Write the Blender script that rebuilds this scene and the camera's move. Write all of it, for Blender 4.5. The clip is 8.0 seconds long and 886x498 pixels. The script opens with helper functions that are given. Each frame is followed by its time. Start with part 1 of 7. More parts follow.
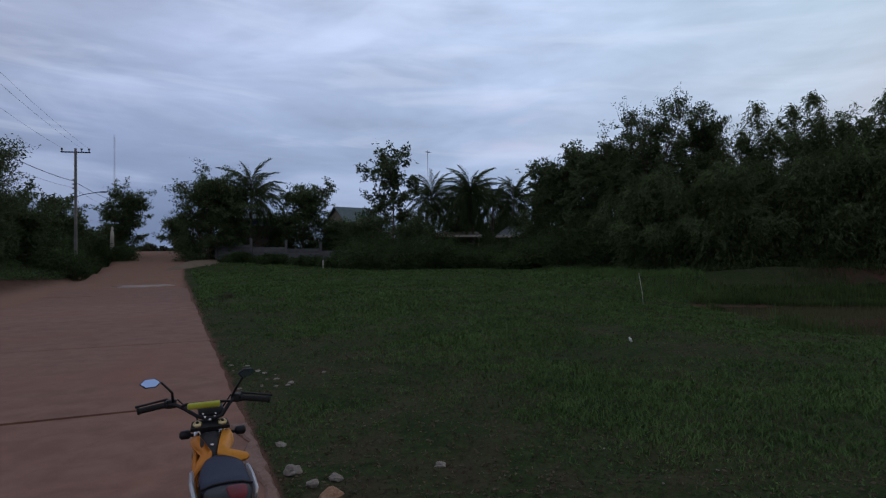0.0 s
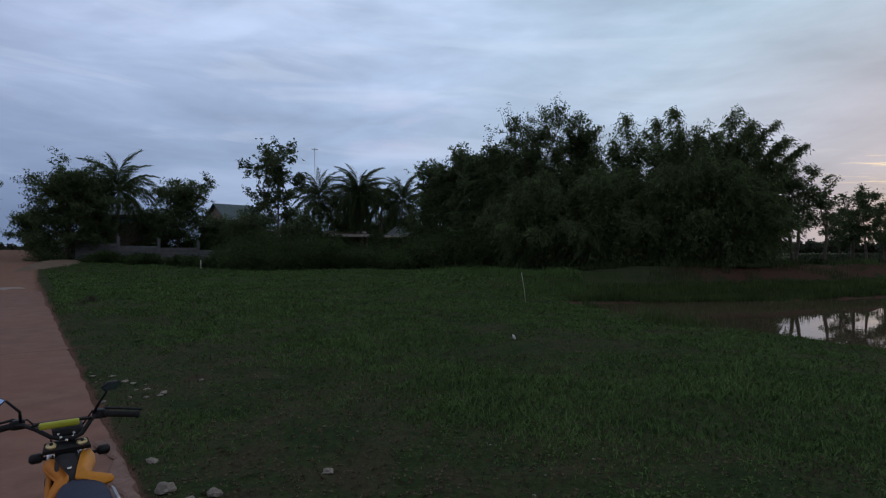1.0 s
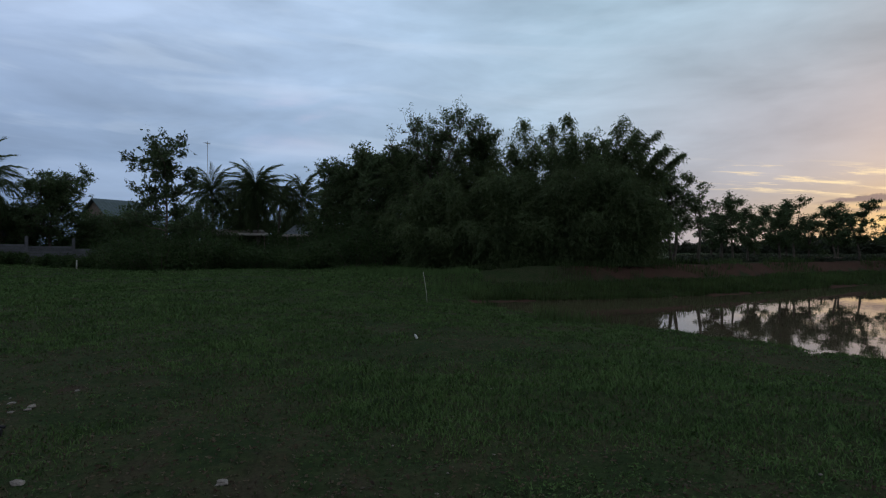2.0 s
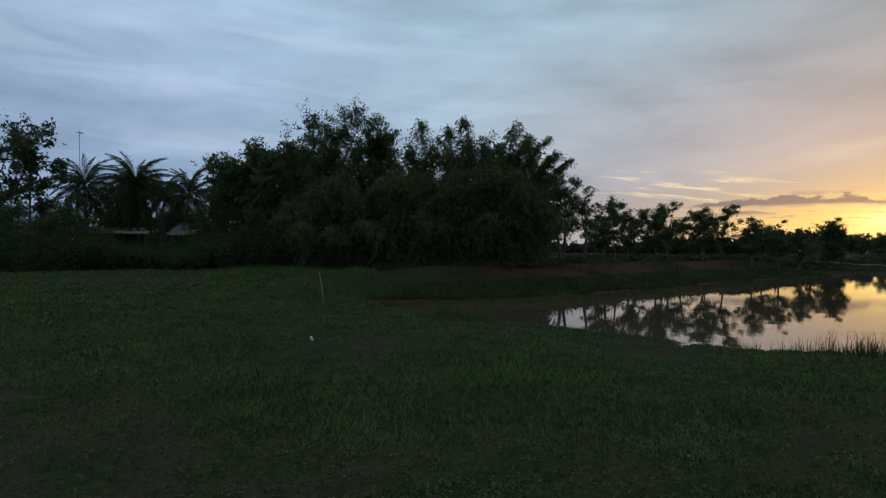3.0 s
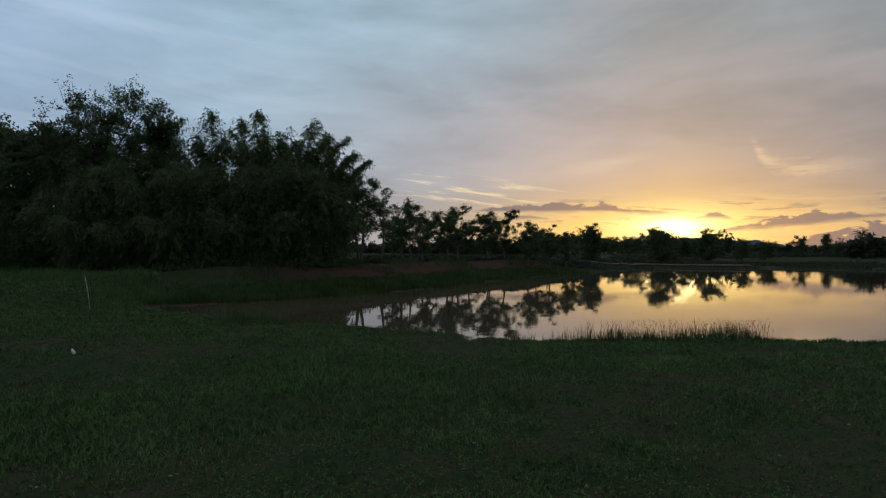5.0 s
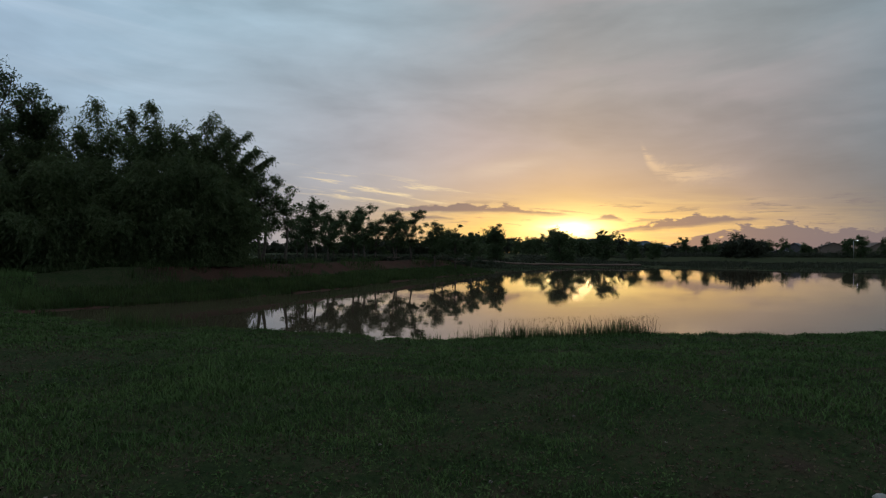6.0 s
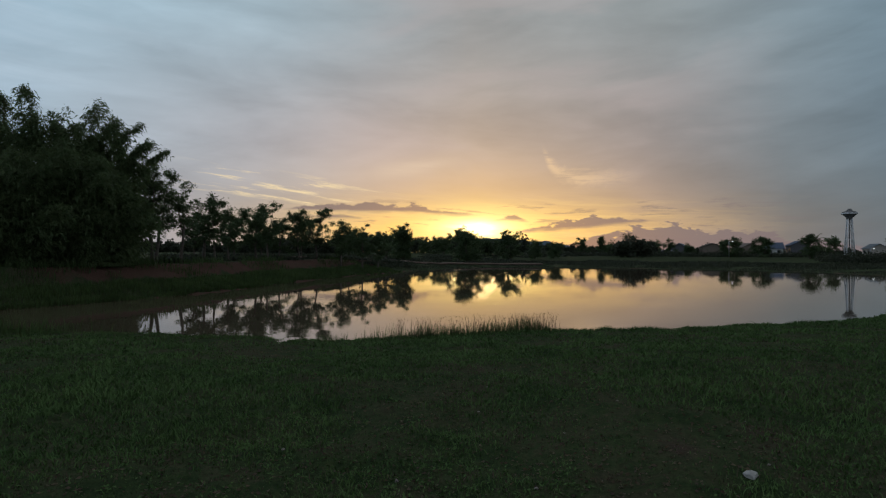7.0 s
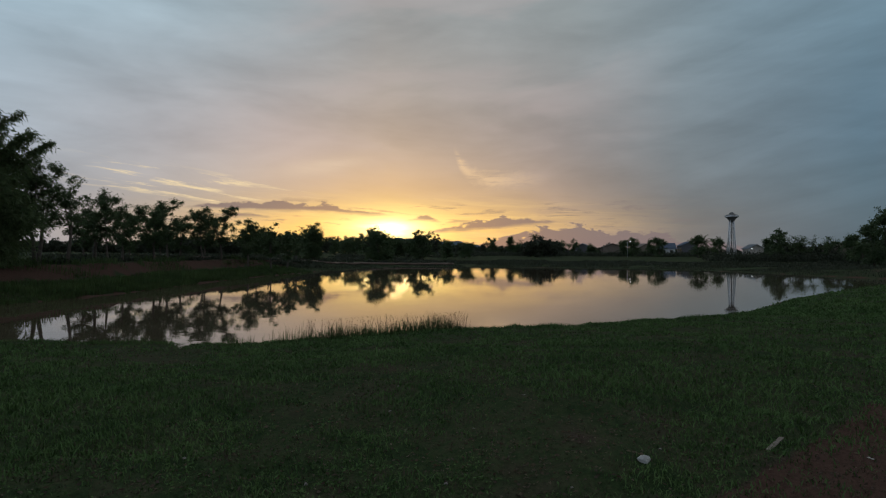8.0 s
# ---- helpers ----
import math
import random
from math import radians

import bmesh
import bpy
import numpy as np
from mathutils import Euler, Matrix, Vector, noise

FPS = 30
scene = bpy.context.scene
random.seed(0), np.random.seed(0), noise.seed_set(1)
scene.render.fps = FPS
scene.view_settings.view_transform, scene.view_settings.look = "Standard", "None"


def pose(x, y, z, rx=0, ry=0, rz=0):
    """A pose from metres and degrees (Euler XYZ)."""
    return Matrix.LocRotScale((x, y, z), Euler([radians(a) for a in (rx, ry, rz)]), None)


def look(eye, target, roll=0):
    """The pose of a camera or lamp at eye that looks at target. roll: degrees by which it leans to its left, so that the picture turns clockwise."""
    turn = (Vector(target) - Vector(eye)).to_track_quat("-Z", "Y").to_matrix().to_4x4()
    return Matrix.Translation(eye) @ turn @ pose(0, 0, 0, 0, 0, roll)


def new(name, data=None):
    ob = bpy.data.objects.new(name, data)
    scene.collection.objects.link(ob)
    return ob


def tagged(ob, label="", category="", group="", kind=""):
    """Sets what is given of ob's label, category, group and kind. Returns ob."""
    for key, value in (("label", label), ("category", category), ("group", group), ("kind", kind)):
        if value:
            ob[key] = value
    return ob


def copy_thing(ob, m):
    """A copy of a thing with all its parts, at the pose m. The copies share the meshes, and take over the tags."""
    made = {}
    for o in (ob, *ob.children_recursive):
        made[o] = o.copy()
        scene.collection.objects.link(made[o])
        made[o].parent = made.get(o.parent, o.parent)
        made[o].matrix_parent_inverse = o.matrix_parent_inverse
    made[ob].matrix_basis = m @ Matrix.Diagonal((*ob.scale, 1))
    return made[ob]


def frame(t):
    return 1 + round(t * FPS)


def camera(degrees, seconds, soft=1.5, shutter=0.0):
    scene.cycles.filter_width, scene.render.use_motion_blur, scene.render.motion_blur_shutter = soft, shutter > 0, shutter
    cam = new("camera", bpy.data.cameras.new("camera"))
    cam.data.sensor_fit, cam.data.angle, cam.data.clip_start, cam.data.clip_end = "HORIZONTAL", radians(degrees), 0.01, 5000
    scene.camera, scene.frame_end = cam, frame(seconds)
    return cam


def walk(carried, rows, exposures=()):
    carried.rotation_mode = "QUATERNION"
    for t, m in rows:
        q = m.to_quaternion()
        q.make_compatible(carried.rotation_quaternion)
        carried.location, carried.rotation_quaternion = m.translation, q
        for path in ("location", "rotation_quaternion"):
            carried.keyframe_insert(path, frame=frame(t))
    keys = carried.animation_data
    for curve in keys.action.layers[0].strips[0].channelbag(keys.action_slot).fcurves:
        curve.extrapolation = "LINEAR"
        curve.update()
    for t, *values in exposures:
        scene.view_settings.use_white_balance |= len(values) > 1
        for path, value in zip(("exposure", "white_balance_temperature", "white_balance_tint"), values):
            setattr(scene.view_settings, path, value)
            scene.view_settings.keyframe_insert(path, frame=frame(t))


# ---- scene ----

# ---------------------------------------------------------------- camera
cam = camera(73.8, 8.0, soft=1.2)
PATH = [  # seconds, place, turn, tilt, roll
    (0.0, 0.0, 0.0, 1.85, 0.00, 0.44, 0.34), (0.5, -0.002, 0.015, 1.858, -5.45, 0.43, 0.31), (1.0, -0.010, 0.043, 1.861, -10.82, 0.37, 0.19),
    (1.5, -0.016, 0.068, 1.863, -15.54, 0.34, 0.12), (3.0, -0.020, 0.060, 1.874, -30.25, 0.29, -0.03), (3.5, -0.008, 0.058, 1.876, -35.09, 0.29, -0.01),
    (4.0, 0.003, 0.057, 1.877, -40.03, 0.28, -0.05), (4.5, 0.010, 0.058, 1.880, -44.92, 0.30, -0.12), (6.0, 0.030, 0.070, 1.889, -58.64, 0.34, -0.23),
    (6.5, 0.036, 0.071, 1.890, -63.17, 0.34, -0.26), (7.0, 0.030, 0.063, 1.888, -67.61, 0.32, -0.28), (7.5, 0.019, 0.055, 1.885, -71.99, 0.32, -0.31),
    (8.0, 0.009, 0.042, 1.883, -76.10, 0.35, -0.26)]
EXPOSURES = [  # seconds, stops, white balance
    (0.0, 0.19, 6820, 22), (1.5, 0.11, 6700, 17), (3.0, -0.07, 6520, 12), (4.5, -0.17, 6560, 12), (6.0, -0.16, 6640, 12), (7.0, -0.18, 6720, 11), (8.0, -0.19, 6740, 11)]
walk(cam, [(t, pose(x, y, z, 90 + tilt, roll, turn)) for t, x, y, z, turn, tilt, roll in PATH], EXPOSURES)

SUN_AZ, SUN_EL = radians(71.0), radians(2.4)     # clockwise from +y


# ---------------------------------------------------------------- node helpers
class Nodes:
    """Short hand for building a node tree."""

    def __init__(self, tree):
        self.tree = tree
        tree.nodes.clear()

    def add(self, kind, **props):
        n = self.tree.nodes.new(kind)
        for k, v in props.items():
            setattr(n, k, v)
        return n

    def put(self, sock, value):
        if isinstance(value, bpy.types.NodeSocket):
            self.tree.links.new(value, sock)
        elif value is not None:
            if sock.type == "RGBA" and len(value) == 3:
                value = (*value, 1)
            sock.default_value = value

    def math(self, op, a, b=None, c=None, clamp=False):
        n = self.add("ShaderNodeMath", operation=op, use_clamp=clamp)
        for i, v in enumerate((a, b, c)):
            self.put(n.inputs[i], v)
        return n.outputs[0]

    def vec(self, op, a, b=None):
        n = self.add("ShaderNodeVectorMath", operation=op)
        self.put(n.inputs[0], a)
        if b is not None:
            self.put(n.inputs[1], b)
        return n.outputs["Value" if op in ("DOT_PRODUCT", "LENGTH") else "Vector"]

    def xyz(self, x, y, z=0.0):
        n = self.add("ShaderNodeCombineXYZ")
        for i, v in enumerate((x, y, z)):
            self.put(n.inputs[i], v)
        return n.outputs[0]

    def noise(self, vector, scale, detail=3.0, rough=0.55, distort=0.0):
        n = self.add("ShaderNodeTexNoise")
        if vector is not None:
            self.put(n.inputs["Vector"], vector)
        n.inputs["Scale"].default_value = scale
        n.inputs["Detail"].default_value = detail
        n.inputs["Roughness"].default_value = rough
        n.inputs["Distortion"].default_value = distort
        return n.outputs["Fac"]

    def smooth(self, v, lo, hi, a=0.0, b=1.0):
        n = self.add("ShaderNodeMapRange", interpolation_type="SMOOTHSTEP")
        for k, val in (("Value", v), ("From Min", lo), ("From Max", hi), ("To Min", a), ("To Max", b)):
            self.put(n.inputs[k], val)
        return n.outputs[0]

    def mix(self, fac, a, b, blend="MIX"):
        n = self.add("ShaderNodeMix", data_type="RGBA", blend_type=blend)
        for name, val in (("Factor_Float", fac), ("A_Color", a), ("B_Color", b)):
            sock = [s for s in n.inputs if s.identifier == name][0]
            self.put(sock, val)
        return [s for s in n.outputs if s.identifier == "Result_Color"][0]

    def ramp(self, v, stops):
        n = self.add("ShaderNodeValToRGB")
        cr = n.color_ramp
        while len(cr.elements) < len(stops):
            cr.elements.new(0.5)
        for e, (p, c) in zip(cr.elements, stops):
            e.position, e.color = p, (*c, 1)
        self.put(n.inputs[0], v)
        return n.outputs[0]


# ---------------------------------------------------------------- world and sun
def build_sky():
    """An evening sky: blue-grey streaked cloud away from the sun, a mauve sheet over it, a yellow glow and low cloud banks where it sets."""
    world = bpy.data.worlds.new("evening_sky")
    scene.world = world
    world.use_nodes = True
    N = Nodes(world.node_tree)
    d = N.vec("NORMALIZE", N.add("ShaderNodeTexCoord").outputs["Generated"])
    sep = N.add("ShaderNodeSeparateXYZ")
    N.put(sep.inputs[0], d)
    x, y, z = sep.outputs
    el = N.math("MULTIPLY", N.math("ARCSINE", z), 57.2958)                       # degrees up
    az = N.math("MULTIPLY", N.math("ARCTAN2", x, y), 57.2958)                    # degrees clockwise from +y
    up = N.math("MAXIMUM", el, 0.0)
    # cloud sheet seen in perspective, combed towards the sun
    zz = N.math("ADD", N.math("MAXIMUM", z, 0.0), 0.10)
    comb = N.add("ShaderNodeMapping", vector_type="TEXTURE")
    N.put(comb.inputs[0], N.xyz(N.math("DIVIDE", x, zz), N.math("DIVIDE", y, zz), 0.0))
    comb.inputs["Rotation"].default_value = (0, 0, radians(27))
    comb.inputs["Scale"].default_value = (1.5, 1.0, 1.0)
    big = N.noise(comb.outputs[0], 0.50, 3.0, 0.5, 0.3)
    patchy = N.xyz(N.math("MULTIPLY", az, 0.060), N.math("MULTIPLY", N.math("MULTIPLY_ADD", az, -0.03, el), 0.21), 4.0)
    mid = N.noise(patchy, 1.0, 5.0, 0.50, 0.5)
    fine = N.noise(patchy, 4.0, 4.0, 0.55, 0.4)
    flat_band = N.noise(N.xyz(N.math("MULTIPLY", az, 0.085), N.math("MULTIPLY", N.math("MULTIPLY_ADD", az, 0.05, el), 0.34), 1.0), 1.0, 5.0, 0.52, 0.5)
    # colour by bearing, at three heights
    turn = N.math("DIVIDE", N.math("ADD", az, 60.0), 190.0)
    def by_bearing(stops):
        return N.ramp(turn, [((a + 60.0) / 190.0, c) for a, c in stops])
    low = by_bearing([(-60, (0.10, 0.135, 0.195)), (-25, (0.140, 0.220, 0.365)), (15, (0.210, 0.325, 0.48)), (40, (0.37, 0.39, 0.45)), (54, (0.44, 0.385, 0.34)),
                      (71, (0.76, 0.50, 0.23)), (86, (0.42, 0.31, 0.25)), (98, (0.162, 0.182, 0.205)), (112, (0.098, 0.162, 0.212)), (130, (0.10, 0.135, 0.195))])
    middle = by_bearing([(-60, (0.19, 0.235, 0.31)), (-30, (0.225, 0.325, 0.50)), (5, (0.315, 0.455, 0.645)), (30, (0.370, 0.500, 0.615)), (50, (0.44, 0.455, 0.50)), (62, (0.50, 0.440, 0.43)),
                         (71, (0.50, 0.425, 0.375)), (86, (0.345, 0.315, 0.315)), (98, (0.208, 0.262, 0.305)), (112, (0.120, 0.208, 0.285)), (130, (0.19, 0.235, 0.30))])
    high = by_bearing([(-60, (0.25, 0.30, 0.38)), (-25, (0.345, 0.46, 0.65)), (10, (0.400, 0.558, 0.75)), (35, (0.385, 0.56, 0.69)), (52, (0.395, 0.525, 0.615)),
                       (70, (0.37, 0.39, 0.40)), (88, (0.31, 0.365, 0.39)), (103, (0.212, 0.312, 0.385)), (116, (0.158, 0.272, 0.36)), (130, (0.25, 0.30, 0.37))])
    base = N.mix(N.smooth(up, 1.5, 11.0), low, middle)
    base = N.mix(N.smooth(up, 9.0, 23.0), base, high)
    base = N.mix(N.smooth(up, 27.0, 62.0), base, (0.245, 0.288, 0.350))
    # streaks and patches in the sheet
    north = N.smooth(az, 45.0, 5.0)
    lift = N.math("MULTIPLY_ADD", N.math("SUBTRACT", big, 0.5), 0.50, N.math("MULTIPLY", N.math("SUBTRACT", mid, 0.5), 0.75))
    lift = N.math("MULTIPLY_ADD", N.math("SUBTRACT", fine, 0.5), 0.14, lift)
    lift = N.math("MULTIPLY_ADD", N.math("SUBTRACT", flat_band, 0.5), 0.36, lift)
    lift = N.math("MULTIPLY", lift, N.math("MULTIPLY_ADD", north, 0.15, 0.85))
    lift = N.math("MULTIPLY", lift, N.smooth(up, 1.0, 8.0, 0.35, 1.0))
    slant = N.noise(N.xyz(N.math("MULTIPLY", az, 0.045), N.math("MULTIPLY", N.math("MULTIPLY_ADD", az, -0.26, el), 0.30), 7.0), 1.0, 5.0, 0.55, 0.4)
    lift = N.math("MULTIPLY_ADD", N.math("MULTIPLY", N.math("SUBTRACT", slant, 0.5), N.smooth(az, 86.0, 104.0)), 0.55, lift)
    shade = N.vec("SCALE", base)
    N.put(shade.node.inputs["Scale"], N.math("ADD", lift, 1.0))
    base = shade
    # whitish wisps in the blue part of the sheet
    wisp = N.noise(N.xyz(N.math("MULTIPLY", az, 0.050), N.math("MULTIPLY", N.math("MULTIPLY_ADD", az, 0.06, el), 0.42), 21.0), 1.0, 6.0, 0.52, 0.6)
    wisp = N.math("MULTIPLY", N.smooth(wisp, 0.50, 0.68), N.math("MULTIPLY", N.smooth(az, 52.0, 30.0), N.smooth(up, 4.0, 9.0)))
    base = N.mix(N.math("MULTIPLY", wisp, 0.20), base, (0.60, 0.74, 0.88))
    # faint warm and cool tints in the sheet
    base = N.mix(N.math("MULTIPLY", N.smooth(mid, 0.50, 0.66), N.math("MULTIPLY", north, 0.16)), base, (0.55, 0.68, 0.86))
    pink = N.math("MULTIPLY", N.smooth(N.math("ABSOLUTE", N.math("SUBTRACT", az, 4.0)), 12.0, 2.0),
                  N.math("MULTIPLY", N.smooth(N.math("ABSOLUTE", N.math("SUBTRACT", el, 12.0)), 4.0, 0.5), N.smooth(mid, 0.46, 0.60)))
    base = N.mix(N.math("MULTIPLY", pink, 0.22), base, (0.52, 0.42, 0.52))
    mauve = N.math("MULTIPLY", N.smooth(mid, 0.46, 0.62), N.math("MULTIPLY", N.smooth(az, 52.0, 66.0), N.smooth(az, 100.0, 84.0)))
    base = N.mix(N.math("MULTIPLY", mauve, 0.28), base, (0.46, 0.395, 0.40))
    # the glow round the sun
    daz = N.math("SUBTRACT", az, math.degrees(SUN_AZ))
    de = N.math("SUBTRACT", el, math.degrees(SUN_EL))
    def glow(wa, we, oa=0.0, oe=0.0):
        q = N.math("ADD", N.math("POWER", N.math("ABSOLUTE", N.math("DIVIDE", N.math("SUBTRACT", daz, oa), wa)), 2.0),
                   N.math("POWER", N.math("ABSOLUTE", N.math("DIVIDE", N.math("SUBTRACT", de, oe), we)), 2.0))
        return N.math("POWER", 2.71828, N.math("MULTIPLY", q, -1.0))
    base = N.mix(N.math("MULTIPLY", glow(13.0, 6.5, 0.0, 1.0), 0.40), base, (0.86, 0.56, 0.29))
    ragged = N.noise(N.xyz(N.math("MULTIPLY", az, 0.14), N.math("MULTIPLY", el, 0.9), 2.0), 1.0, 5.0, 0.6, 0.4)
    band = N.math("MULTIPLY", glow(15.0, 2.2, -0.5, -0.3), N.smooth(ragged, 0.25, 0.55, 0.55, 1.0))
    base = N.mix(N.math("MULTIPLY", band, 0.95), base, (1.30, 0.83, 0.21))
    base = N.mix(N.math("MULTIPLY", glow(5.0, 1.9), 0.95), base, (1.35, 1.10, 0.42))
    # bright filaments in the low sky on both sides of the sun
    strand = N.noise(N.xyz(N.math("MULTIPLY", az, 0.11), N.math("MULTIPLY", N.math("MULTIPLY_ADD", daz, 0.05, el), 1.6), 12.0), 1.0, 6.0, 0.62, 0.5)
    strand = N.math("MULTIPLY", N.smooth(strand, 0.46, 0.66), glow(14.0, 1.9, 1.0, 0.3))
    base = N.mix(N.math("MULTIPLY", strand, 0.60), base, (1.30, 0.92, 0.34))
    # thin gold streaks left of the sun, sloping down towards it
    slope = N.math("MULTIPLY_ADD", N.math("SUBTRACT", az, 50.0), 0.11, el)
    streak = N.noise(N.xyz(N.math("MULTIPLY", az, 0.15), N.math("MULTIPLY", slope, 1.9), 9.0), 1.0, 6.0, 0.66, 0.3)
    gold = N.math("MULTIPLY", N.smooth(streak, 0.50, 0.68), N.math("MULTIPLY", N.smooth(slope, 4.6, 5.3), N.smooth(slope, 8.0, 6.8)))
    gold = N.math("MULTIPLY", gold, N.math("MULTIPLY", N.smooth(az, 42.0, 47.0), N.smooth(az, 66.0, 58.0)))
    base = N.mix(N.math("MULTIPLY", gold, 0.80), base, (1.05, 0.85, 0.50))
    # a soft bright patch above the banks, and a comma of cloud beside the sun
    veil = N.math("DIVIDE", N.math("SUBTRACT", el, N.math("MULTIPLY_ADD", N.math("SUBTRACT", az, 64.0), 0.16, 8.05)), 0.75)
    reach = N.math("DIVIDE", N.math("SUBTRACT", az, 64.5), 3.6)
    soft = N.math("POWER", 2.71828, N.math("MULTIPLY", N.math("ADD", N.math("POWER", N.math("ABSOLUTE", veil), 2.0), N.math("POWER", N.math("ABSOLUTE", reach), 2.0)), -1.0))
    soft = N.math("MULTIPLY", soft, N.smooth(ragged, 0.30, 0.6, 0.35, 1.0))
    base = N.mix(N.math("MULTIPLY", soft, 0.5), base, (0.84, 0.68, 0.52))
    shred = N.noise(N.xyz(N.math("MULTIPLY", az, 0.20), N.math("MULTIPLY", el, 1.7), 6.0), 1.0, 6.0, 0.64, 0.5)
    curl = N.noise(N.xyz(N.math("MULTIPLY", az, 0.45), N.math("MULTIPLY", el, 0.6), 5.0), 1.0, 4.0, 0.6, 1.0)
    tail = N.math("MULTIPLY_ADD", N.math("POWER", 2.71828, N.math("MULTIPLY", N.math("SUBTRACT", az, 77.6), -1.1)), 1.9, N.math("MULTIPLY_ADD", curl, 1.6, 6.2))
    line = N.math("ABSOLUTE", N.math("SUBTRACT", el, tail))
    comma = N.math("MULTIPLY", N.smooth(line, 1.0, 0.0), N.math("MULTIPLY", N.smooth(az, 76.6, 77.8), N.smooth(az, 87.0, 79.5)))
    comma = N.math("MULTIPLY", comma, N.smooth(el, 10.4, 9.0))
    base = N.mix(N.math("MULTIPLY", N.math("MULTIPLY", comma, N.smooth(shred, 0.35, 0.55)), 0.6), base, (0.92, 0.66, 0.40))
    # low cloud banks
    puff = N.noise(N.xyz(N.math("MULTIPLY", az, 0.42), N.math("MULTIPLY", el, 1.1), 3.0), 1.0, 6.0, 0.64, 0.2)
    def bank_of(a0, a1, peak, foot, top, lean=0.0, amp=2.6):
        rise = N.math("MULTIPLY", N.smooth(az, a0, peak), N.smooth(az, a1, peak))
        f0 = N.math("MULTIPLY_ADD", N.math("SUBTRACT", az, peak), lean, foot)
        crown = N.math("MULTIPLY", rise, N.math("MULTIPLY_ADD", N.math("SUBTRACT", puff, 0.5), amp * (top - foot), (top - foot) * 0.85))
        over = N.smooth(N.math("SUBTRACT", N.math("ADD", f0, crown), el), -0.05, 0.20)
        under = N.smooth(N.math("SUBTRACT", el, N.math("MULTIPLY_ADD", N.math("SUBTRACT", ragged, 0.5), 0.9, f0)), -0.28, 0.16)
        return N.math("MULTIPLY", N.math("MULTIPLY", over, under), N.smooth(rise, 0.0, 0.25))
    banks = bank_of(57.6, 63.4, 60.5, 3.90, 5.30, 0.0, 1.6)
    banks = N.math("MAXIMUM", banks, bank_of(51.0, 62.0, 57.6, 3.95, 4.75, 0.0, 3.0))
    banks = N.math("MAXIMUM", banks, bank_of(60.0, 73.0, 63.0, 3.90, 4.75, -0.03, 3.4))
    banks = N.math("MAXIMUM", banks, bank_of(54.0, 60.5, 57.0, 3.35, 3.65))
    banks = N.math("MAXIMUM", banks, bank_of(72.0, 76.5, 74.2, 3.05, 3.7, -0.05))
    banks = N.math("MAXIMUM", banks, bank_of(72.5, 88.5, 81.5, 2.55, 3.5, 0.09, 3.2))
    banks = N.math("MAXIMUM", banks, bank_of(75.0, 112.0, 87.0, 0.0, 3.0, 0.0, 1.7))
    wisps = N.math("MULTIPLY", N.smooth(shred, 0.54, 0.66), N.math("MULTIPLY", N.smooth(el, 1.6, 2.6), N.smooth(el, 5.6, 4.2)))
    wisps = N.math("MULTIPLY", wisps, N.math("MULTIPLY", N.smooth(az, 48.0, 56.0), N.smooth(az, 104.0, 92.0)))
    banks = N.math("MAXIMUM", banks, N.math("MULTIPLY", wisps, 0.62))
    warm = glow(11.0, 4.0)
    base = N.mix(N.math("MULTIPLY", banks, 0.95), base, N.mix(warm, (0.205, 0.180, 0.200), (0.38, 0.25, 0.18)))
    # the sun itself, veiled
    ray = N.smooth(ragged, 0.30, 0.62, 0.45, 1.25)
    hot = N.math("MULTIPLY", ray, N.math("ADD", N.math("MULTIPLY", glow(3.4, 0.95, -0.4, -0.2), 1.3), N.math("MULTIPLY", glow(1.5, 0.6, 0.0, -0.2), 2.4)))
    hotcol = N.vec("SCALE", (1.0, 0.80, 0.38))
    N.put(hotcol.node.inputs["Scale"], hot)
    total = N.vec("ADD", base, hotcol)
    air = N.add("ShaderNodeTexSky", sky_type="NISHITA", sun_disc=False, sun_elevation=SUN_EL, sun_rotation=SUN_AZ)
    airs = N.vec("SCALE", air.outputs[0])
    airs.node.inputs["Scale"].default_value = 0.006
    total = N.vec("ADD", total, airs)
    bg = N.add("ShaderNodeBackground")
    N.put(bg.inputs["Color"], total)
    bg.inputs["Strength"].default_value = 1.0
    out = N.add("ShaderNodeOutputWorld")
    N.put(out.inputs[0], bg.outputs[0])


build_sky()
sun_lamp = bpy.data.lights.new("sun", "SUN")
sun_lamp.energy, sun_lamp.angle, sun_lamp.color = 0.004, radians(4.0), (1.0, 0.62, 0.30)
sun_ob = new("sun", sun_lamp)
sun_dir = Vector((math.sin(SUN_AZ) * math.cos(SUN_EL), math.cos(SUN_AZ) * math.cos(SUN_EL), math.sin(SUN_EL)))
sun_ob.matrix_world = look(sun_dir * 300, (0, 0, 0))


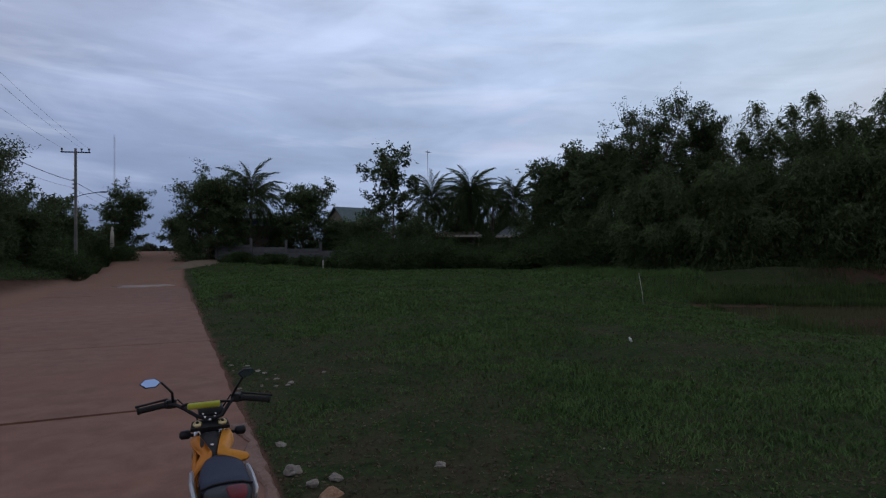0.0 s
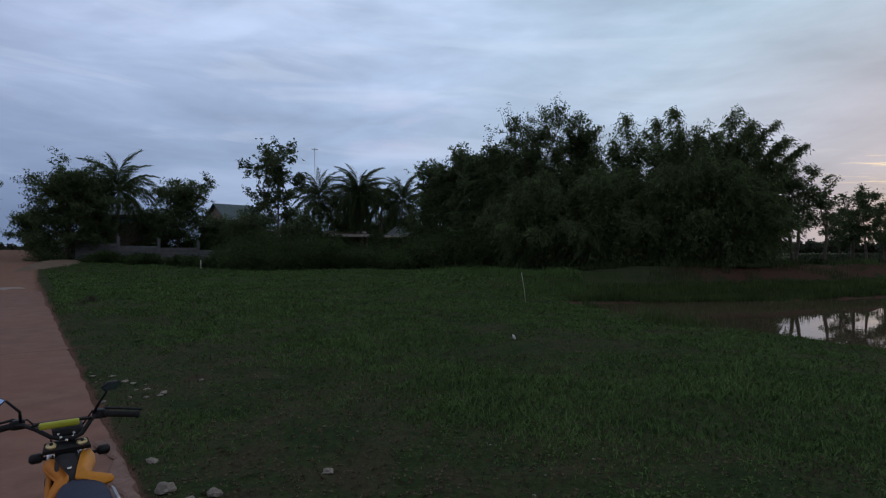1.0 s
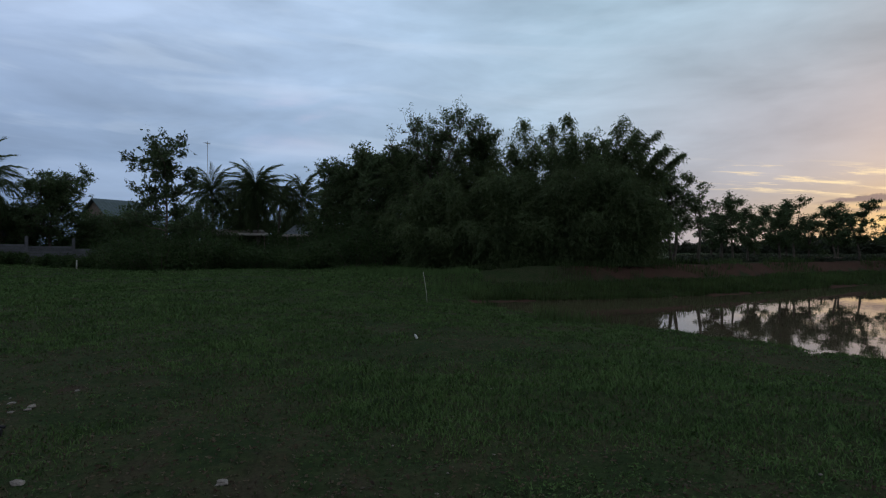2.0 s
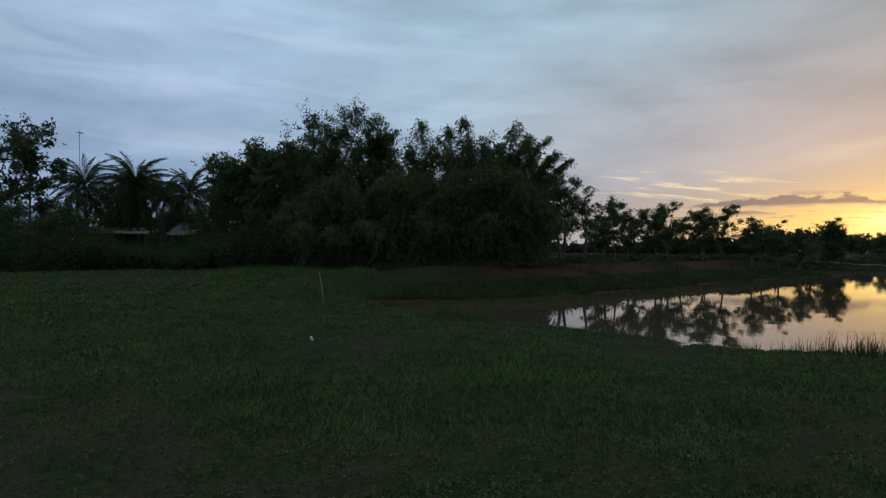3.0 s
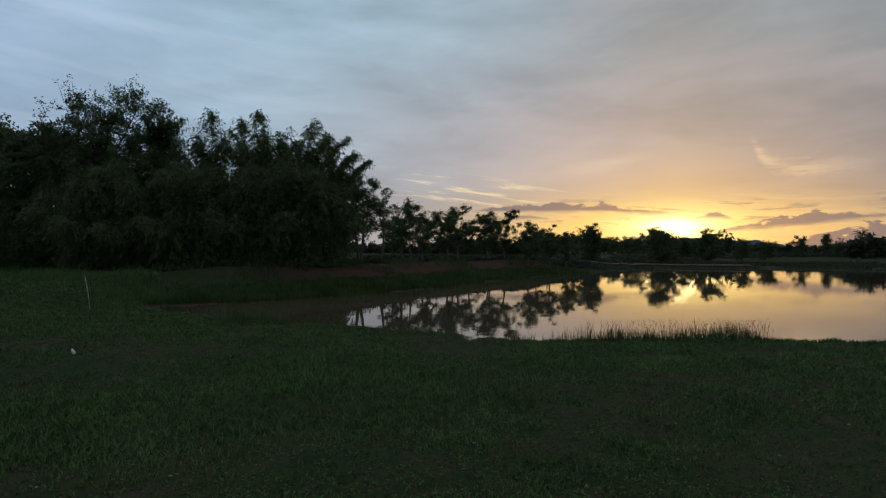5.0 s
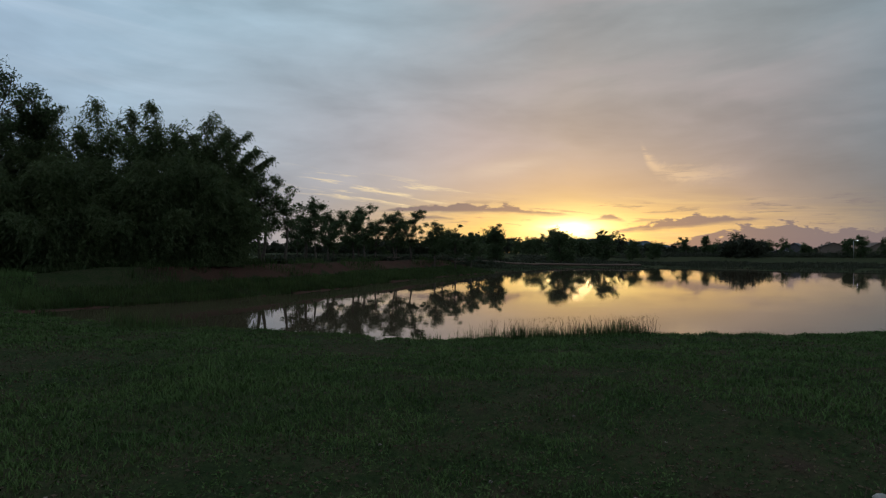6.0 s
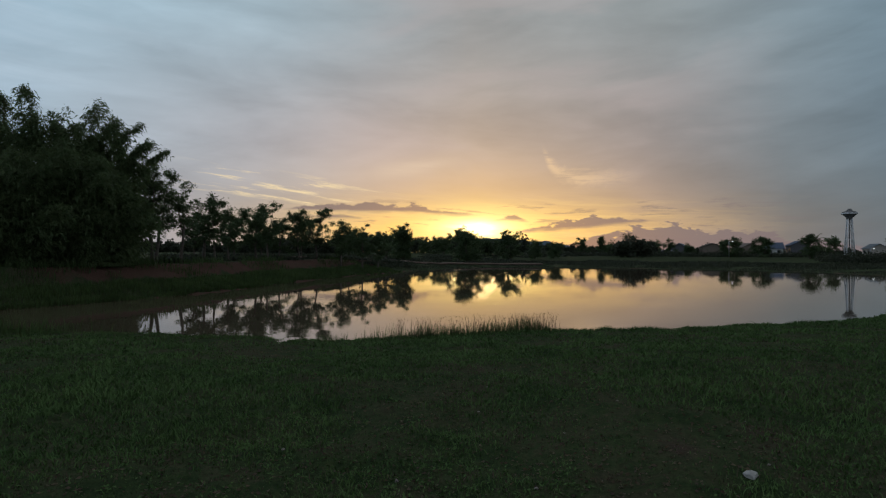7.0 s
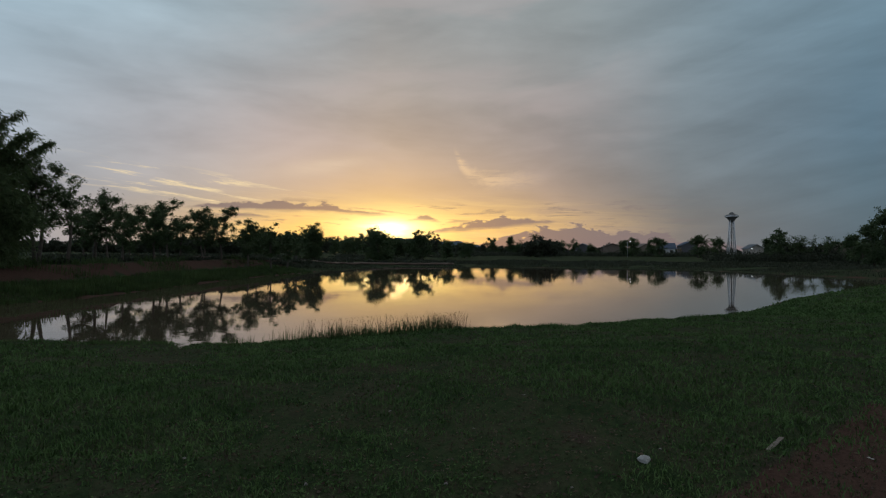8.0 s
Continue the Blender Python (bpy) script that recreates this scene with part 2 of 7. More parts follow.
# ---------------------------------------------------------------- materials
def surface(name, dark, light, scale=3.0, rough=0.8, bump=0.3, fine=40.0, metal=0.0, spread=0.12, through_light=0.0, island=False, spec=0.4, coat=0.0):
    """A procedural surface: two tones, a coarse and a fine grain, relief, and a small difference from piece to piece."""
    m = bpy.data.materials.new(name)
    m.use_nodes = True
    N = Nodes(m.node_tree)
    where = N.add("ShaderNodeTexCoord").outputs["Object"]
    n1 = N.noise(where, scale, 4.0, 0.6, 0.3)
    n2 = N.noise(where, fine, 3.0, 0.6)
    f = N.smooth(N.math("MULTIPLY_ADD", n2, 0.45, N.math("MULTIPLY", n1, 0.75)), 0.38, 0.85)
    col = N.mix(f, dark, light)
    rnd = N.add("ShaderNodeNewGeometry").outputs["Random Per Island"] if island else N.add("ShaderNodeObjectInfo").outputs["Random"]
    hsv = N.add("ShaderNodeHueSaturation")
    N.put(hsv.inputs["Value"], N.math("MULTIPLY_ADD", N.math("SUBTRACT", rnd, 0.5), 2 * spread, 1.0))
    N.put(hsv.inputs["Hue"], N.math("MULTIPLY_ADD", N.math("SUBTRACT", rnd, 0.5), 0.12 * spread, 0.5))
    N.put(hsv.inputs["Color"], col)
    p = N.add("ShaderNodeBsdfPrincipled")
    N.put(p.inputs["Base Color"], hsv.outputs[0])
    N.put(p.inputs["Roughness"], N.math("MULTIPLY_ADD", N.math("SUBTRACT", n2, 0.5), 0.25, rough, clamp=True))
    p.inputs["Metallic"].default_value = metal
    p.inputs["Specular IOR Level"].default_value = spec
    p.inputs["Coat Weight"].default_value = coat
    if bump:
        b = N.add("ShaderNodeBump")
        b.inputs["Strength"].default_value = bump
        b.inputs["Distance"].default_value = 0.02
        N.put(b.inputs["Height"], n2)
        N.put(p.inputs["Normal"], b.outputs[0])
    shader = p.outputs[0]
    if through_light:
        t = N.add("ShaderNodeBsdfTranslucent")
        N.put(t.inputs["Color"], hsv.outputs[0])
        mx = N.add("ShaderNodeMixShader")
        mx.inputs[0].default_value = through_light
        N.put(mx.inputs[1], shader)
        N.put(mx.inputs[2], t.outputs[0])
        shader = mx.outputs[0]
    out = N.add("ShaderNodeOutputMaterial")
    N.put(out.inputs[0], shader)
    return m


def leaf_mat(name, dark, light, spread=0.35, glow=0.45, spec=0.3):
    return surface(name, dark, light, scale=0.6, rough=0.65, bump=0.0, fine=9.0, spread=spread, through_light=glow, island=True, spec=spec)


M_LEAF = leaf_mat("leaf_mango", (0.062, 0.098, 0.042), (0.124, 0.168, 0.072))
M_LEAF_PALE = leaf_mat("leaf_pale", (0.052, 0.080, 0.036), (0.110, 0.148, 0.064))
M_BAMBOO = leaf_mat("leaf_bamboo", (0.070, 0.108, 0.044), (0.140, 0.186, 0.076), 0.25)
M_PALM = leaf_mat("leaf_palm", (0.048, 0.076, 0.032), (0.105, 0.140, 0.060))
M_SHRUB = leaf_mat("leaf_shrub", (0.042, 0.076, 0.026), (0.088, 0.136, 0.046))
M_FARLEAF = leaf_mat("leaf_far", (0.040, 0.048, 0.030), (0.070, 0.080, 0.046))
M_BLADE = leaf_mat("grass_blade", (0.060, 0.110, 0.037), (0.120, 0.196, 0.066), spread=0.12, glow=0.0, spec=0.02)
M_DRYBLADE = leaf_mat("dry_blade", (0.075, 0.062, 0.038), (0.135, 0.112, 0.070), spec=0.05)
M_STRAW = leaf_mat("straw_blade", (0.068, 0.056, 0.038), (0.112, 0.090, 0.062), spread=0.15, glow=0.0, spec=0.02)
M_DEADLEAF = leaf_mat("dead_leaf", (0.070, 0.050, 0.032), (0.19, 0.142, 0.095))
M_REED = leaf_mat("reed_blade", (0.046, 0.078, 0.023), (0.096, 0.142, 0.044))
M_BARK = surface("bark", (0.07, 0.055, 0.04), (0.17, 0.14, 0.11), scale=4.0, rough=0.9, bump=0.6, fine=25.0)
M_CULM = surface("culm", (0.08, 0.10, 0.04), (0.17, 0.18, 0.08), scale=2.0, rough=0.6, bump=0.2)
M_PALMTRUNK = surface("palm_trunk", (0.12, 0.10, 0.08), (0.24, 0.21, 0.17), scale=6.0, rough=0.9, bump=0.5)
M_POLE = surface("pole_concrete", (0.15, 0.145, 0.135), (0.25, 0.24, 0.22), scale=2.0, rough=0.85, bump=0.2)
M_STONE = surface("pale_stone", (0.19, 0.165, 0.14), (0.38, 0.335, 0.285), scale=9.0, rough=0.9, bump=0.8, fine=50.0)
M_PALESTONE = surface("chalky_stone", (0.42, 0.40, 0.36), (0.62, 0.60, 0.55), scale=9.0, rough=0.9, bump=0.8, fine=50.0)
M_REDSTONE = surface("red_stone", (0.26, 0.14, 0.085), (0.42, 0.25, 0.16), scale=7.0, rough=0.9, bump=0.8, fine=50.0)
M_STEEL = surface("galvanised_steel", (0.40, 0.42, 0.43), (0.60, 0.62, 0.63), scale=5.0, rough=0.45, bump=0.1, metal=0.7)
M_WHITE = surface("white_paint", (0.66, 0.66, 0.64), (0.82, 0.82, 0.80), scale=2.0, rough=0.6, bump=0.1)
M_ROOF = surface("sheet_roof", (0.11, 0.13, 0.145), (0.20, 0.225, 0.24), scale=2.0, rough=0.8, bump=0.2)
M_ROOFRUST = surface("rusty_roof", (0.11, 0.075, 0.055), (0.19, 0.15, 0.125), scale=1.5, rough=0.7, bump=0.3)
M_ROOFBLUE = surface("blue_roof", (0.06, 0.085, 0.12), (0.11, 0.14, 0.18), scale=2.0, rough=0.85, bump=0.1)
M_ROOFTEAL = surface("teal_roof", (0.055, 0.095, 0.10), (0.10, 0.145, 0.15), scale=2.0, rough=0.6, bump=0.2)
M_PLASTER = surface("plaster", (0.42, 0.38, 0.32), (0.60, 0.55, 0.48), scale=1.5, rough=0.85, bump=0.2)
M_BLOCK = surface("grey_block", (0.095, 0.095, 0.10), (0.165, 0.165, 0.17), scale=2.0, rough=0.9, bump=0.4)
M_WOOD = surface("weathered_wood", (0.16, 0.12, 0.09), (0.30, 0.25, 0.20), scale=5.0, rough=0.85, bump=0.4)
M_STAKE = surface("pale_stake", (0.42, 0.40, 0.33), (0.60, 0.58, 0.50), scale=6.0, rough=0.8, bump=0.3)
M_DARKGLASS = surface("dark_window", (0.02, 0.025, 0.03), (0.04, 0.045, 0.05), scale=1.0, rough=0.12, bump=0.0)
M_CABLE = surface("black_cable", (0.02, 0.02, 0.02), (0.04, 0.04, 0.04), scale=5.0, rough=0.6, bump=0.0)
# the blue haze of distance is put into the hills' base colour
M_HILL = surface("hazy_hill_forest", (0.06, 0.09, 0.13), (0.09, 0.13, 0.18), scale=0.004, rough=0.95, bump=0.0, fine=0.03)
# motorcycle
M_ORANGE = surface("orange_paint", (0.66, 0.235, 0.016), (0.79, 0.30, 0.028), scale=6.0, rough=0.55, bump=0.02, coat=0.05)
M_SEAT = surface("seat_vinyl", (0.014, 0.022, 0.050), (0.026, 0.037, 0.074), scale=9.0, rough=0.72, bump=0.15, fine=160.0)
M_BLACK = surface("black_plastic", (0.007, 0.007, 0.008), (0.017, 0.017, 0.019), scale=12.0, rough=0.58, bump=0.1, fine=120.0)
M_RUBBER = surface("rubber", (0.009, 0.009, 0.009), (0.020, 0.019, 0.019), scale=10.0, rough=0.8, bump=0.4, fine=90.0)
M_LIME = surface("lime_pad", (0.42, 0.46, 0.03), (0.55, 0.58, 0.06), scale=8.0, rough=0.5, bump=0.1)
M_CHROME = surface("chrome", (0.62, 0.62, 0.62), (0.80, 0.80, 0.80), scale=8.0, rough=0.12, bump=0.0, metal=1.0)
M_GOLD = surface("gold_bolt", (0.62, 0.48, 0.22), (0.80, 0.66, 0.36), scale=8.0, rough=0.3, bump=0.0, metal=0.8)
M_SILVER = surface("silver_panel", (0.45, 0.46, 0.48), (0.60, 0.61, 0.63), scale=5.0, rough=0.35, bump=0.05, metal=0.6)
M_MIRROR = surface("mirror_glass", (0.42, 0.60, 0.93), (0.46, 0.64, 0.95), scale=1.0, rough=0.0, bump=0.0, metal=1.0, spread=0.0)
M_REDLENS = surface("red_lens", (0.12, 0.005, 0.008), (0.19, 0.010, 0.014), scale=8.0, rough=0.6, bump=0.05)
M_AMBER = surface("amber_lens", (0.5, 0.2, 0.02), (0.6, 0.26, 0.03), scale=8.0, rough=0.2, bump=0.05)


def ground_material():
    m = bpy.data.materials.new("ground_cover")
    m.use_nodes = True
    N = Nodes(m.node_tree)
    where = N.add("ShaderNodeTexCoord").outputs["Object"]
    soil = N.add("ShaderNodeAttribute", attribute_name="soil").outputs["Fac"]
    track = N.add("ShaderNodeAttribute", attribute_name="track").outputs["Fac"]
    n_big = N.noise(where, 0.16, 4.0, 0.6, 0.5)
    n_mid = N.noise(where, 0.9, 5.0, 0.65, 0.6)
    n_fine = N.noise(where, 9.0, 6.0, 0.72)
    n_grit = N.noise(where, 60.0, 3.0, 0.6)
    green = N.mix(N.smooth(N.math("MULTIPLY_ADD", n_fine, 0.7, N.math("MULTIPLY", n_mid, 0.6)), 0.45, 0.85), (0.026, 0.045, 0.018), (0.057, 0.090, 0.033))
    green = N.mix(N.math("MULTIPLY", N.smooth(n_fine, 0.45, 0.70), 0.45), green, (0.050, 0.064, 0.022))
    earth = N.mix(n_fine, (0.042, 0.031, 0.023), (0.100, 0.070, 0.052))
    earth = N.mix(N.smooth(soil, 0.50, 0.66), earth, N.mix(n_fine, (0.060, 0.034, 0.025), (0.140, 0.080, 0.058)))
    earth = N.mix(N.math("MULTIPLY", N.smooth(n_grit, 0.62, 0.74), 0.5), earth, (0.20, 0.15, 0.11))
    earth = N.mix(track, earth, N.mix(n_mid, (0.255, 0.145, 0.102), (0.365, 0.222, 0.165)))
    patches = N.smooth(N.math("ADD", N.math("MULTIPLY", n_mid, 0.75), N.math("MULTIPLY", n_big, 0.35)), 0.46, 0.62)
    patches = N.math("MULTIPLY", patches, N.smooth(n_fine, 0.36, 0.56))
    bare = N.math("MAXIMUM", N.math("MULTIPLY", patches, 0.50), N.smooth(N.math("ADD", soil, N.math("MULTIPLY", N.math("SUBTRACT", n_mid, 0.5), 0.9)), 0.35, 0.65))
    col = N.mix(bare, green, earth)
    clod = N.noise(where, 24.0, 4.0, 0.7)
    col = N.mix(N.math("MULTIPLY", N.smooth(clod, 0.50, 0.40), 0.35), col, (0.016, 0.014, 0.009))
    col = N.mix(N.math("MULTIPLY", N.smooth(clod, 0.60, 0.70), 0.45), col, (0.135, 0.105, 0.070))
    p = N.add("ShaderNodeBsdfPrincipled")
    N.put(p.inputs["Base Color"], col)
    p.inputs["Roughness"].default_value = 0.95
    p.inputs["Specular IOR Level"].default_value = 0.03
    b = N.add("ShaderNodeBump")
    b.inputs["Strength"].default_value = 0.7
    b.inputs["Distance"].default_value = 0.06
    N.put(b.inputs["Height"], N.math("MULTIPLY_ADD", n_grit, 0.3, n_fine))
    N.put(p.inputs["Normal"], b.outputs[0])
    out = N.add("ShaderNodeOutputMaterial")
    N.put(out.inputs[0], p.outputs[0])
    return m


def road_material():
    """Concrete stained by red earth, darker stains, fine grit."""
    m = bpy.data.materials.new("road_concrete")
    m.use_nodes = True
    N = Nodes(m.node_tree)
    where = N.add("ShaderNodeNewGeometry").outputs["Position"]
    n_big = N.noise(where, 0.35, 4.0, 0.6, 0.8)
    n_mid = N.noise(where, 2.2, 5.0, 0.65, 0.4)
    n_fine = N.noise(where, 28.0, 4.0, 0.7)
    col = N.mix(N.smooth(n_mid, 0.3, 0.7), (0.196, 0.096, 0.066), (0.258, 0.136, 0.096))
    col = N.mix(N.math("MULTIPLY", N.smooth(n_big, 0.42, 0.68), 0.65), col, (0.240, 0.106, 0.064))
    col = N.mix(N.math("MULTIPLY", N.smooth(n_fine, 0.55, 0.75), 0.30), col, (0.13, 0.09, 0.07))
    rnd = N.add("ShaderNodeObjectInfo").outputs["Random"]
    hsv = N.add("ShaderNodeHueSaturation")
    N.put(hsv.inputs["Value"], N.math("MULTIPLY_ADD", rnd, 0.12, 0.94))
    N.put(hsv.inputs["Color"], col)
    p = N.add("ShaderNodeBsdfPrincipled")
    N.put(p.inputs["Base Color"], hsv.outputs[0])
    N.put(p.inputs["Roughness"], N.math("MULTIPLY_ADD", n_fine, 0.2, 0.7))
    p.inputs["Specular IOR Level"].default_value = 0.25
    b = N.add("ShaderNodeBump")
    b.inputs["Strength"].default_value = 0.35
    b.inputs["Distance"].default_value = 0.01
    N.put(b.inputs["Height"], N.math("ADD", n_fine, n_mid))
    N.put(p.inputs["Normal"], b.outputs[0])
    out = N.add("ShaderNodeOutputMaterial")
    N.put(out.inputs[0], p.outputs[0])
    return m


def water_material(name, muddy=(0.090, 0.069, 0.044), ripple=0.035):
    m = bpy.data.materials.new(name)
    m.use_nodes = True
    N = Nodes(m.node_tree)
    where = N.add("ShaderNodeTexCoord").outputs["Object"]
    stretch = N.add("ShaderNodeMapping")
    N.put(stretch.inputs[0], where)
    stretch.inputs["Rotation"].default_value = (0, 0, radians(25))
    stretch.inputs["Scale"].default_value = (1.0, 0.45, 1.0)
    n1 = N.noise(stretch.outputs[0], 1.6, 3.0, 0.5, 0.3)
    n2 = N.noise(where, 0.12, 2.0, 0.5)
    p = N.add("ShaderNodeBsdfPrincipled")
    p.inputs["Base Color"].default_value = (*muddy, 1)
    p.inputs["Roughness"].default_value = 0.015
    p.inputs["IOR"].default_value = 1.40
    b = N.add("ShaderNodeBump")
    b.inputs["Strength"].default_value = ripple
    b.inputs["Distance"].default_value = 0.1
    N.put(b.inputs["Height"], N.math("MULTIPLY", n1, N.smooth(n2, 0.35, 0.65, 0.3, 1.0)))
    N.put(p.inputs["Normal"], b.outputs[0])
    out = N.add("ShaderNodeOutputMaterial")
    N.put(out.inputs[0], p.outputs[0])
    return m


M_GROUND = ground_material()
M_ROAD = road_material()
M_WATER = water_material("pond_water")


# ---------------------------------------------------------------- mesh helpers
def part(name, bm, material, parent=None, label="", smooth=True):
    """Links a bmesh as one mesh object, under a thing or a part if given."""
    me = bpy.data.meshes.new(name)
    bm.to_mesh(me)
    bm.free()
    return mesh_ob(name, me, material, parent, label, smooth)


def mesh_ob(name, me, material, parent=None, label="", smooth=True):
    if material and not me.materials:
        me.materials.append(material)
    if smooth and len(me.polygons):
        me.polygons.foreach_set("use_smooth", [True] * len(me.polygons))
    ob = new(name, me)
    if parent is not None:
        ob.parent = parent
    if label:
        tagged(ob, label)
    return ob


def raw_mesh(name, verts, faces):
    """A mesh from arrays; all faces have the same number of corners."""
    verts, faces = np.asarray(verts, np.float32), np.asarray(faces, np.int32)
    me = bpy.data.meshes.new(name)
    n, k = faces.shape
    me.vertices.add(len(verts))
    me.vertices.foreach_set("co", verts.ravel())
    me.loops.add(n * k)
    me.loops.foreach_set("vertex_index", faces.ravel())
    me.polygons.add(n)
    me.polygons.foreach_set("loop_start", np.arange(n, dtype=np.int32) * k)
    me.update(calc_edges=True)
    return me


def thing(name, x, y, z=0.0, turn=0.0, label="", category="", group="", kind=""):
    ob = new(name)
    ob.empty_display_size = 0.2
    ob.matrix_basis = pose(x, y, z, 0, 0, turn)
    return tagged(ob, label, category, group, kind)


def tube(bm, points, radii, sides=8, caps=True):
    """A tube along points, with a radius at each."""
    points = [Vector(p) for p in points]
    if not hasattr(radii, "__len__"):
        radii = [radii] * len(points)
    rings, ref = [], None
    for i, p in enumerate(points):
        t = (points[min(i + 1, len(points) - 1)] - points[max(i - 1, 0)]).normalized()
        if ref is None:
            ref = t.orthogonal().normalized()
        ref = (ref - t * ref.dot(t)).normalized()
        side = t.cross(ref)
        rings.append([bm.verts.new(p + (ref * math.cos(a) + side * math.sin(a)) * radii[i])
                      for a in (2 * math.pi * k / sides for k in range(sides))])
    for a, b in zip(rings, rings[1:]):
        for k in range(sides):
            bm.faces.new((a[k], a[(k + 1) % sides], b[(k + 1) % sides], b[k]))
    if caps:
        bm.faces.new(rings[0][::-1])
        bm.faces.new(rings[-1])
    return bm


def box(bm, lo, hi, bevel=0.0, m=None):
    r = bmesh.ops.create_cube(bm, size=1.0)
    vs = r["verts"]
    c, s = [(a + b) / 2 for a, b in zip(lo, hi)], [b - a for a, b in zip(lo, hi)]
    bmesh.ops.scale(bm, vec=s, verts=vs)
    bmesh.ops.translate(bm, vec=c, verts=vs)
    if bevel:
        es = list({e for v in vs for e in v.link_edges})
        vs = list({v for f in bmesh.ops.bevel(bm, geom=es, offset=bevel, segments=2, affect="EDGES", profile=0.7)["faces"] for v in f.verts} | {v for v in vs if v.is_valid})
    if m is not None:
        bmesh.ops.transform(bm, matrix=m, verts=vs)
    return vs


def value_noise(x, y, seed=0):
    """Smooth noise from 0 to 1 over the plan, one cell a metre."""
    x, y = np.asarray(x, float), np.asarray(y, float)
    xi, yi = np.floor(x), np.floor(y)
    fx, fy = x - xi, y - yi
    fx, fy = fx * fx * (3 - 2 * fx), fy * fy * (3 - 2 * fy)

    def h(a, b):
        s = np.sin(a * 127.1 + b * 311.7 + seed * 74.7) * 43758.5453
        return s - np.floor(s)
    return (h(xi, yi) * (1 - fx) + h(xi + 1, yi) * fx) * (1 - fy) + (h(xi, yi + 1) * (1 - fx) + h(xi + 1, yi + 1) * fx) * fy


def step(v, lo, hi):
    t = np.clip((np.asarray(v, float) - lo) / (hi - lo), 0, 1)
    return t * t * (3 - 2 * t)


def polar(az, dist):
    """A place from its bearing (degrees clockwise from +y) and distance."""
    return dist * math.sin(radians(az)), dist * math.cos(radians(az))


# ---------------------------------------------------------------- the lie of the land
WATER_Z = -0.6
NEAR_SHORE = [(10.9, 25.6), (12.0, 20.2), (12.8, 15.9), (13.5, 12.7), (14.0, 10.2), (14.5, 8.8), (16.2, 7.0), (17.7, 5.2), (19.2, 3.2),
              (21.2, 0.3), (24.0, -3.5), (27.0, -6.3), (37.6, -11.7), (47.6, -17.8), (57.0, -24.1), (66.0, -31.5)]
FAR_SHORE = [(10.9, 25.6), (11.3, 27.0), (14.0, 26.6), (18.0, 26.0), (24.0, 26.0), (31.0, 27.0), (40.0, 29.5), (52.0, 31.8), (67.0, 33.2),
             (84.0, 33.0), (95.0, 30.0), (100.0, 20.0), (100.5, 8.0), (98.5, -6.0), (92.0, -17.0), (79.0, -24.5), (71.0, -28.6), (66.0, -31.5)]
ROAD_DIR, ROAD_SIDE = Vector((-0.416, 0.909)), Vector((0.909, 0.416))   # along the road, and to its right
ROAD_EDGE, ROAD_WIDTH = 0.72, 6.2


def line_distance(x, y, pts):
    best = np.full(np.shape(x), 1e9)
    for (ax, ay), (bx, by) in zip(pts, pts[1:]):
        dx, dy = bx - ax, by - ay
        t = np.clip(((x - ax) * dx + (y - ay) * dy) / (dx * dx + dy * dy), 0, 1)
        best = np.minimum(best, np.hypot(x - ax - t * dx, y - ay - t * dy))
    return best


def in_pond(x, y):
    ring = NEAR_SHORE + FAR_SHORE[::-1][1:-1]
    inside = np.zeros(np.shape(x), bool)
    for (ax, ay), (bx, by) in zip(ring, ring[1:] + ring[:1]):
        if ay == by:
            continue
        cross = (ay > y) != (by > y)
        inside ^= cross & (x < (bx - ax) * (y - ay) / (by - ay) + ax)
    return inside


def lushness(x, y):
    """How thick the lawn grows: patchy all over, with a few rank tufts and worn spots."""
    x, y = np.asarray(x, float), np.asarray(y, float)
    v = 0.18 + value_noise(x * 0.55, y * 0.55, 11) * 0.42 + value_noise(x * 1.9, y * 1.9, 12) * 0.42
    for cx, cy, r, gain in ((3.8, 7.6, 1.9, 0.26), (6.0, 4.9, 1.3, 0.25), (9.1, -0.2, 1.2, 0.30), (8.5, -2.3, 1.1, 0.26), (6.2, 7.3, 1.4, 0.22), (-1.4, 19.0, 5.0, 0.20),
                            (6.3, 3.3, 0.9, -0.36), (10.0, 8.0, 1.3, -0.34), (6.6, 0.7, 1.0, -0.30), (5.0, 1.0, 0.9, -0.30), (4.9, 12.3, 1.8, -0.34), (4.3, 9.3, 0.9, -0.28)):
        v = v + gain * np.exp(-((x - cx) ** 2 + (y - cy) ** 2) / r ** 2)
    along, off = x * ROAD_DIR.x + y * ROAD_DIR.y, x * ROAD_SIDE.x + y * ROAD_SIDE.y
    v = v - 0.34 * step(off, 4.2, 1.0) * step(along, 24, 10)
    return v - 0.36 * step(np.hypot(x, y), 6.4, 4.9) * step(y, 2.6, 4.2)


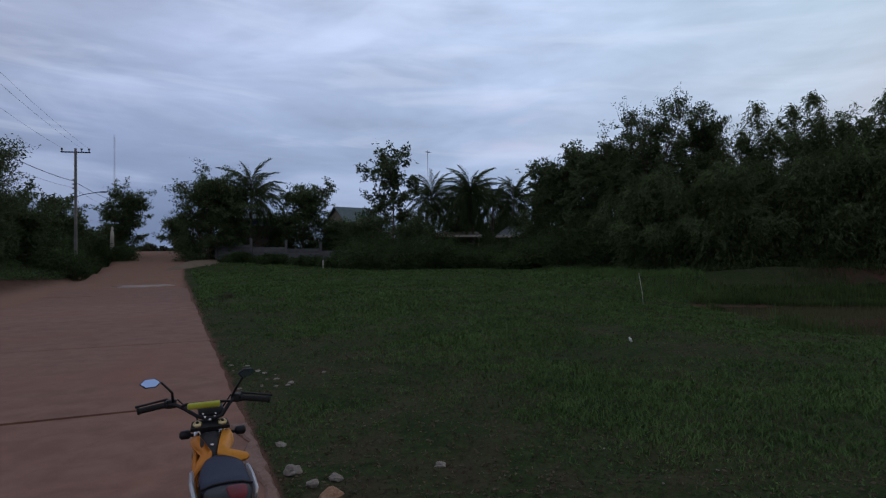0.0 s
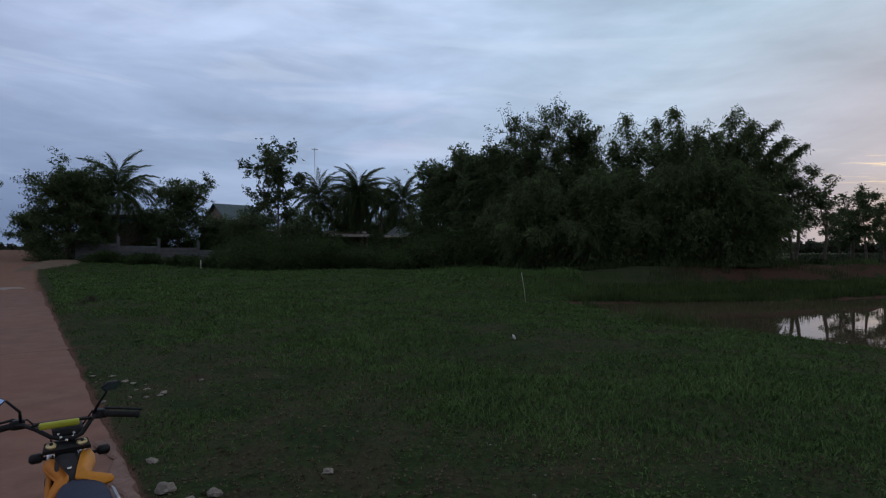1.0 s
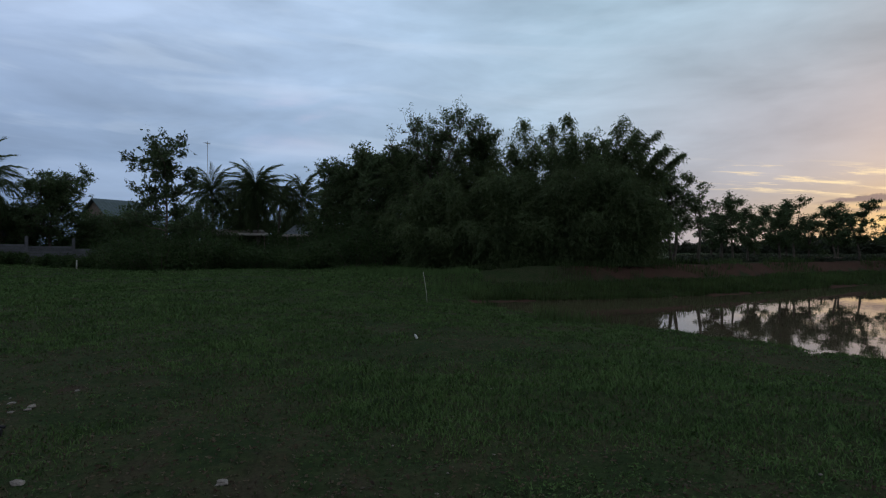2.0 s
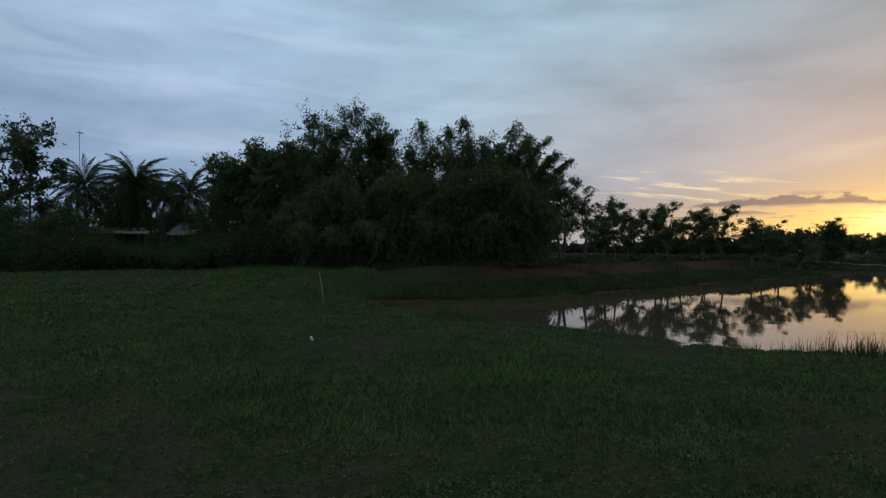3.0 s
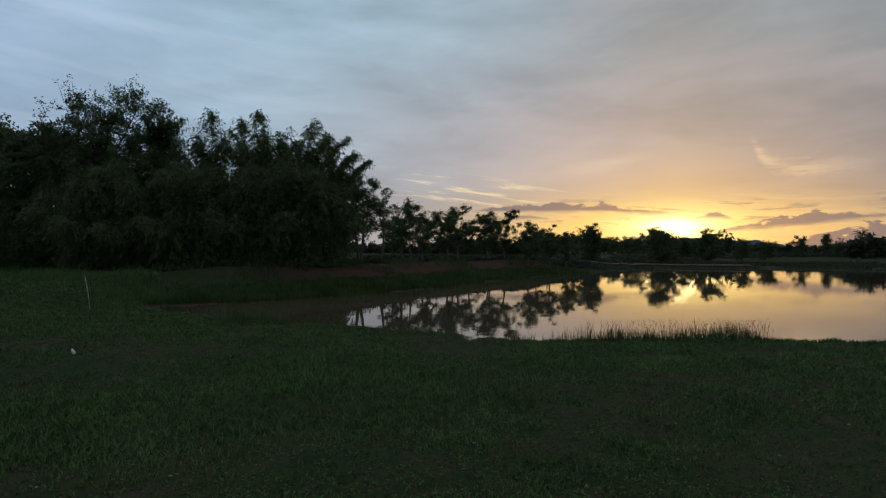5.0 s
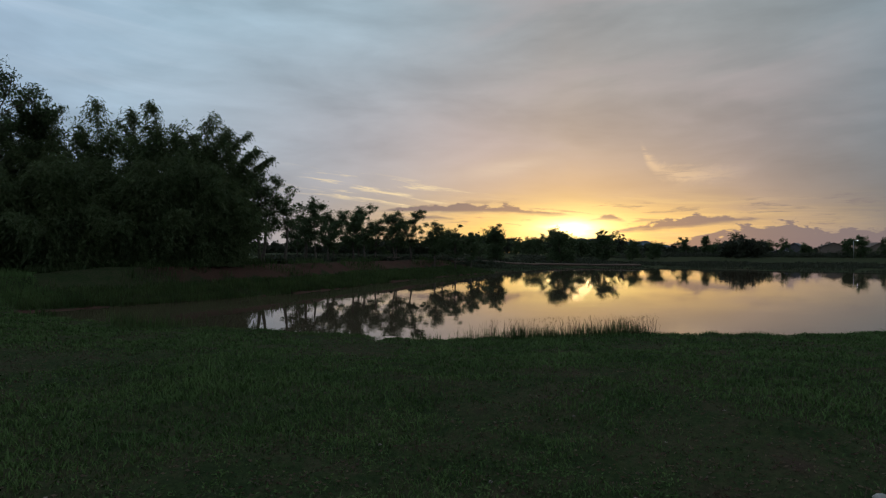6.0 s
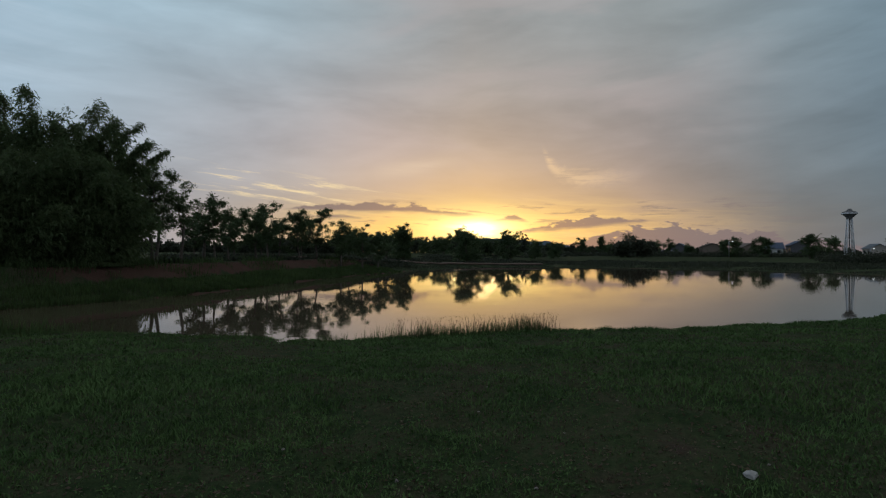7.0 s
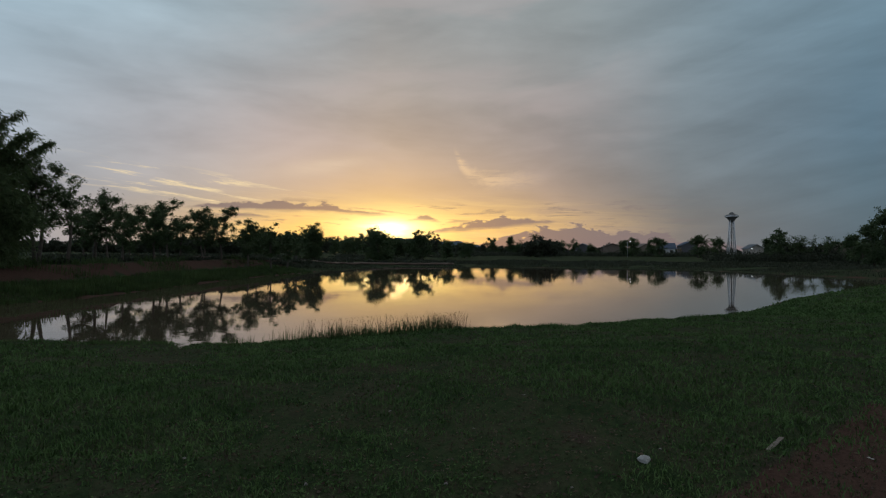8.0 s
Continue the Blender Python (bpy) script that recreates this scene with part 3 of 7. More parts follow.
def land(x, y):
    """Height of the ground, and how bare its soil lies (0 to 1)."""
    x, y = np.asarray(x, float), np.asarray(y, float)
    wob = (value_noise(x * 0.9, y * 0.9, 3) - 0.5) * 0.5 + (value_noise(x * 0.25, y * 0.25, 5) - 0.5) * 0.8
    dn, df, wet = line_distance(x, y, NEAR_SHORE), line_distance(x, y, FAR_SHORE), in_pond(x, y)
    far = step(dn - df, -2.0, 4.0)
    lumps = (value_noise(x * 0.5, y * 0.5, 1) - 0.5) * 0.10 + (value_noise(x * 2.1, y * 2.1, 2) - 0.5) * 0.090 + (value_noise(x * 4.7, y * 4.7, 6) - 0.5) * 0.070
    along, off = x * ROAD_DIR.x + y * ROAD_DIR.y, x * ROAD_SIDE.x + y * ROAD_SIDE.y
    r = np.hypot(x, y)
    # near bank: a gentle lawn; far bank: a grassy foot and a worn earth face
    near_z = -0.62 + 0.08 * step(dn, 0, 0.8) + 0.52 * step(dn, 0.3, 9.0)
    fd = df + wob * 1.4
    foot = -0.62 + 0.42 * step(fd, 0, 1.4) + 0.25 * step(fd, 1.5, 3.6)
    low_foot = -0.62 + 0.10 * step(fd, 0, 1.4) + 0.16 * step(fd, 1.5, 12)
    steep = 0.95 * step(fd, 3.4, 5.6) + 0.15 * step(fd, 7, 20)
    east = step(x, 60, 95) * step(y, 58, 34)
    far_z = (foot + steep) * (1 - east) + east * (low_foot + 1.35 * step(fd, 14, 130))
    z = near_z * (1 - far) + far_z * far
    # the dirt road climbs beyond its paved stretch, and its left bank stands up
    z = z + 1.85 * step(along, 38, 80) * step(off, 22, 2)
    z = z + 0.55 * step(off, -6.4, -10.0) * step(along, 2, 20)
    z = z + lumps * step(np.abs(off + 2.4), 3.2, 4.6)
    z = np.where(wet, -0.62 - 0.7 * step(np.minimum(dn, df), 0, 4), z)
    paved = step(off, -6.1, -5.5) * step(off, 0.95, 0.70) * step(along, 37.5, 36.0)
    z = z * (1 - paved) + (-0.06) * paved
    shoulder = step(off, -8.0, -6.0) * step(off, -5.05, -5.3) + step(off, -6.0, -5.6) * step(off, 0.9, 0.6) * step(along, 35.9, 36.8) * step(along, 44, 40)
    shoulder = np.clip(shoulder, 0, 1) * step(along, -30, -24)
    z = z * (1 - shoulder) + shoulder * (0.035 + (value_noise(x * 1.3, y * 1.3, 8) - 0.5) * 0.03 + 0.5 * step(off, -6.4, -8.0) * step(along, 2, 20) * 0.4)
    # bare soil: road and its shoulders, the worn bank, a patch by the track
    verge = -8.1 + 1.5 * step(along, 34, 47)
    soil = step(off, 0.95 + wob * 0.25, 0.65) * step(off, verge + wob * 0.8, verge + 0.9)
    soil = np.maximum(soil, 0.80 * step(off, -5.6, -6.4) * step(off, -13.0, -10.5) * step(along, 6, 12) * step(along, 70, 55))
    soil = np.maximum(soil, 0.40 * step(off, 3.0 + wob * 1.2, 0.9) * step(along, 9.5, 6.5))
    soil = np.maximum(soil, far * step(fd, 3.0, 3.8) * step(fd, 8.5, 6.0) * (0.68 - 0.43 * east) * step(x, 14, 22))
    soil = np.maximum(soil, 0.42 * far * step(fd, 5.5, 7.0) * step(y, -27, -20))
    soil = np.maximum(soil, step(-0.646 * (x - 6.15) - 0.763 * (y + 1.63) + wob * 0.5, -0.35, 0.35) * step(np.hypot(x - 5.8, y + 4.2), 6.3, 5.2))
    soil = np.maximum(soil, 0.5 * step(np.minimum(dn, df), 0.4, 0.05))
    # bare soil on the eastern lawn, raised to imitate its darker backlit look
    soil = np.maximum(soil, 0.40 * step(x - 0.3 * y, 3.5, 7.0) * step(dn, 0.8, 3.0) * (1 - far))
    soil = np.maximum(soil, 0.46 * step(lushness(x, y), 0.56, 0.22) * (1 - far))
    soil = np.where(wet, 1.0, soil)
    return z, soil


def ground_z(x, y):
    return float(land(np.array([x]), np.array([y]))[0][0])


def build_ground():
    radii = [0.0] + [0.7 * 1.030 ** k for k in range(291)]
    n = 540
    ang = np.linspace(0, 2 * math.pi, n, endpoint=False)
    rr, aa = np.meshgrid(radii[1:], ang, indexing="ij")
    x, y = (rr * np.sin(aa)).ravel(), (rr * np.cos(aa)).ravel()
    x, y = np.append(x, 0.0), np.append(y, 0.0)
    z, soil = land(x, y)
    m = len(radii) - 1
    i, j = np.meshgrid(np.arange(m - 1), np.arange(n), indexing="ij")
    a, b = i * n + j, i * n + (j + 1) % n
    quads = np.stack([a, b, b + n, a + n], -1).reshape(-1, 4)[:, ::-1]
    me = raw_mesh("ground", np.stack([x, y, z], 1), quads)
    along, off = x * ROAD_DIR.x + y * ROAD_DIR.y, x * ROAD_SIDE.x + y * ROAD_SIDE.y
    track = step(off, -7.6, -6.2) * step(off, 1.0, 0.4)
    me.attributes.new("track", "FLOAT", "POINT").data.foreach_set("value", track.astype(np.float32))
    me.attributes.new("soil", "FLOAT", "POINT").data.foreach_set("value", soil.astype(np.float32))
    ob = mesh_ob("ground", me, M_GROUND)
    tagged(ob, "grassy ground with bare reddish earth sloping to a pond", "ground", kind="structure")


def build_water():
    bm = bmesh.new()
    ring = NEAR_SHORE + FAR_SHORE[::-1][1:-1]
    cx, cy = sum(p[0] for p in ring) / len(ring), sum(p[1] for p in ring) / len(ring)
    vs = []
    for px, py in ring:
        dx, dy = px - cx, py - cy
        k = 1.2 / math.hypot(dx, dy)
        vs.append(bm.verts.new((px + dx * k, py + dy * k, WATER_Z)))
    f = bm.faces.new(vs)
    bmesh.ops.recalc_face_normals(bm, faces=[f])
    if f.normal.z < 0:
        f.normal_flip()
    bmesh.ops.triangulate(bm, faces=[f])
    tagged(part("pond_water", bm, M_WATER, smooth=False), "still muddy brown pond water mirroring the sky", "water", kind="structure")


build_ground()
build_water()


# ---------------------------------------------------------------- the concrete road
def road_point(along, off, z=0.0):
    p = ROAD_DIR * along + ROAD_SIDE * off
    return (p.x, p.y, z)


def build_road():
    road = thing("road", 0, 0, 0, 0, "worn concrete village road stained by red earth", "road", kind="structure")
    turn = math.degrees(math.atan2(-ROAD_DIR.x, ROAD_DIR.y))
    rng = random.Random(4)
    joints = [-26.0 + 5.75 * k for k in range(12)]
    joints = [j + 7.88 - joints[6] for j in joints]
    for a, b in zip(joints, joints[1:]):
        bm = bmesh.new()
        length, gap = b - a, 0.007
        nx, ny = 6, 14
        lo, hi = -length / 2 + gap, length / 2 - gap
        top = []
        for iy in range(ny + 1):
            yy = lo + (hi - lo) * iy / ny
            row = []
            for ix in range(nx + 1):
                xx = -ROAD_WIDTH + ROAD_WIDTH * ix / nx
                if ix == nx:
                    xx += (rng.random() - 0.6) * 0.04
                row.append(bm.verts.new((xx, yy, 0.0)))
            top.append(row)
        for iy in range(ny):
            for ix in range(nx):
                bm.faces.new((top[iy][ix], top[iy][ix + 1], top[iy + 1][ix + 1], top[iy + 1][ix]))
        rim = [e for e in bm.edges if e.is_boundary]
        ext = bmesh.ops.extrude_edge_only(bm, edges=rim)
        low = [v for v in ext["geom"] if isinstance(v, bmesh.types.BMVert)]
        bmesh.ops.translate(bm, vec=(0, 0, -0.16), verts=low)
        bm.normal_update()
        slab = part("slab", bm, M_ROAD, road, smooth=False)
        x, y, _ = road_point((a + b) / 2, ROAD_EDGE)
        slab.matrix_basis = pose(x, y, 0.015 + rng.uniform(-0.008, 0.008), rng.uniform(-0.1, 0.1), rng.uniform(-0.1, 0.1), turn)


build_road()


# ---------------------------------------------------------------- plants
def leaf_mesh(name, centres, dirs, length, width, rng, droop=0.0, jitter=0.35, simple=True):
    """Many leaves, slightly folded diamonds or simple pointed ones: centres and directions as arrays."""
    c, d = np.asarray(centres, float), np.asarray(dirs, float)
    n = len(c)
    d = d / (np.linalg.norm(d, axis=1, keepdims=True) + 1e-9)
    d[:, 2] -= droop
    d = d / (np.linalg.norm(d, axis=1, keepdims=True) + 1e-9)
    r = rng.normal(size=(n, 3))
    s = np.cross(d, r)
    s = s / (np.linalg.norm(s, axis=1, keepdims=True) + 1e-9)
    up = np.cross(s, d)
    ln = length * (1 + jitter * rng.uniform(-1, 1, (n, 1)))
    wd = width * (1 + jitter * rng.uniform(-1, 1, (n, 1)))
    base, tip = c - d * ln * 0.5, c + d * ln * 0.5 - up * ln * 0.10
    mid = c + up * wd * 0.15
    if simple:
        v = np.stack([base + s * wd * 0.42, tip, base - s * wd * 0.42 + d * ln * 0.3], 1).reshape(-1, 3)
        return raw_mesh(name, v, np.arange(n * 3).reshape(n, 3))
    v = np.stack([base, mid + s * wd * 0.5, tip, mid - s * wd * 0.5], 1).reshape(-1, 3)
    return raw_mesh(name, v, np.arange(n * 4).reshape(n, 4))


def bent(p, d, length, steps, rng, wander, rise):
    """A branch as points: it wanders and rises or droops."""
    pts = [np.array(p, float)]
    d = np.array(d, float)
    for _ in range(steps):
        d = d + rng.normal(size=3) * wander + np.array([0, 0, rise])
        d = d / np.linalg.norm(d)
        pts.append(pts[-1] + d * length / steps)
    return pts


def make_tree(x, y, height, spread, seed, leaf=0.22, leaves=6000, trunk_h=0.3, clumps=60, clump_r=0.9, trunk_r=0.16, material=None,
              label="", name="tree", z=None, flat=0.7, group="", lean=0.0, exact=False):
    """A tree: tapered trunk, limbs, branches, twigs, and leaves strewn along the twigs in uneven sprays."""
    rng = np.random.default_rng(seed)
    z = ground_z(x, y) - 0.05 if z is None else z
    ob = thing(name, x, y, z, rng.uniform(0, 360), label, "tree", group)
    bm = bmesh.new()
    trunk = bent((0, 0, 0), (lean, 0, 1), height * 0.80, 8, rng, 0.07, 0.05)
    tr = [trunk_r * (1 - 0.85 * i / 8) for i in range(9)]
    tr[0] *= 1.35
    tube(bm, trunk, tr, 9)
    low = int(1 + trunk_h * 8)
    limbs = max(8, clumps // 7)
    a0, a1, weight = [], [], []

    def twig(p, d, length, w=1.0):
        q = np.asarray(p) + np.asarray(d) / np.linalg.norm(d) * length
        a0.append(np.asarray(p))
        a1.append(q)
        weight.append(w * (0.4 + length) * rng.uniform(0.35, 1.5))
        return q
    for k in range(limbs):
        i = min(8, low + int((9 - low) * (k / limbs)))
        f = (i - low) / max(1, 8 - low)
        a = k * 2.399 + rng.uniform(-0.5, 0.5)
        reach = spread * (0.60 + 0.40 * math.sin(math.pi * (0.20 + 0.60 * f))) * rng.uniform(0.45, 1.15)
        pts = bent(trunk[i], (math.cos(a), math.sin(a), 0.25 + 0.8 * f + rng.uniform(-0.15, 0.4)), reach, 5, rng, 0.18, 0.06)
        tube(bm, pts, [tr[i] * 0.55 * (1 - 0.8 * j / 5) + 0.008 for j in range(6)], 5, caps=False)
        for q in range(max(3, clumps // limbs)):
            j = int(rng.integers(2, 6))
            d = rng.normal(size=3) * np.array([1, 1, 0.55]) + np.array([math.cos(a), math.sin(a), 0.35]) * 0.7
            br = bent(pts[j], d, reach * rng.uniform(0.22, 0.50) + 0.15, 3, rng, 0.2, 0.05)
            tube(bm, br, [0.02, 0.015, 0.010, 0.006], 3, caps=False)
            for s in range(5):
                base = br[1 + s % 3]
                twig(base, rng.normal(size=3) * np.array([1, 1, 0.6]) + (br[-1] - br[0]) * 0.8, clump_r * rng.uniform(0.5, 1.5))
    for q in range(max(5, clumps // 9)):
        d = rng.normal(size=3) * np.array([0.65, 0.65, 0.25]) + np.array([0, 0, 0.8])
        br = bent(trunk[-1 - q % 2], d, height * 0.21 * rng.uniform(0.5, 1.1), 5, rng, 0.15, 0.05)
        tube(bm, br, [0.028, 0.02, 0.015, 0.012, 0.008, 0.005], 4, caps=False)
        for s in range(7):
            twig(br[1 + s % 5], rng.normal(size=3) * np.array([1, 1, 0.5]) + np.array([0, 0, 0.35]), clump_r * rng.uniform(0.5, 1.3))
    part("trunk", bm, M_BARK, ob)
    a0, a1, weight = np.array(a0), np.array(a1), np.array(weight)
    pick = rng.choice(len(a0), leaves, p=weight / weight.sum())
    u = rng.uniform(0.1, 1.05, (leaves, 1))
    c = a0[pick] + (a1[pick] - a0[pick]) * u + rng.normal(size=(leaves, 3)) * clump_r * 0.26 * np.array([1, 1, flat])
    d = (a1[pick] - a0[pick]) * 0.8 + rng.normal(size=(leaves, 3)) * clump_r
    me = leaf_mesh("crown", c, d, leaf, leaf * 0.5, rng, droop=0.35)
    mesh_ob("crown", me, material or M_LEAF, ob, smooth=False)
    if exact:
        stand_under(ob, c, x, y, [height / float(np.percentile(c[:, 2], 99.0))] * 3)
    return ob


def stand_under(ob, points, x, y, scale):
    """Scale a tree and move its foot so that the top of its crown stands over x, y."""
    top = points[points[:, 2] > np.percentile(points[:, 2], 92)].mean(0) * np.array(scale)
    off = ob.rotation_euler.to_matrix() @ Vector((top[0], top[1], 0.0)) if ob.rotation_mode == "XYZ" else Vector((0, 0, 0))
    ob.scale = scale
    ob.location = (x - off.x, y - off.y, ground_z(x - off.x, y - off.y) - 0.05)


def height_to(az, dist, el):
    """Height of a thing at that bearing and distance whose top stands el degrees over the eye."""
    return dist * math.tan(radians(el)) + 1.86 - ground_z(*polar(az, dist))


def make_tiered_tree(x, y, height, spread, seed, leaf=0.26, leaves=4600, bare=0.36, trunk_r=0.11, label="", group="", forks=2, pads=16, material=None):
    """A slim tree with a forked stem, spreading limbs and flat ragged tiers of leaves with sky between them."""
    rng = np.random.default_rng(seed)
    ob = thing("tree", x, y, ground_z(x, y) - 0.05, rng.uniform(0, 360), label, "tree", group)
    bm = bmesh.new()
    stem = bent((0, 0, 0), (rng.uniform(-0.08, 0.08), rng.uniform(-0.08, 0.08), 1), height * bare, 4, rng, 0.05, 0.04)
    tube(bm, stem, [trunk_r * (1.4 - 0.5 * i / 4 if i else 1.7) for i in range(5)], 8)
    centres, radii = [], []
    for k in range(forks):
        a = 2 * math.pi * k / forks + rng.uniform(-0.5, 0.5)
        side = 0.28 if forks > 1 else 0.05
        lead = bent(stem[-1], (math.cos(a) * side, math.sin(a) * side, 1), height * (1 - bare) * (1.0 if k == 0 else rng.uniform(0.72, 0.95)), 7, rng, 0.07, 0.06)
        tube(bm, lead, [trunk_r * 0.8 * (1 - 0.88 * i / 7) for i in range(8)], 6, caps=False)
        for q in range(pads // forks):
            f = (q + rng.uniform(0.1, 0.9)) / (pads // forks)
            i = min(7, int(f * 7.6))
            b = q * 2.399 + k + rng.uniform(-0.5, 0.5)
            reach = spread * (0.30 + 0.80 * math.sin(math.pi * (0.22 + 0.70 * f))) * rng.uniform(0.5, 1.1)
            limb = bent(lead[i], (math.cos(b), math.sin(b), rng.uniform(0.0, 1.0)), reach, 4, rng, 0.14, 0.02)
            tube(bm, limb, [0.035, 0.026, 0.018, 0.012, 0.007], 3, caps=False)
            for j in (1, 2, 3, 4):
                if rng.uniform() < 0.85:
                    centres.append(limb[j] + rng.normal(size=3) * np.array([0.15, 0.15, 0.06]))
                    radii.append(rng.uniform(0.24, 0.56) * (0.7 + 0.3 * spread / 2))
        for j in (6, 7):
            centres.append(lead[j])
            radii.append(rng.uniform(0.25, 0.45))
    part("trunk", bm, M_BARK, ob)
    centres, radii = np.array(centres), np.array(radii)
    pick = rng.choice(len(centres), leaves, p=radii ** 2 / (radii ** 2).sum())
    v = rng.normal(size=(leaves, 3))
    v /= np.linalg.norm(v, axis=1, keepdims=True)
    c = centres[pick] + v * (rng.uniform(0, 1, (leaves, 1)) ** 0.6 * rng.uniform(0.6, 1.5, (leaves, 1))) * radii[pick][:, None] * np.array([1.0, 1.0, 0.72])
    me = leaf_mesh("crown", c, v * np.array([1, 1, 0.4]) + rng.normal(size=v.shape) * 0.35, leaf, leaf * 0.45, rng, droop=0.3)
    mesh_ob("crown", me, material or M_LEAF, ob, smooth=False)
    stand_under(ob, c, x, y, [height / float(np.percentile(c[:, 2], 99.4))] * 3)
    return ob


def make_shrub(x, y, height, radius, seed, leaf=0.16, leaves=3500, material=None, label="", name="shrub", group="", squash=1.0, turn=None):
    """A dense shrub from the ground up: many stems with leafy ends."""
    rng = np.random.default_rng(seed)
    ob = thing(name, x, y, ground_z(x, y) - 0.05, rng.uniform(0, 360) if turn is None else turn, label, "shrub", group)
    bm = bmesh.new()
    ends = []
    for k in range(26):
        a = rng.uniform(0, 2 * math.pi)
        lean = rng.uniform(0, 1) ** 0.6
        h = height * (1 - 0.55 * lean ** 2) * rng.uniform(0.6, 1.0)
        p0 = np.array([math.cos(a) * radius * 0.4 * lean, math.sin(a) * radius * 0.4 * lean * squash, 0])
        tip = np.array([math.cos(a) * radius * lean, math.sin(a) * radius * lean * squash, h])
        mid = (p0 + tip) / 2 + np.array([0, 0, h * 0.15])
        tube(bm, [p0, mid, tip], [0.03, 0.02, 0.008], 4, caps=False)
        ends += [tip, mid, (tip + mid) / 2, (p0 + mid) / 2]
    part("woody_base", bm, M_BARK, ob)
    ends = np.array(ends)
    pick = rng.integers(0, len(ends), leaves)
    out = rng.normal(size=(leaves, 3))
    out /= np.linalg.norm(out, axis=1, keepdims=True)
    cr = min(height, radius) * 0.42
    c = ends[pick] + out * rng.uniform(0, 1, (leaves, 1)) ** 0.5 * cr
    c[:, 2] = np.abs(c[:, 2])
    me = leaf_mesh("foliage", c, out + rng.normal(size=out.shape) * 0.6, leaf, leaf * 0.5, rng, droop=0.1)
    mesh_ob("foliage", me, material or M_SHRUB, ob, smooth=False)
    return ob


def make_bamboo(x, y, height, spread, seed, culms=13, leaves=34000, label="", name="bamboo_clump", heads=1, head_w=1.1, sway=None):
    """A clump of bamboo: tall leaders that end in rounded weeping heads, lower culms arching out, and drooping sprays of narrow leaves."""
    rng = np.random.default_rng(seed)
    ob = thing(name, x, y, ground_z(x, y) - 0.05, 0, label, "bamboo", "bamboo grove")
    P, R, D, W = [], [], [], []
    for k in range(culms):
        a = k * 2.399 + rng.uniform(-0.4, 0.4)
        leader = k < heads
        if leader:
            a = radians(90 - sway) if sway is not None else rng.uniform(0, 2 * math.pi)
        mate = heads <= k < heads + 6
        lean = rng.uniform(0.05, 0.15) if leader else rng.uniform(0.2, 0.7) if mate else 0.25 + 0.75 * (k - heads) / max(1, culms - heads)
        h = height * (1.0 - 0.10 * k) if leader else height * rng.uniform(0.80, 0.95) if mate else height * rng.uniform(0.50, 0.80) * (1.06 - 0.30 * lean)
        p0 = np.array([math.cos(a), math.sin(a), 0]) * spread * 0.25 * lean
        out = np.array([math.cos(a), math.sin(a), 0.0])
        nod = out * ((0.6 if sway is None else 2.0) if leader else 0.9)
        pts = []
        for s in np.linspace(0, 1, 14):
            bow = out * spread * lean * s ** 2.0 + nod * s ** 5
            pts.append(p0 + bow + np.array([0, 0, h * (s - 0.05 * s ** 6 - 0.14 * lean * s ** 4)]) + rng.normal(size=3) * 0.02)
        bm = bmesh.new()
        tube(bm, pts, [0.05 * (1 - 0.86 * i / 13) for i in range(14)], 6, caps=False)
        part("culm", bm, M_CULM, ob)
        for s in (np.linspace(0.60, 1.0, 26) if leader else np.linspace(0.05, 1.0, 22)):
            i = s * 13
            i0 = min(12, int(i))
            P.append(pts[i0] + (pts[i0 + 1] - pts[i0]) * (i - i0))
            u = (s - 0.60) / 0.40
            R.append(head_w * rng.uniform(0.6, 1.7) * (0.45 + 0.75 * math.sin(math.pi * (0.10 + 0.76 * u))) if leader else 0.45 + 0.75 * math.sin(math.pi * min(1.0, 0.12 + s * 0.80)))
            D.append(out)
            W.append(0.75 if leader else 1.0)
    P, R, D, W = np.array(P), np.array(R), np.array(D), np.array(W)
    sprays = len(P) * 5
    w = rng.choice(len(P), sprays, p=W / W.sum())
    a = rng.uniform(0, 2 * math.pi, sprays)
    hd = np.stack([np.cos(a), np.sin(a), rng.uniform(0.10, 0.75, sprays)], 1) + D[w] * 0.3
    per = max(4, leaves // sprays)
    t = rng.uniform(0.05, 1.0, (sprays, per, 1))
    L = (R[w] * rng.uniform(0.5, 1.15, sprays))[:, None, None]
    c = P[w][:, None, :] + hd[:, None, :] * L * t - np.array([0, 0, 1.0]) * (t ** 2.2) * L * 1.35
    c = c + rng.normal(size=c.shape) * 0.10
    c[..., 2] = np.maximum(c[..., 2], 0.1)
    dd = hd[:, None, :] * 0.8 + rng.normal(size=c.shape) * 0.45 - np.array([0, 0, 1.1]) * t
    me = leaf_mesh("foliage", c.reshape(-1, 3), dd.reshape(-1, 3), 0.30, 0.085, rng, droop=0.25)
    mesh_ob("foliage", me, M_BAMBOO, ob, smooth=False)
    c = c.reshape(-1, 3)
    stand_under(ob, c, x, y, (1, 1, height / float(np.percentile(c[:, 2], 99.6))))
    return ob


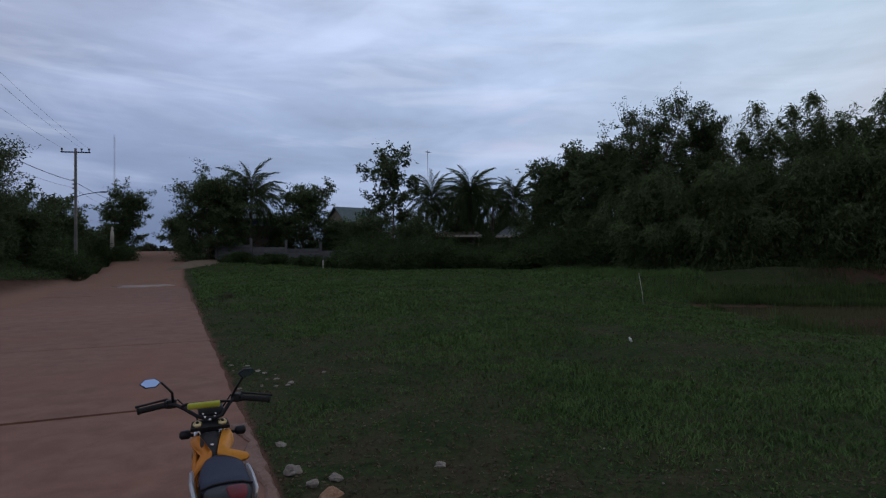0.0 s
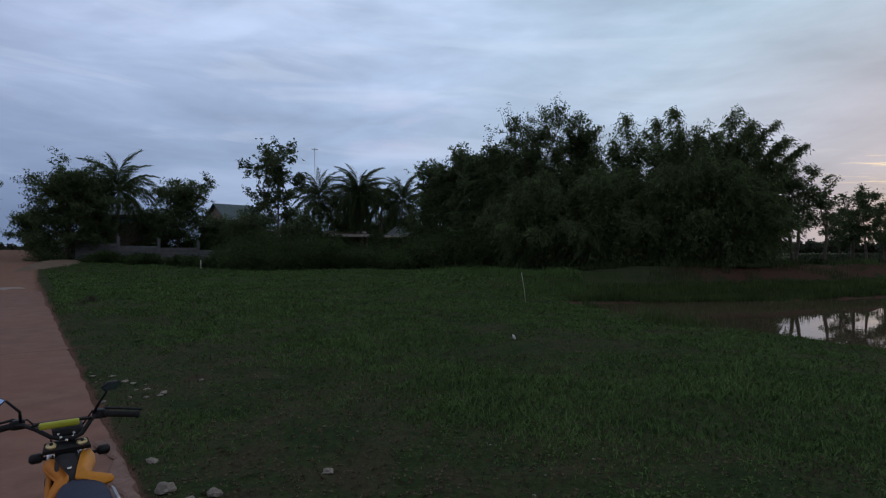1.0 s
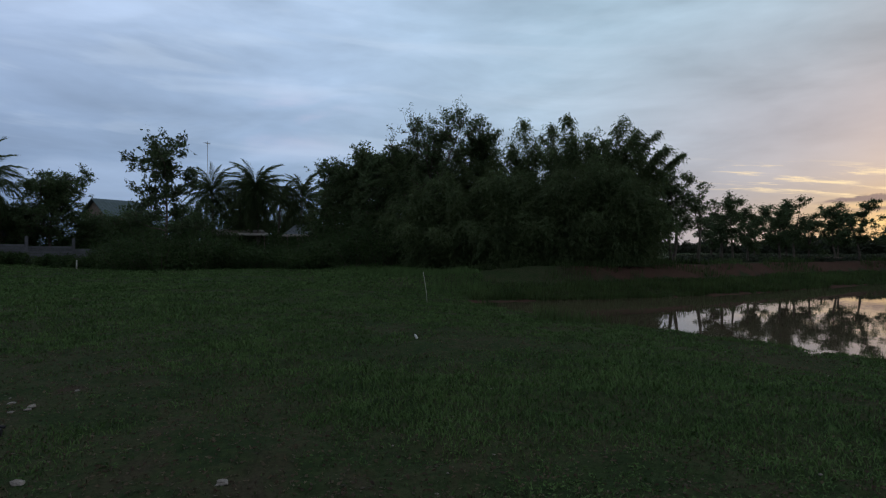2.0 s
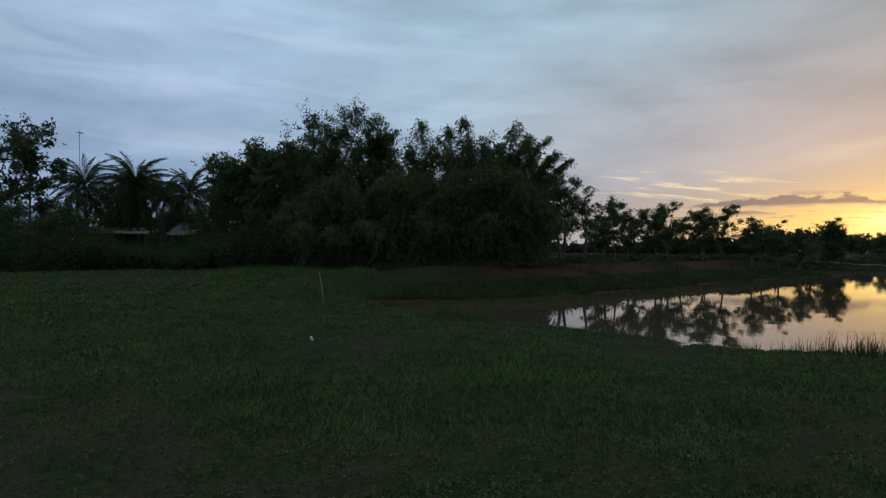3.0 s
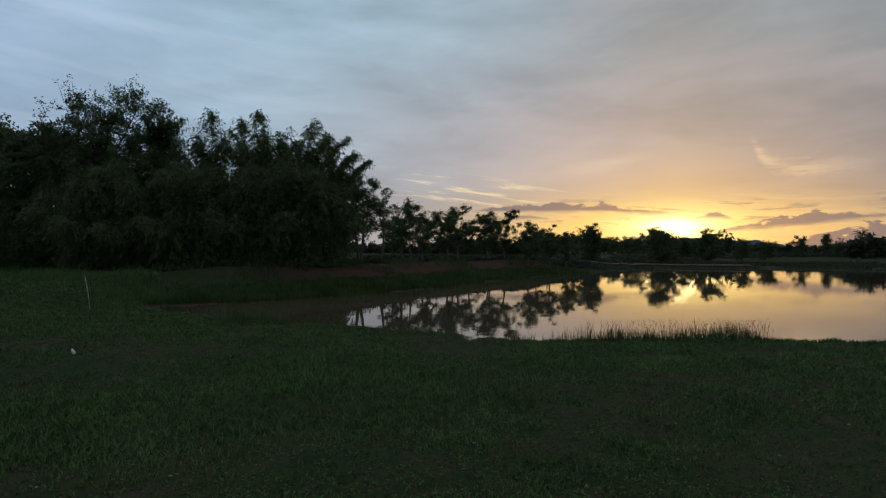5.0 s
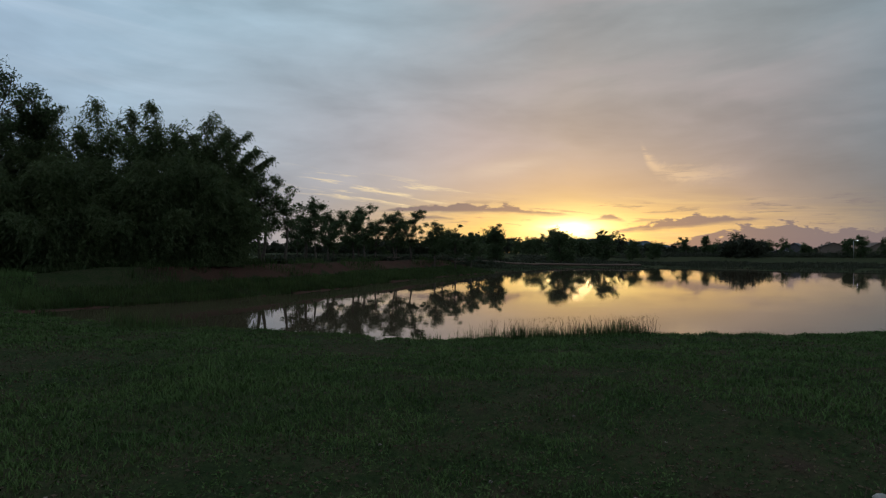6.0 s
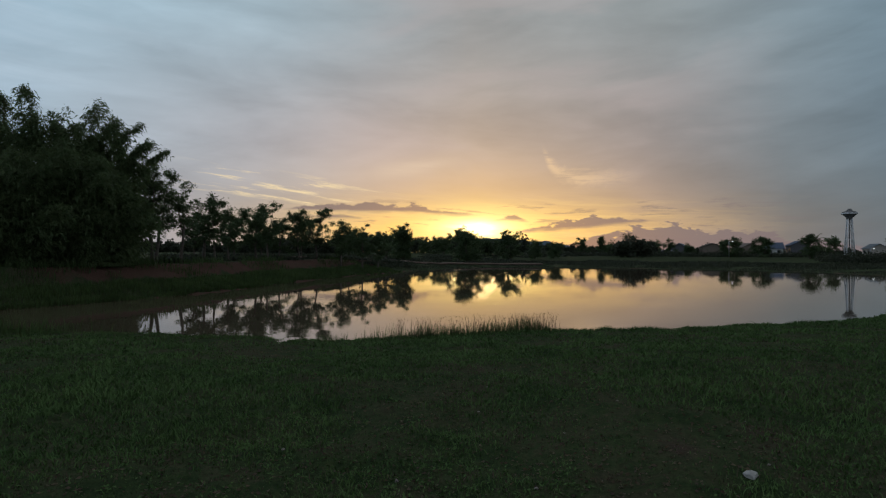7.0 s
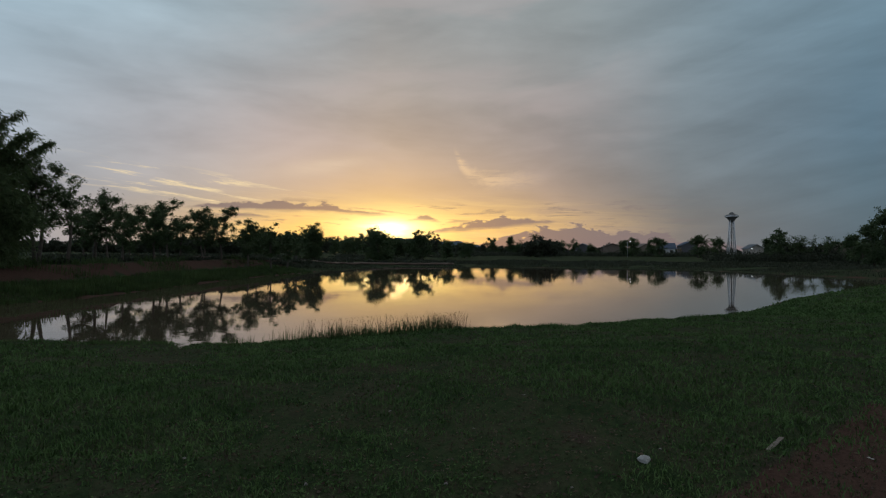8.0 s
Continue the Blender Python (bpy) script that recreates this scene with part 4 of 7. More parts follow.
def frond_mesh(name, seed, length=3.0, dry=0.0):
    """A palm frond along +x: arched midrib and two rows of hanging leaflets."""
    rng = np.random.default_rng(seed)
    bm = bmesh.new()
    curve = [np.array([length * (s - 0.10 * s ** 3), 0, length * (0.20 * s - 0.62 * s ** 2.6)]) for s in np.linspace(0, 1, 12)]
    tube(bm, curve, [0.035 * (1 - 0.85 * i / 11) for i in range(12)], 5, caps=False)
    for side in (-1, 1):
        for s in np.linspace(0.14, 0.99, 46):
            i = s * 11
            i0 = min(10, int(i))
            p = curve[i0] + (curve[i0 + 1] - curve[i0]) * (i - i0)
            ln = length * 0.25 * (0.45 + 0.55 * math.sin(math.pi * min(1.0, s * 1.02 + 0.05))) * rng.uniform(0.8, 1.1)
            d = np.array([0.62, side * 0.40, -0.20 - 0.8 * rng.uniform()])
            d /= np.linalg.norm(d)
            q = p + d * ln * 0.55
            e = p + d * ln * 0.9 - np.array([0, 0, ln * 0.30])
            wv = np.array([0.016, 0, 0.008])
            vs = [bm.verts.new(v) for v in (p - wv * 0.6, p + wv * 0.6, q + wv, q - wv)]
            tipv = bm.verts.new(e)
            bm.faces.new(vs)
            bm.faces.new((vs[3], vs[2], tipv))
    me = bpy.data.meshes.new(name)
    bm.to_mesh(me)
    bm.free()
    me.materials.append(M_PALM)
    return me


FRONDS = [frond_mesh("frond", s, 3.0) for s in (1, 2, 3)]


def make_palm(x, y, height, seed, size=1.0, fronds=34, lean=0.06, low=-45, label="coconut palm with a slender ringed trunk and arching fronds", group="coconut palms", name="coconut_palm"):
    rng = np.random.default_rng(seed)
    ob = thing(name, x, y, ground_z(x, y) - 0.05, rng.uniform(0, 360), label, "palm tree", group)
    bm = bmesh.new()
    n = 26
    pts = [(lean * height * (s ** 1.6), 0.1 * math.sin(3 * s), height * s) for s in np.linspace(0, 1, n)]
    rad = [0.15 - 0.05 * i / n + (0.012 if i % 2 else 0) + (0.08 if i == 0 else 0) for i in range(n)]
    tube(bm, pts, rad, 9)
    part("trunk", bm, M_PALMTRUNK, ob)
    top = Vector(pts[-1])
    for k in range(fronds):
        f = k / fronds
        pitch = 84 - (84 - low) * f ** 0.9 + rng.uniform(-8, 8)
        me = FRONDS[int(rng.integers(0, 3))]
        fr = mesh_ob("frond", me, None, ob, smooth=False)
        sc = size * rng.uniform(0.85, 1.1)
        fr.matrix_basis = Matrix.Translation(top) @ pose(0, 0, 0, 0, 0, k * 137.5 + rng.uniform(-14, 14)) @ pose(0, 0, 0, 0, -pitch, 0) @ Matrix.Scale(sc, 4)
    return ob


# ---------------------------------------------------------------- planting
def plant_north():
    """Trees and shrubs round the houses at the end of the lawn."""
    at = polar
    make_tree(*at(-38.6, 45), 8.0, 3.0, 11, leaf=0.20, leaves=14000, clumps=120, clump_r=0.8, label="bushy dark tree on the roadside earth bank", trunk_h=0.05)
    for k, (az, dist, h, r) in enumerate([(-35.8, 53, 3.2, 2.6), (-34.0, 56, 3.2, 2.4), (-30.2, 60, 3.2, 2.4), (-37.2, 50, 2.4, 2.2),
                                          (-32.8, 54, 2.2, 1.8), (-39.4, 46, 2.4, 1.9), (-28.8, 60, 1.4, 1.6), (-31.0, 54, 1.7, 1.1), (-34.8, 52, 3.6, 2.2), (-31.4, 60, 2.8, 2.2), (-32.1, 49.5, 2.3, 1.3), (-33.4, 48.5, 2.0, 1.3)]):
        make_shrub(*at(az, dist), h, r, 20 + k, leaves=5200, label="leafy roadside shrub on the earth bank", group="roadside shrubs")
    make_tree(*at(-28.9, 64), 6.3, 2.2, 31, leaf=0.24, leaves=18000, clumps=240, clump_r=0.5, trunk_h=0.05, label="dense dark tree beside the dirt road")
    make_tree(*at(-21.7, 60), 7.5, 3.3, 32, leaf=0.26, leaves=32000, clumps=320, clump_r=0.7, trunk_h=0.05, label="broad dense mango tree beside the village wall")
    make_tree(*at(-20.2, 62), 6.6, 2.4, 37, leaf=0.26, leaves=12000, clumps=90, clump_r=0.9, trunk_h=0.05, label="dense leafy tree beside the village wall")
    for k, (az, dist, h, sp) in enumerate([(-36.4, 50, 4.2, 2.6), (-34.4, 55, 3.8, 2.4), (-32.8, 58, 3.5, 2.4), (-30.8, 62, 3.5, 2.4), (-29.9, 68, 3.6, 2.2), (-38.4, 46, 4.8, 2.6), (-24.0, 74, 3.4, 1.8)]):
        make_tree(*at(az, dist), h, sp, 330 + k, leaf=0.30, leaves=8000, clumps=110, clump_r=0.6, trunk_h=0.0, label="leafy garden tree along the dirt road", group="garden trees")
    make_shrub(*at(-23.2, 62), 2.2, 1.6, 36, leaves=5000, label="leafy roadside shrub on the earth bank", group="roadside shrubs")
    make_palm(*at(-18.2, 62), 6.2, 41, size=1.3, fronds=46, low=-60)
    make_tree(*at(-13.4, 61.5), 7.6, 3.1, 33, leaf=0.25, leaves=20000, clumps=260, clump_r=0.5, trunk_h=0.30, label="round leafy fruit tree behind the low wall")
    make_tree(*at(-4.9, 51), height_to(-4.9, 51, 10.0), 3.4, 34, exact=True, leaf=0.36, leaves=6000, clumps=110, clump_r=0.52, trunk_h=0.30, label="tall sparse tree with large leaves and gaps", flat=0.9, material=M_LEAF_PALE)
    for k, (az, dist, h, sp) in enumerate([(-10.8, 62, 4.2, 2.4), (-9.6, 66, 4.2, 2.4), (-7.6, 60, 4.4, 2.4), (-15.2, 64, 5.0, 1.6), (-6.2, 62, 5.0, 2.4), (-2.8, 58, 5.4, 2.4), (0.4, 62, 4.8, 2.4), (8.4, 60, 5.2, 2.4), (5.6, 66, 5.0, 2.4), (3.4, 66, 4.8, 2.4), (2.0, 68, 4.8, 2.4), (6.8, 68, 5.0, 2.4), (-15.6, 74, 5.0, 2.4), (-18.4, 76, 5.4, 2.4)]):
        make_tree(*at(az, dist), h, sp, 300 + k, leaf=0.26, leaves=7000, clumps=110, clump_r=0.6, trunk_h=0.0, label="leafy garden tree among the village houses", group="garden trees")
    make_palm(*at(-1.1, 61), 6.9, 42, size=1.05, fronds=48, low=-78)
    make_palm(*at(2.9, 59), 6.9, 43, size=1.12, fronds=74, low=-80)
    make_palm(*at(4.6, 62), 6.4, 46, size=1.0, fronds=34)
    make_palm(*at(1.6, 64), 5.6, 49, size=1.0, fronds=34)
    make_palm(*at(6.7, 60), 6.3, 44, size=1.1, fronds=42, low=-60)
    make_palm(*at(16.9, 46), 6.0, 45, size=1.15, fronds=30)
    make_tree(*at(9.7, 53), height_to(9.7, 53, 8.4), 2.2, 35, exact=True, leaf=0.30, leaves=12000, clumps=220, clump_r=0.5, trunk_h=0.05, label="dark leafy tree at the edge of the grove")
    make_tree(*at(12.7, 50), height_to(12.9, 50, 9.7), 1.6, 38, exact=True, leaf=0.30, leaves=12000, clumps=220, clump_r=0.5, trunk_h=0.05, label="dark leafy tree at the edge of the grove")
    make_tree(*at(15.4, 48), height_to(15.4, 48, 9.5), 2.2, 39, exact=True, leaf=0.30, leaves=12000, clumps=220, clump_r=0.5, trunk_h=0.05, label="dark leafy tree at the edge of the grove")
    for k, (az, dist, el) in enumerate([(11.2, 51, 8.2), (14.2, 48, 9.0)]):
        make_tree(*at(az, dist), height_to(az, dist, el), 1.9, 135 + k, exact=True, leaf=0.30, leaves=10000, clumps=180, clump_r=0.6, trunk_h=0.05, label="dark leafy tree at the edge of the grove")
    # shrubs along the end of the lawn, a low front row and a tall row behind
    front = [(-10.0, 52, 1.2, 1.8), (-8.0, 50, 2.4, 2.4), (-5.2, 48, 3.0, 3.0), (-2.4, 48, 2.8, 2.8), (0.4, 49, 2.2, 2.6), (2.8, 48, 1.6, 2.4), (5.2, 47, 1.5, 2.4),
             (7.4, 46, 1.6, 2.4), (9.4, 47, 2.4, 2.6), (12.0, 45, 3.0, 2.8), (14.6, 45, 3.8, 2.8), (-13.0, 54, 0.9, 1.8), (-16.0, 56, 0.8, 2.0), (-19.0, 57, 0.9, 1.8)]
    tall = [(-9.4, 61, 3.4, 2.6), (-7.0, 58, 4.2, 2.8), (-3.8, 55, 4.8, 3.0), (-0.8, 56, 4.4, 2.8), (2.0, 60, 3.6, 2.6), (4.4, 57, 3.4, 2.6), (7.0, 63, 3.8, 2.6), (9.0, 53, 4.8, 2.8), (11.4, 50, 5.4, 2.8), (14.2, 48, 6.0, 2.8), (-11.6, 66, 4.2, 2.4), (-14.2, 64, 2.8, 2.0), (-12.6, 64, 2.6, 2.0)]
    for k, (az, dist, h, r) in enumerate(front + tall):
        make_shrub(*at(az, dist), h, r, 60 + k, leaf=0.2, leaves=6500, label="dense dark shrub at the end of the lawn", group="lawn-end shrubs")
    make_shrub(*polar(-20.0, 22.3), 0.42, 0.30, 95, leaf=0.06, leaves=500, label="small weedy shrub beside the road edge")


def plant_grove():
    """The tall bamboo and trees on the far bank, and the trees round the pond."""
    at = polar
    lab = "tall feathery bamboo clump on the far earth bank"
    # tall clumps with weeping heads: bearing, distance, rise of the top, spread, head width, way it nods
    for k, (az, dist, el, sp, w, sway) in enumerate([
            (28.0, 43, 12.05, 0.6, 0.95, None), (30.8, 45, 11.4, 1.0, 0.65, None), (32.8, 42, 12.35, 1.2, 0.7, None), (34.5, 44, 10.7, 1.5, 0.8, None),
            (36.9, 42, 11.8, 1.5, 0.95, None), (38.4, 44, 10.4, 1.4, 0.7, None), (40.0, 42, 11.0, 1.2, 0.38, 125), (40.8, 43, 9.4, 1.1, 0.40, 120), (42.1, 43, 8.7, 1.0, 0.34, 115)]):
        make_bamboo(*at(az, dist), height_to(az, dist, el), sp, 200 + k, 14 if sway is None else 2, 26000 if sway is None else 3000, lab, head_w=w, sway=sway)
    # lower clumps in front
    for k, (az, dist, el, sp) in enumerate([(19.0, 46, 10.4, 2.4), (17.0, 46, 9.8, 2.2), (22.4, 46, 10.4, 2.4), (24.6, 44, 9.6, 2.0), (34.4, 40, 8.6, 2.6), (29.6, 40, 7.4, 2.4), (27.0, 42, 7.6, 2.0),
                                            (25.6, 39, 7.6, 2.6), (21.6, 40, 7.4, 2.6), (18.4, 41, 6.2, 2.4), (36.8, 40, 8.0, 2.2), (32.0, 39, 7.4, 2.4), (38.0, 41, 6.0, 1.8)]):
        make_bamboo(*at(az, dist), height_to(az, dist, el), sp, 120 + k, 14, 24000, lab, heads=2, head_w=1.1)
    open_top = "tall open-topped tree rising out of the bamboo"
    make_tree(*at(21.5, 43), height_to(21.4, 43, 14.0), 1.7, 121, leaf=0.19, leaves=4600, clumps=120, clump_r=0.40, trunk_h=0.35, label=open_top, flat=0.9, exact=True)
    make_tree(*at(18.0, 45), height_to(17.8, 45, 13.1), 1.9, 122, leaf=0.19, leaves=4000, clumps=110, clump_r=0.40, trunk_h=0.3, label=open_top, flat=0.9, exact=True)
    make_tree(*at(19.6, 44), height_to(19.3, 44, 12.4), 2.2, 124, leaf=0.20, leaves=6500, clumps=140, clump_r=0.45, trunk_h=0.3, label=open_top, flat=0.9, exact=True)
    make_tree(*at(15.7, 47), height_to(15.7, 47, 11.0), 1.5, 126, leaf=0.19, leaves=3000, clumps=90, clump_r=0.38, trunk_h=0.3, label=open_top, flat=0.9, exact=True)
    make_tree(*at(24.0, 45), height_to(23.8, 45, 12.3), 1.8, 123, leaf=0.24, leaves=14000, clumps=150, clump_r=0.55, trunk_h=0.2, label="tall leafy tree rising out of the bamboo", flat=0.9, exact=True)
    for k, (az, dist, el, sp, n) in enumerate([(41.6, 46, 7.4, 1.5, 4200), (42.8, 47, 6.9, 1.5, 3800), (44.0, 49, 6.2, 1.4, 3200), (40.6, 48, 7.8, 1.4, 3800), (45.0, 52, 4.6, 1.3, 2600)]):
        make_tiered_tree(*at(az, dist), height_to(az, dist, el), sp, 125 + k, leaf=0.22, leaves=n, bare=0.36, label="slender airy tree at the end of the bamboo grove", pads=24)
    # slim trees in a row along the far bank: bearing, distance, rise of the top, spread
    row = [(46.3, 51, 5.1, 1.9), (47.5, 56, 3.9, 1.4), (49.2, 58, 3.95, 1.6), (50.2, 64, 3.4, 1.5), (51.2, 62, 4.5, 1.8), (52.5, 66, 3.2, 1.7), (53.9, 65, 3.95, 1.9),
           (55.2, 72, 3.2, 1.7), (56.3, 67, 4.0, 1.7), (57.9, 67, 2.95, 2.0), (59.0, 76, 2.3, 1.8), (59.9, 68, 2.62, 1.7), (61.4, 74, 1.9, 1.8), (62.4, 86, 1.7, 1.9), (45.3, 60, 3.4, 1.5), (48.3, 66, 3.1, 1.5)]
    for k, (az, dist, el, sp) in enumerate(row):
        make_tiered_tree(*at(az, dist), height_to(az, dist, el), sp, 140 + k, leaf=0.21, leaves=5600 if az < 48 else 6600, bare=0.32, trunk_r=0.085, forks=1 + k % 3, pads=22,
                         label="slim open-crowned tree on the far bank", group="far bank trees")
    for k, (az, dist, el, sp) in enumerate([(63.6, 102, 2.5, 3.0), (67.2, 175, 1.5, 3.6), (69.4, 112, 2.2, 3.1), (68.2, 165, 1.75, 3.2), (70.6, 160, 1.5, 2.6),
                                           (74.0, 140, 2.05, 4.0), (71.7, 165, 1.35, 3.0), (72.8, 165, 1.25, 2.8), (65.6, 180, 1.2, 3.4), (76.5, 160, 1.2, 2.4), (78.4, 170, 1.0, 2.8)]):
        make_tree(*at(az, dist), height_to(az, dist, el), sp, 160 + k, leaf=0.33, leaves=17000 if el > 2 else 9000, clumps=120, clump_r=0.75, trunk_h=0.12, label="broad dark tree beyond the pond", group="trees beyond the pond", exact=True)
    # the eastern shore
    for k, (az, dist, el, sp) in enumerate([(80.8, 225, 1.42, 3.0), (82.6, 230, 1.5, 1.2), (83.5, 220, 1.15, 4.0), (86.2, 240, 1.2, 4.2), (87.4, 235, 1.15, 3.0), (88.6, 225, 1.26, 2.8), (90.1, 230, 0.9, 2.2), (93.9, 200, 1.42, 2.6), (93.2, 210, 1.2, 2.4),
                                           (96.0, 200, 1.42, 2.4), (95.4, 215, 1.2, 2.2), (99.5, 190, 1.6, 2.4), (101.0, 205, 1.38, 3.0), (104.9, 190, 1.3, 1.8), (105.8, 160, 2.05, 2.6), (107.4, 162, 1.5, 3.6), (109.6, 160, 1.35, 3.4),
                                           (110.9, 150, 1.55, 1.8), (112.1, 132, 2.5, 1.8), (113.2, 126, 3.5, 2.6), (115.0, 122, 3.4, 3.4), (111.6, 145, 1.3, 3.0)]):
        make_tree(*at(az, dist), height_to(az, dist, el), sp, 180 + k, leaf=0.44, leaves=4800, clumps=80, clump_r=0.8, trunk_h=0.08, label="dark leafy tree among far houses", group="village trees across the pond", exact=True)
    make_palm(*at(84.9, 235), 6.6, 47, size=0.95, fronds=24)
    make_palm(*at(99.9, 192), 4.6, 48, size=0.9, fronds=24)


def far_woods():
    """Woods along the horizon: many leaf clumps on low stems, all one stretch."""
    rng = np.random.default_rng(7)
    cs = []
    for az in np.arange(-48, 126, 0.28):
        for dist in (270, 340):
            d = dist * rng.uniform(0.9, 1.1) + 60 * math.sin(az * 0.2)
            if (77 < az < 84 or 87 < az < 105) and dist < 300:
                continue
            h = rng.uniform(2.0, 4.6) + 2.4 * max(0, math.sin(az * 0.9 + dist)) * rng.uniform(0.3, 1)
            if 40 < az < 58:
                h *= 0.9 + 0.9 * rng.uniform(0, 1) ** 1.5
            elif 58 <= az < 76:
                h = rng.uniform(6.6, 9.4)
            elif 87 < az < 105:
                h *= 0.85
            elif az > 78:
                h *= 1.15
            if az < 0:
                h *= 0.75
            x, y = polar(az, d)
            z = ground_z(x, y)
            n = 170
            v = rng.normal(size=(n, 3))
            v /= np.linalg.norm(v, axis=1, keepdims=True)
            c = v * rng.uniform(0.3, 1, (n, 1)) * np.array([2.4, 2.4, h * 0.5]) + np.array([x, y, z + h * 0.5])
            c[:, 2] = np.maximum(c[:, 2], z + 0.1)
            cs.append(c)
    c = np.concatenate(cs)
    me = leaf_mesh("far_woods", c, rng.normal(size=c.shape), 1.5, 1.1, rng)
    tagged(mesh_ob("far_woods", me, M_FARLEAF, smooth=False), "dark line of distant woods along the horizon", "trees", kind="stuff")


def undergrowth():
    """Low scrub under the row of trees on the far bank and along the eastern shore."""
    rng = np.random.default_rng(17)
    cs = []
    for az in np.arange(42, 116, 0.22):
        for q in range(3):
            near = 48 + (az - 42) * 1.5 if az < 64 else 92 + (az - 64) * 6.5
            if az > 100:
                near = 172 - (az - 100) * 3.0
            d = near * rng.uniform(1.0, 1.22)
            h = rng.uniform(0.4, 1.5) * (0.34 if az < 57 else 0.16 if az < 77 else 0.7)
            x, y = polar(az, d)
            z = ground_z(x, y)
            n = 60
            v = rng.normal(size=(n, 3))
            v /= np.linalg.norm(v, axis=1, keepdims=True)
            c = v * rng.uniform(0.3, 1, (n, 1)) * np.array([1.1, 1.1, h * 0.5]) + np.array([x, y, z + h * 0.45])
            c[:, 2] = np.maximum(c[:, 2], z + 0.05)
            cs.append(c)
    for az in np.arange(76, 114, 0.10):
        for q in range(2):
            x, y = polar(az, rng.uniform(205, 228) if az < 100.5 else rng.uniform(152, 166))
            z, h = ground_z(x, y), rng.uniform(0.6, 1.7) if az < 100.5 else rng.uniform(0.9, 2.4)
            c = rng.normal(size=(70, 3)) * np.array([0.9, 0.9, h * 0.28]) + np.array([x, y, z + h * 0.4])
            c[:, 2] = np.maximum(c[:, 2], z + 0.05)
            cs.append(c)
    for az in np.arange(66, 112, 0.16):
        for d0 in (116, 126, 138):
            d = d0 * rng.uniform(0.99, 1.03)
            x, y = polar(az, d)
            if in_pond(np.array([x]), np.array([y]))[0]:
                continue
            z, h = ground_z(x, y), rng.uniform(0.08, 0.26)
            c = rng.normal(size=(36, 3)) * np.array([0.55, 0.55, h * 0.25]) + np.array([x, y, z + h * 0.4])
            c[:, 2] = np.maximum(c[:, 2], z + 0.05)
            cs.append(c)
    c = np.concatenate(cs)
    me = leaf_mesh("undergrowth", c, rng.normal(size=c.shape), 0.5, 0.34, rng)
    tagged(mesh_ob("undergrowth", me, M_FARLEAF, smooth=False), "low dark scrub on the far banks under the trees", "scrub", kind="stuff")


def far_hills():
    bm = bmesh.new()
    rows = []
    for az in np.linspace(66, 86, 60):
        x, y = polar(az, 3300)
        h = 78 * math.exp(-((az - 72.0) / 2.4) ** 2) + 68 * math.exp(-((az - 77.0) / 3.6) ** 2) + 6 * math.sin(az * 3.1) + 3 * math.sin(az * 7.7)
        bx, by = polar(az, 3800)
        rows.append([bm.verts.new((x, y, -5)), bm.verts.new((x * 1.06, y * 1.06, max(2, h))), bm.verts.new((bx * 1.1, by * 1.1, -5))])
    for a, b in zip(rows, rows[1:]):
        bm.faces.new((a[0], b[0], b[1], a[1]))
        bm.faces.new((a[1], b[1], b[2], a[2]))
    tagged(part("hills", bm, M_HILL), "low wooded hills on the horizon, coloured with blue haze", "hills", kind="structure")


plant_north()
plant_grove()
far_woods()
undergrowth()
far_hills()


# ---------------------------------------------------------------- grass
def blades(name, xs, ys, heights, widths, material, rng, label, lean=0.5, segs=1):
    """Single blades standing on the ground, each a narrow bent triangle."""
    zs, _ = land(xs, ys)
    n = len(xs)
    a, b = rng.uniform(0, 2 * math.pi, n), rng.uniform(0, 2 * math.pi, n)
    bow = heights * rng.uniform(0.15, 1.0, n) * lean
    sx, sy = np.cos(a) * widths * 0.5, np.sin(a) * widths * 0.5
    p0 = np.stack([xs - sx, ys - sy, zs - 0.01], 1)
    p1 = np.stack([xs + sx, ys + sy, zs - 0.01], 1)
    bx, by = np.cos(b) * bow, np.sin(b) * bow
    m0 = np.stack([xs - sx * 0.7 + bx * 0.3, ys - sy * 0.7 + by * 0.3, zs + heights * 0.6], 1)
    m1 = np.stack([xs + sx * 0.7 + bx * 0.3, ys + sy * 0.7 + by * 0.3, zs + heights * 0.6], 1)
    tip = np.stack([xs + bx, ys + by, zs + heights], 1)
    v = np.stack([p0, p1, m1, tip, m0], 1).reshape(-1, 3)
    i = np.arange(n)[:, None] * 5
    f = np.concatenate([i + np.array([0, 1, 2, 4])], 0)
    t = i + np.array([4, 2, 3, 3])
    me = bpy.data.meshes.new(name)
    me.vertices.add(len(v))
    me.vertices.foreach_set("co", v.astype(np.float32).ravel())
    loops = np.concatenate([np.concatenate([f, t[:, :3]], 1).ravel()])
    me.loops.add(len(loops))
    me.loops.foreach_set("vertex_index", loops.astype(np.int32))
    me.polygons.add(2 * n)
    me.polygons.foreach_set("loop_start", np.stack([np.arange(n) * 7, np.arange(n) * 7 + 4], 1).ravel().astype(np.int32))
    me.update(calc_edges=True)
    return tagged(mesh_ob(name, me, material, smooth=False), label, "grass", kind="stuff")


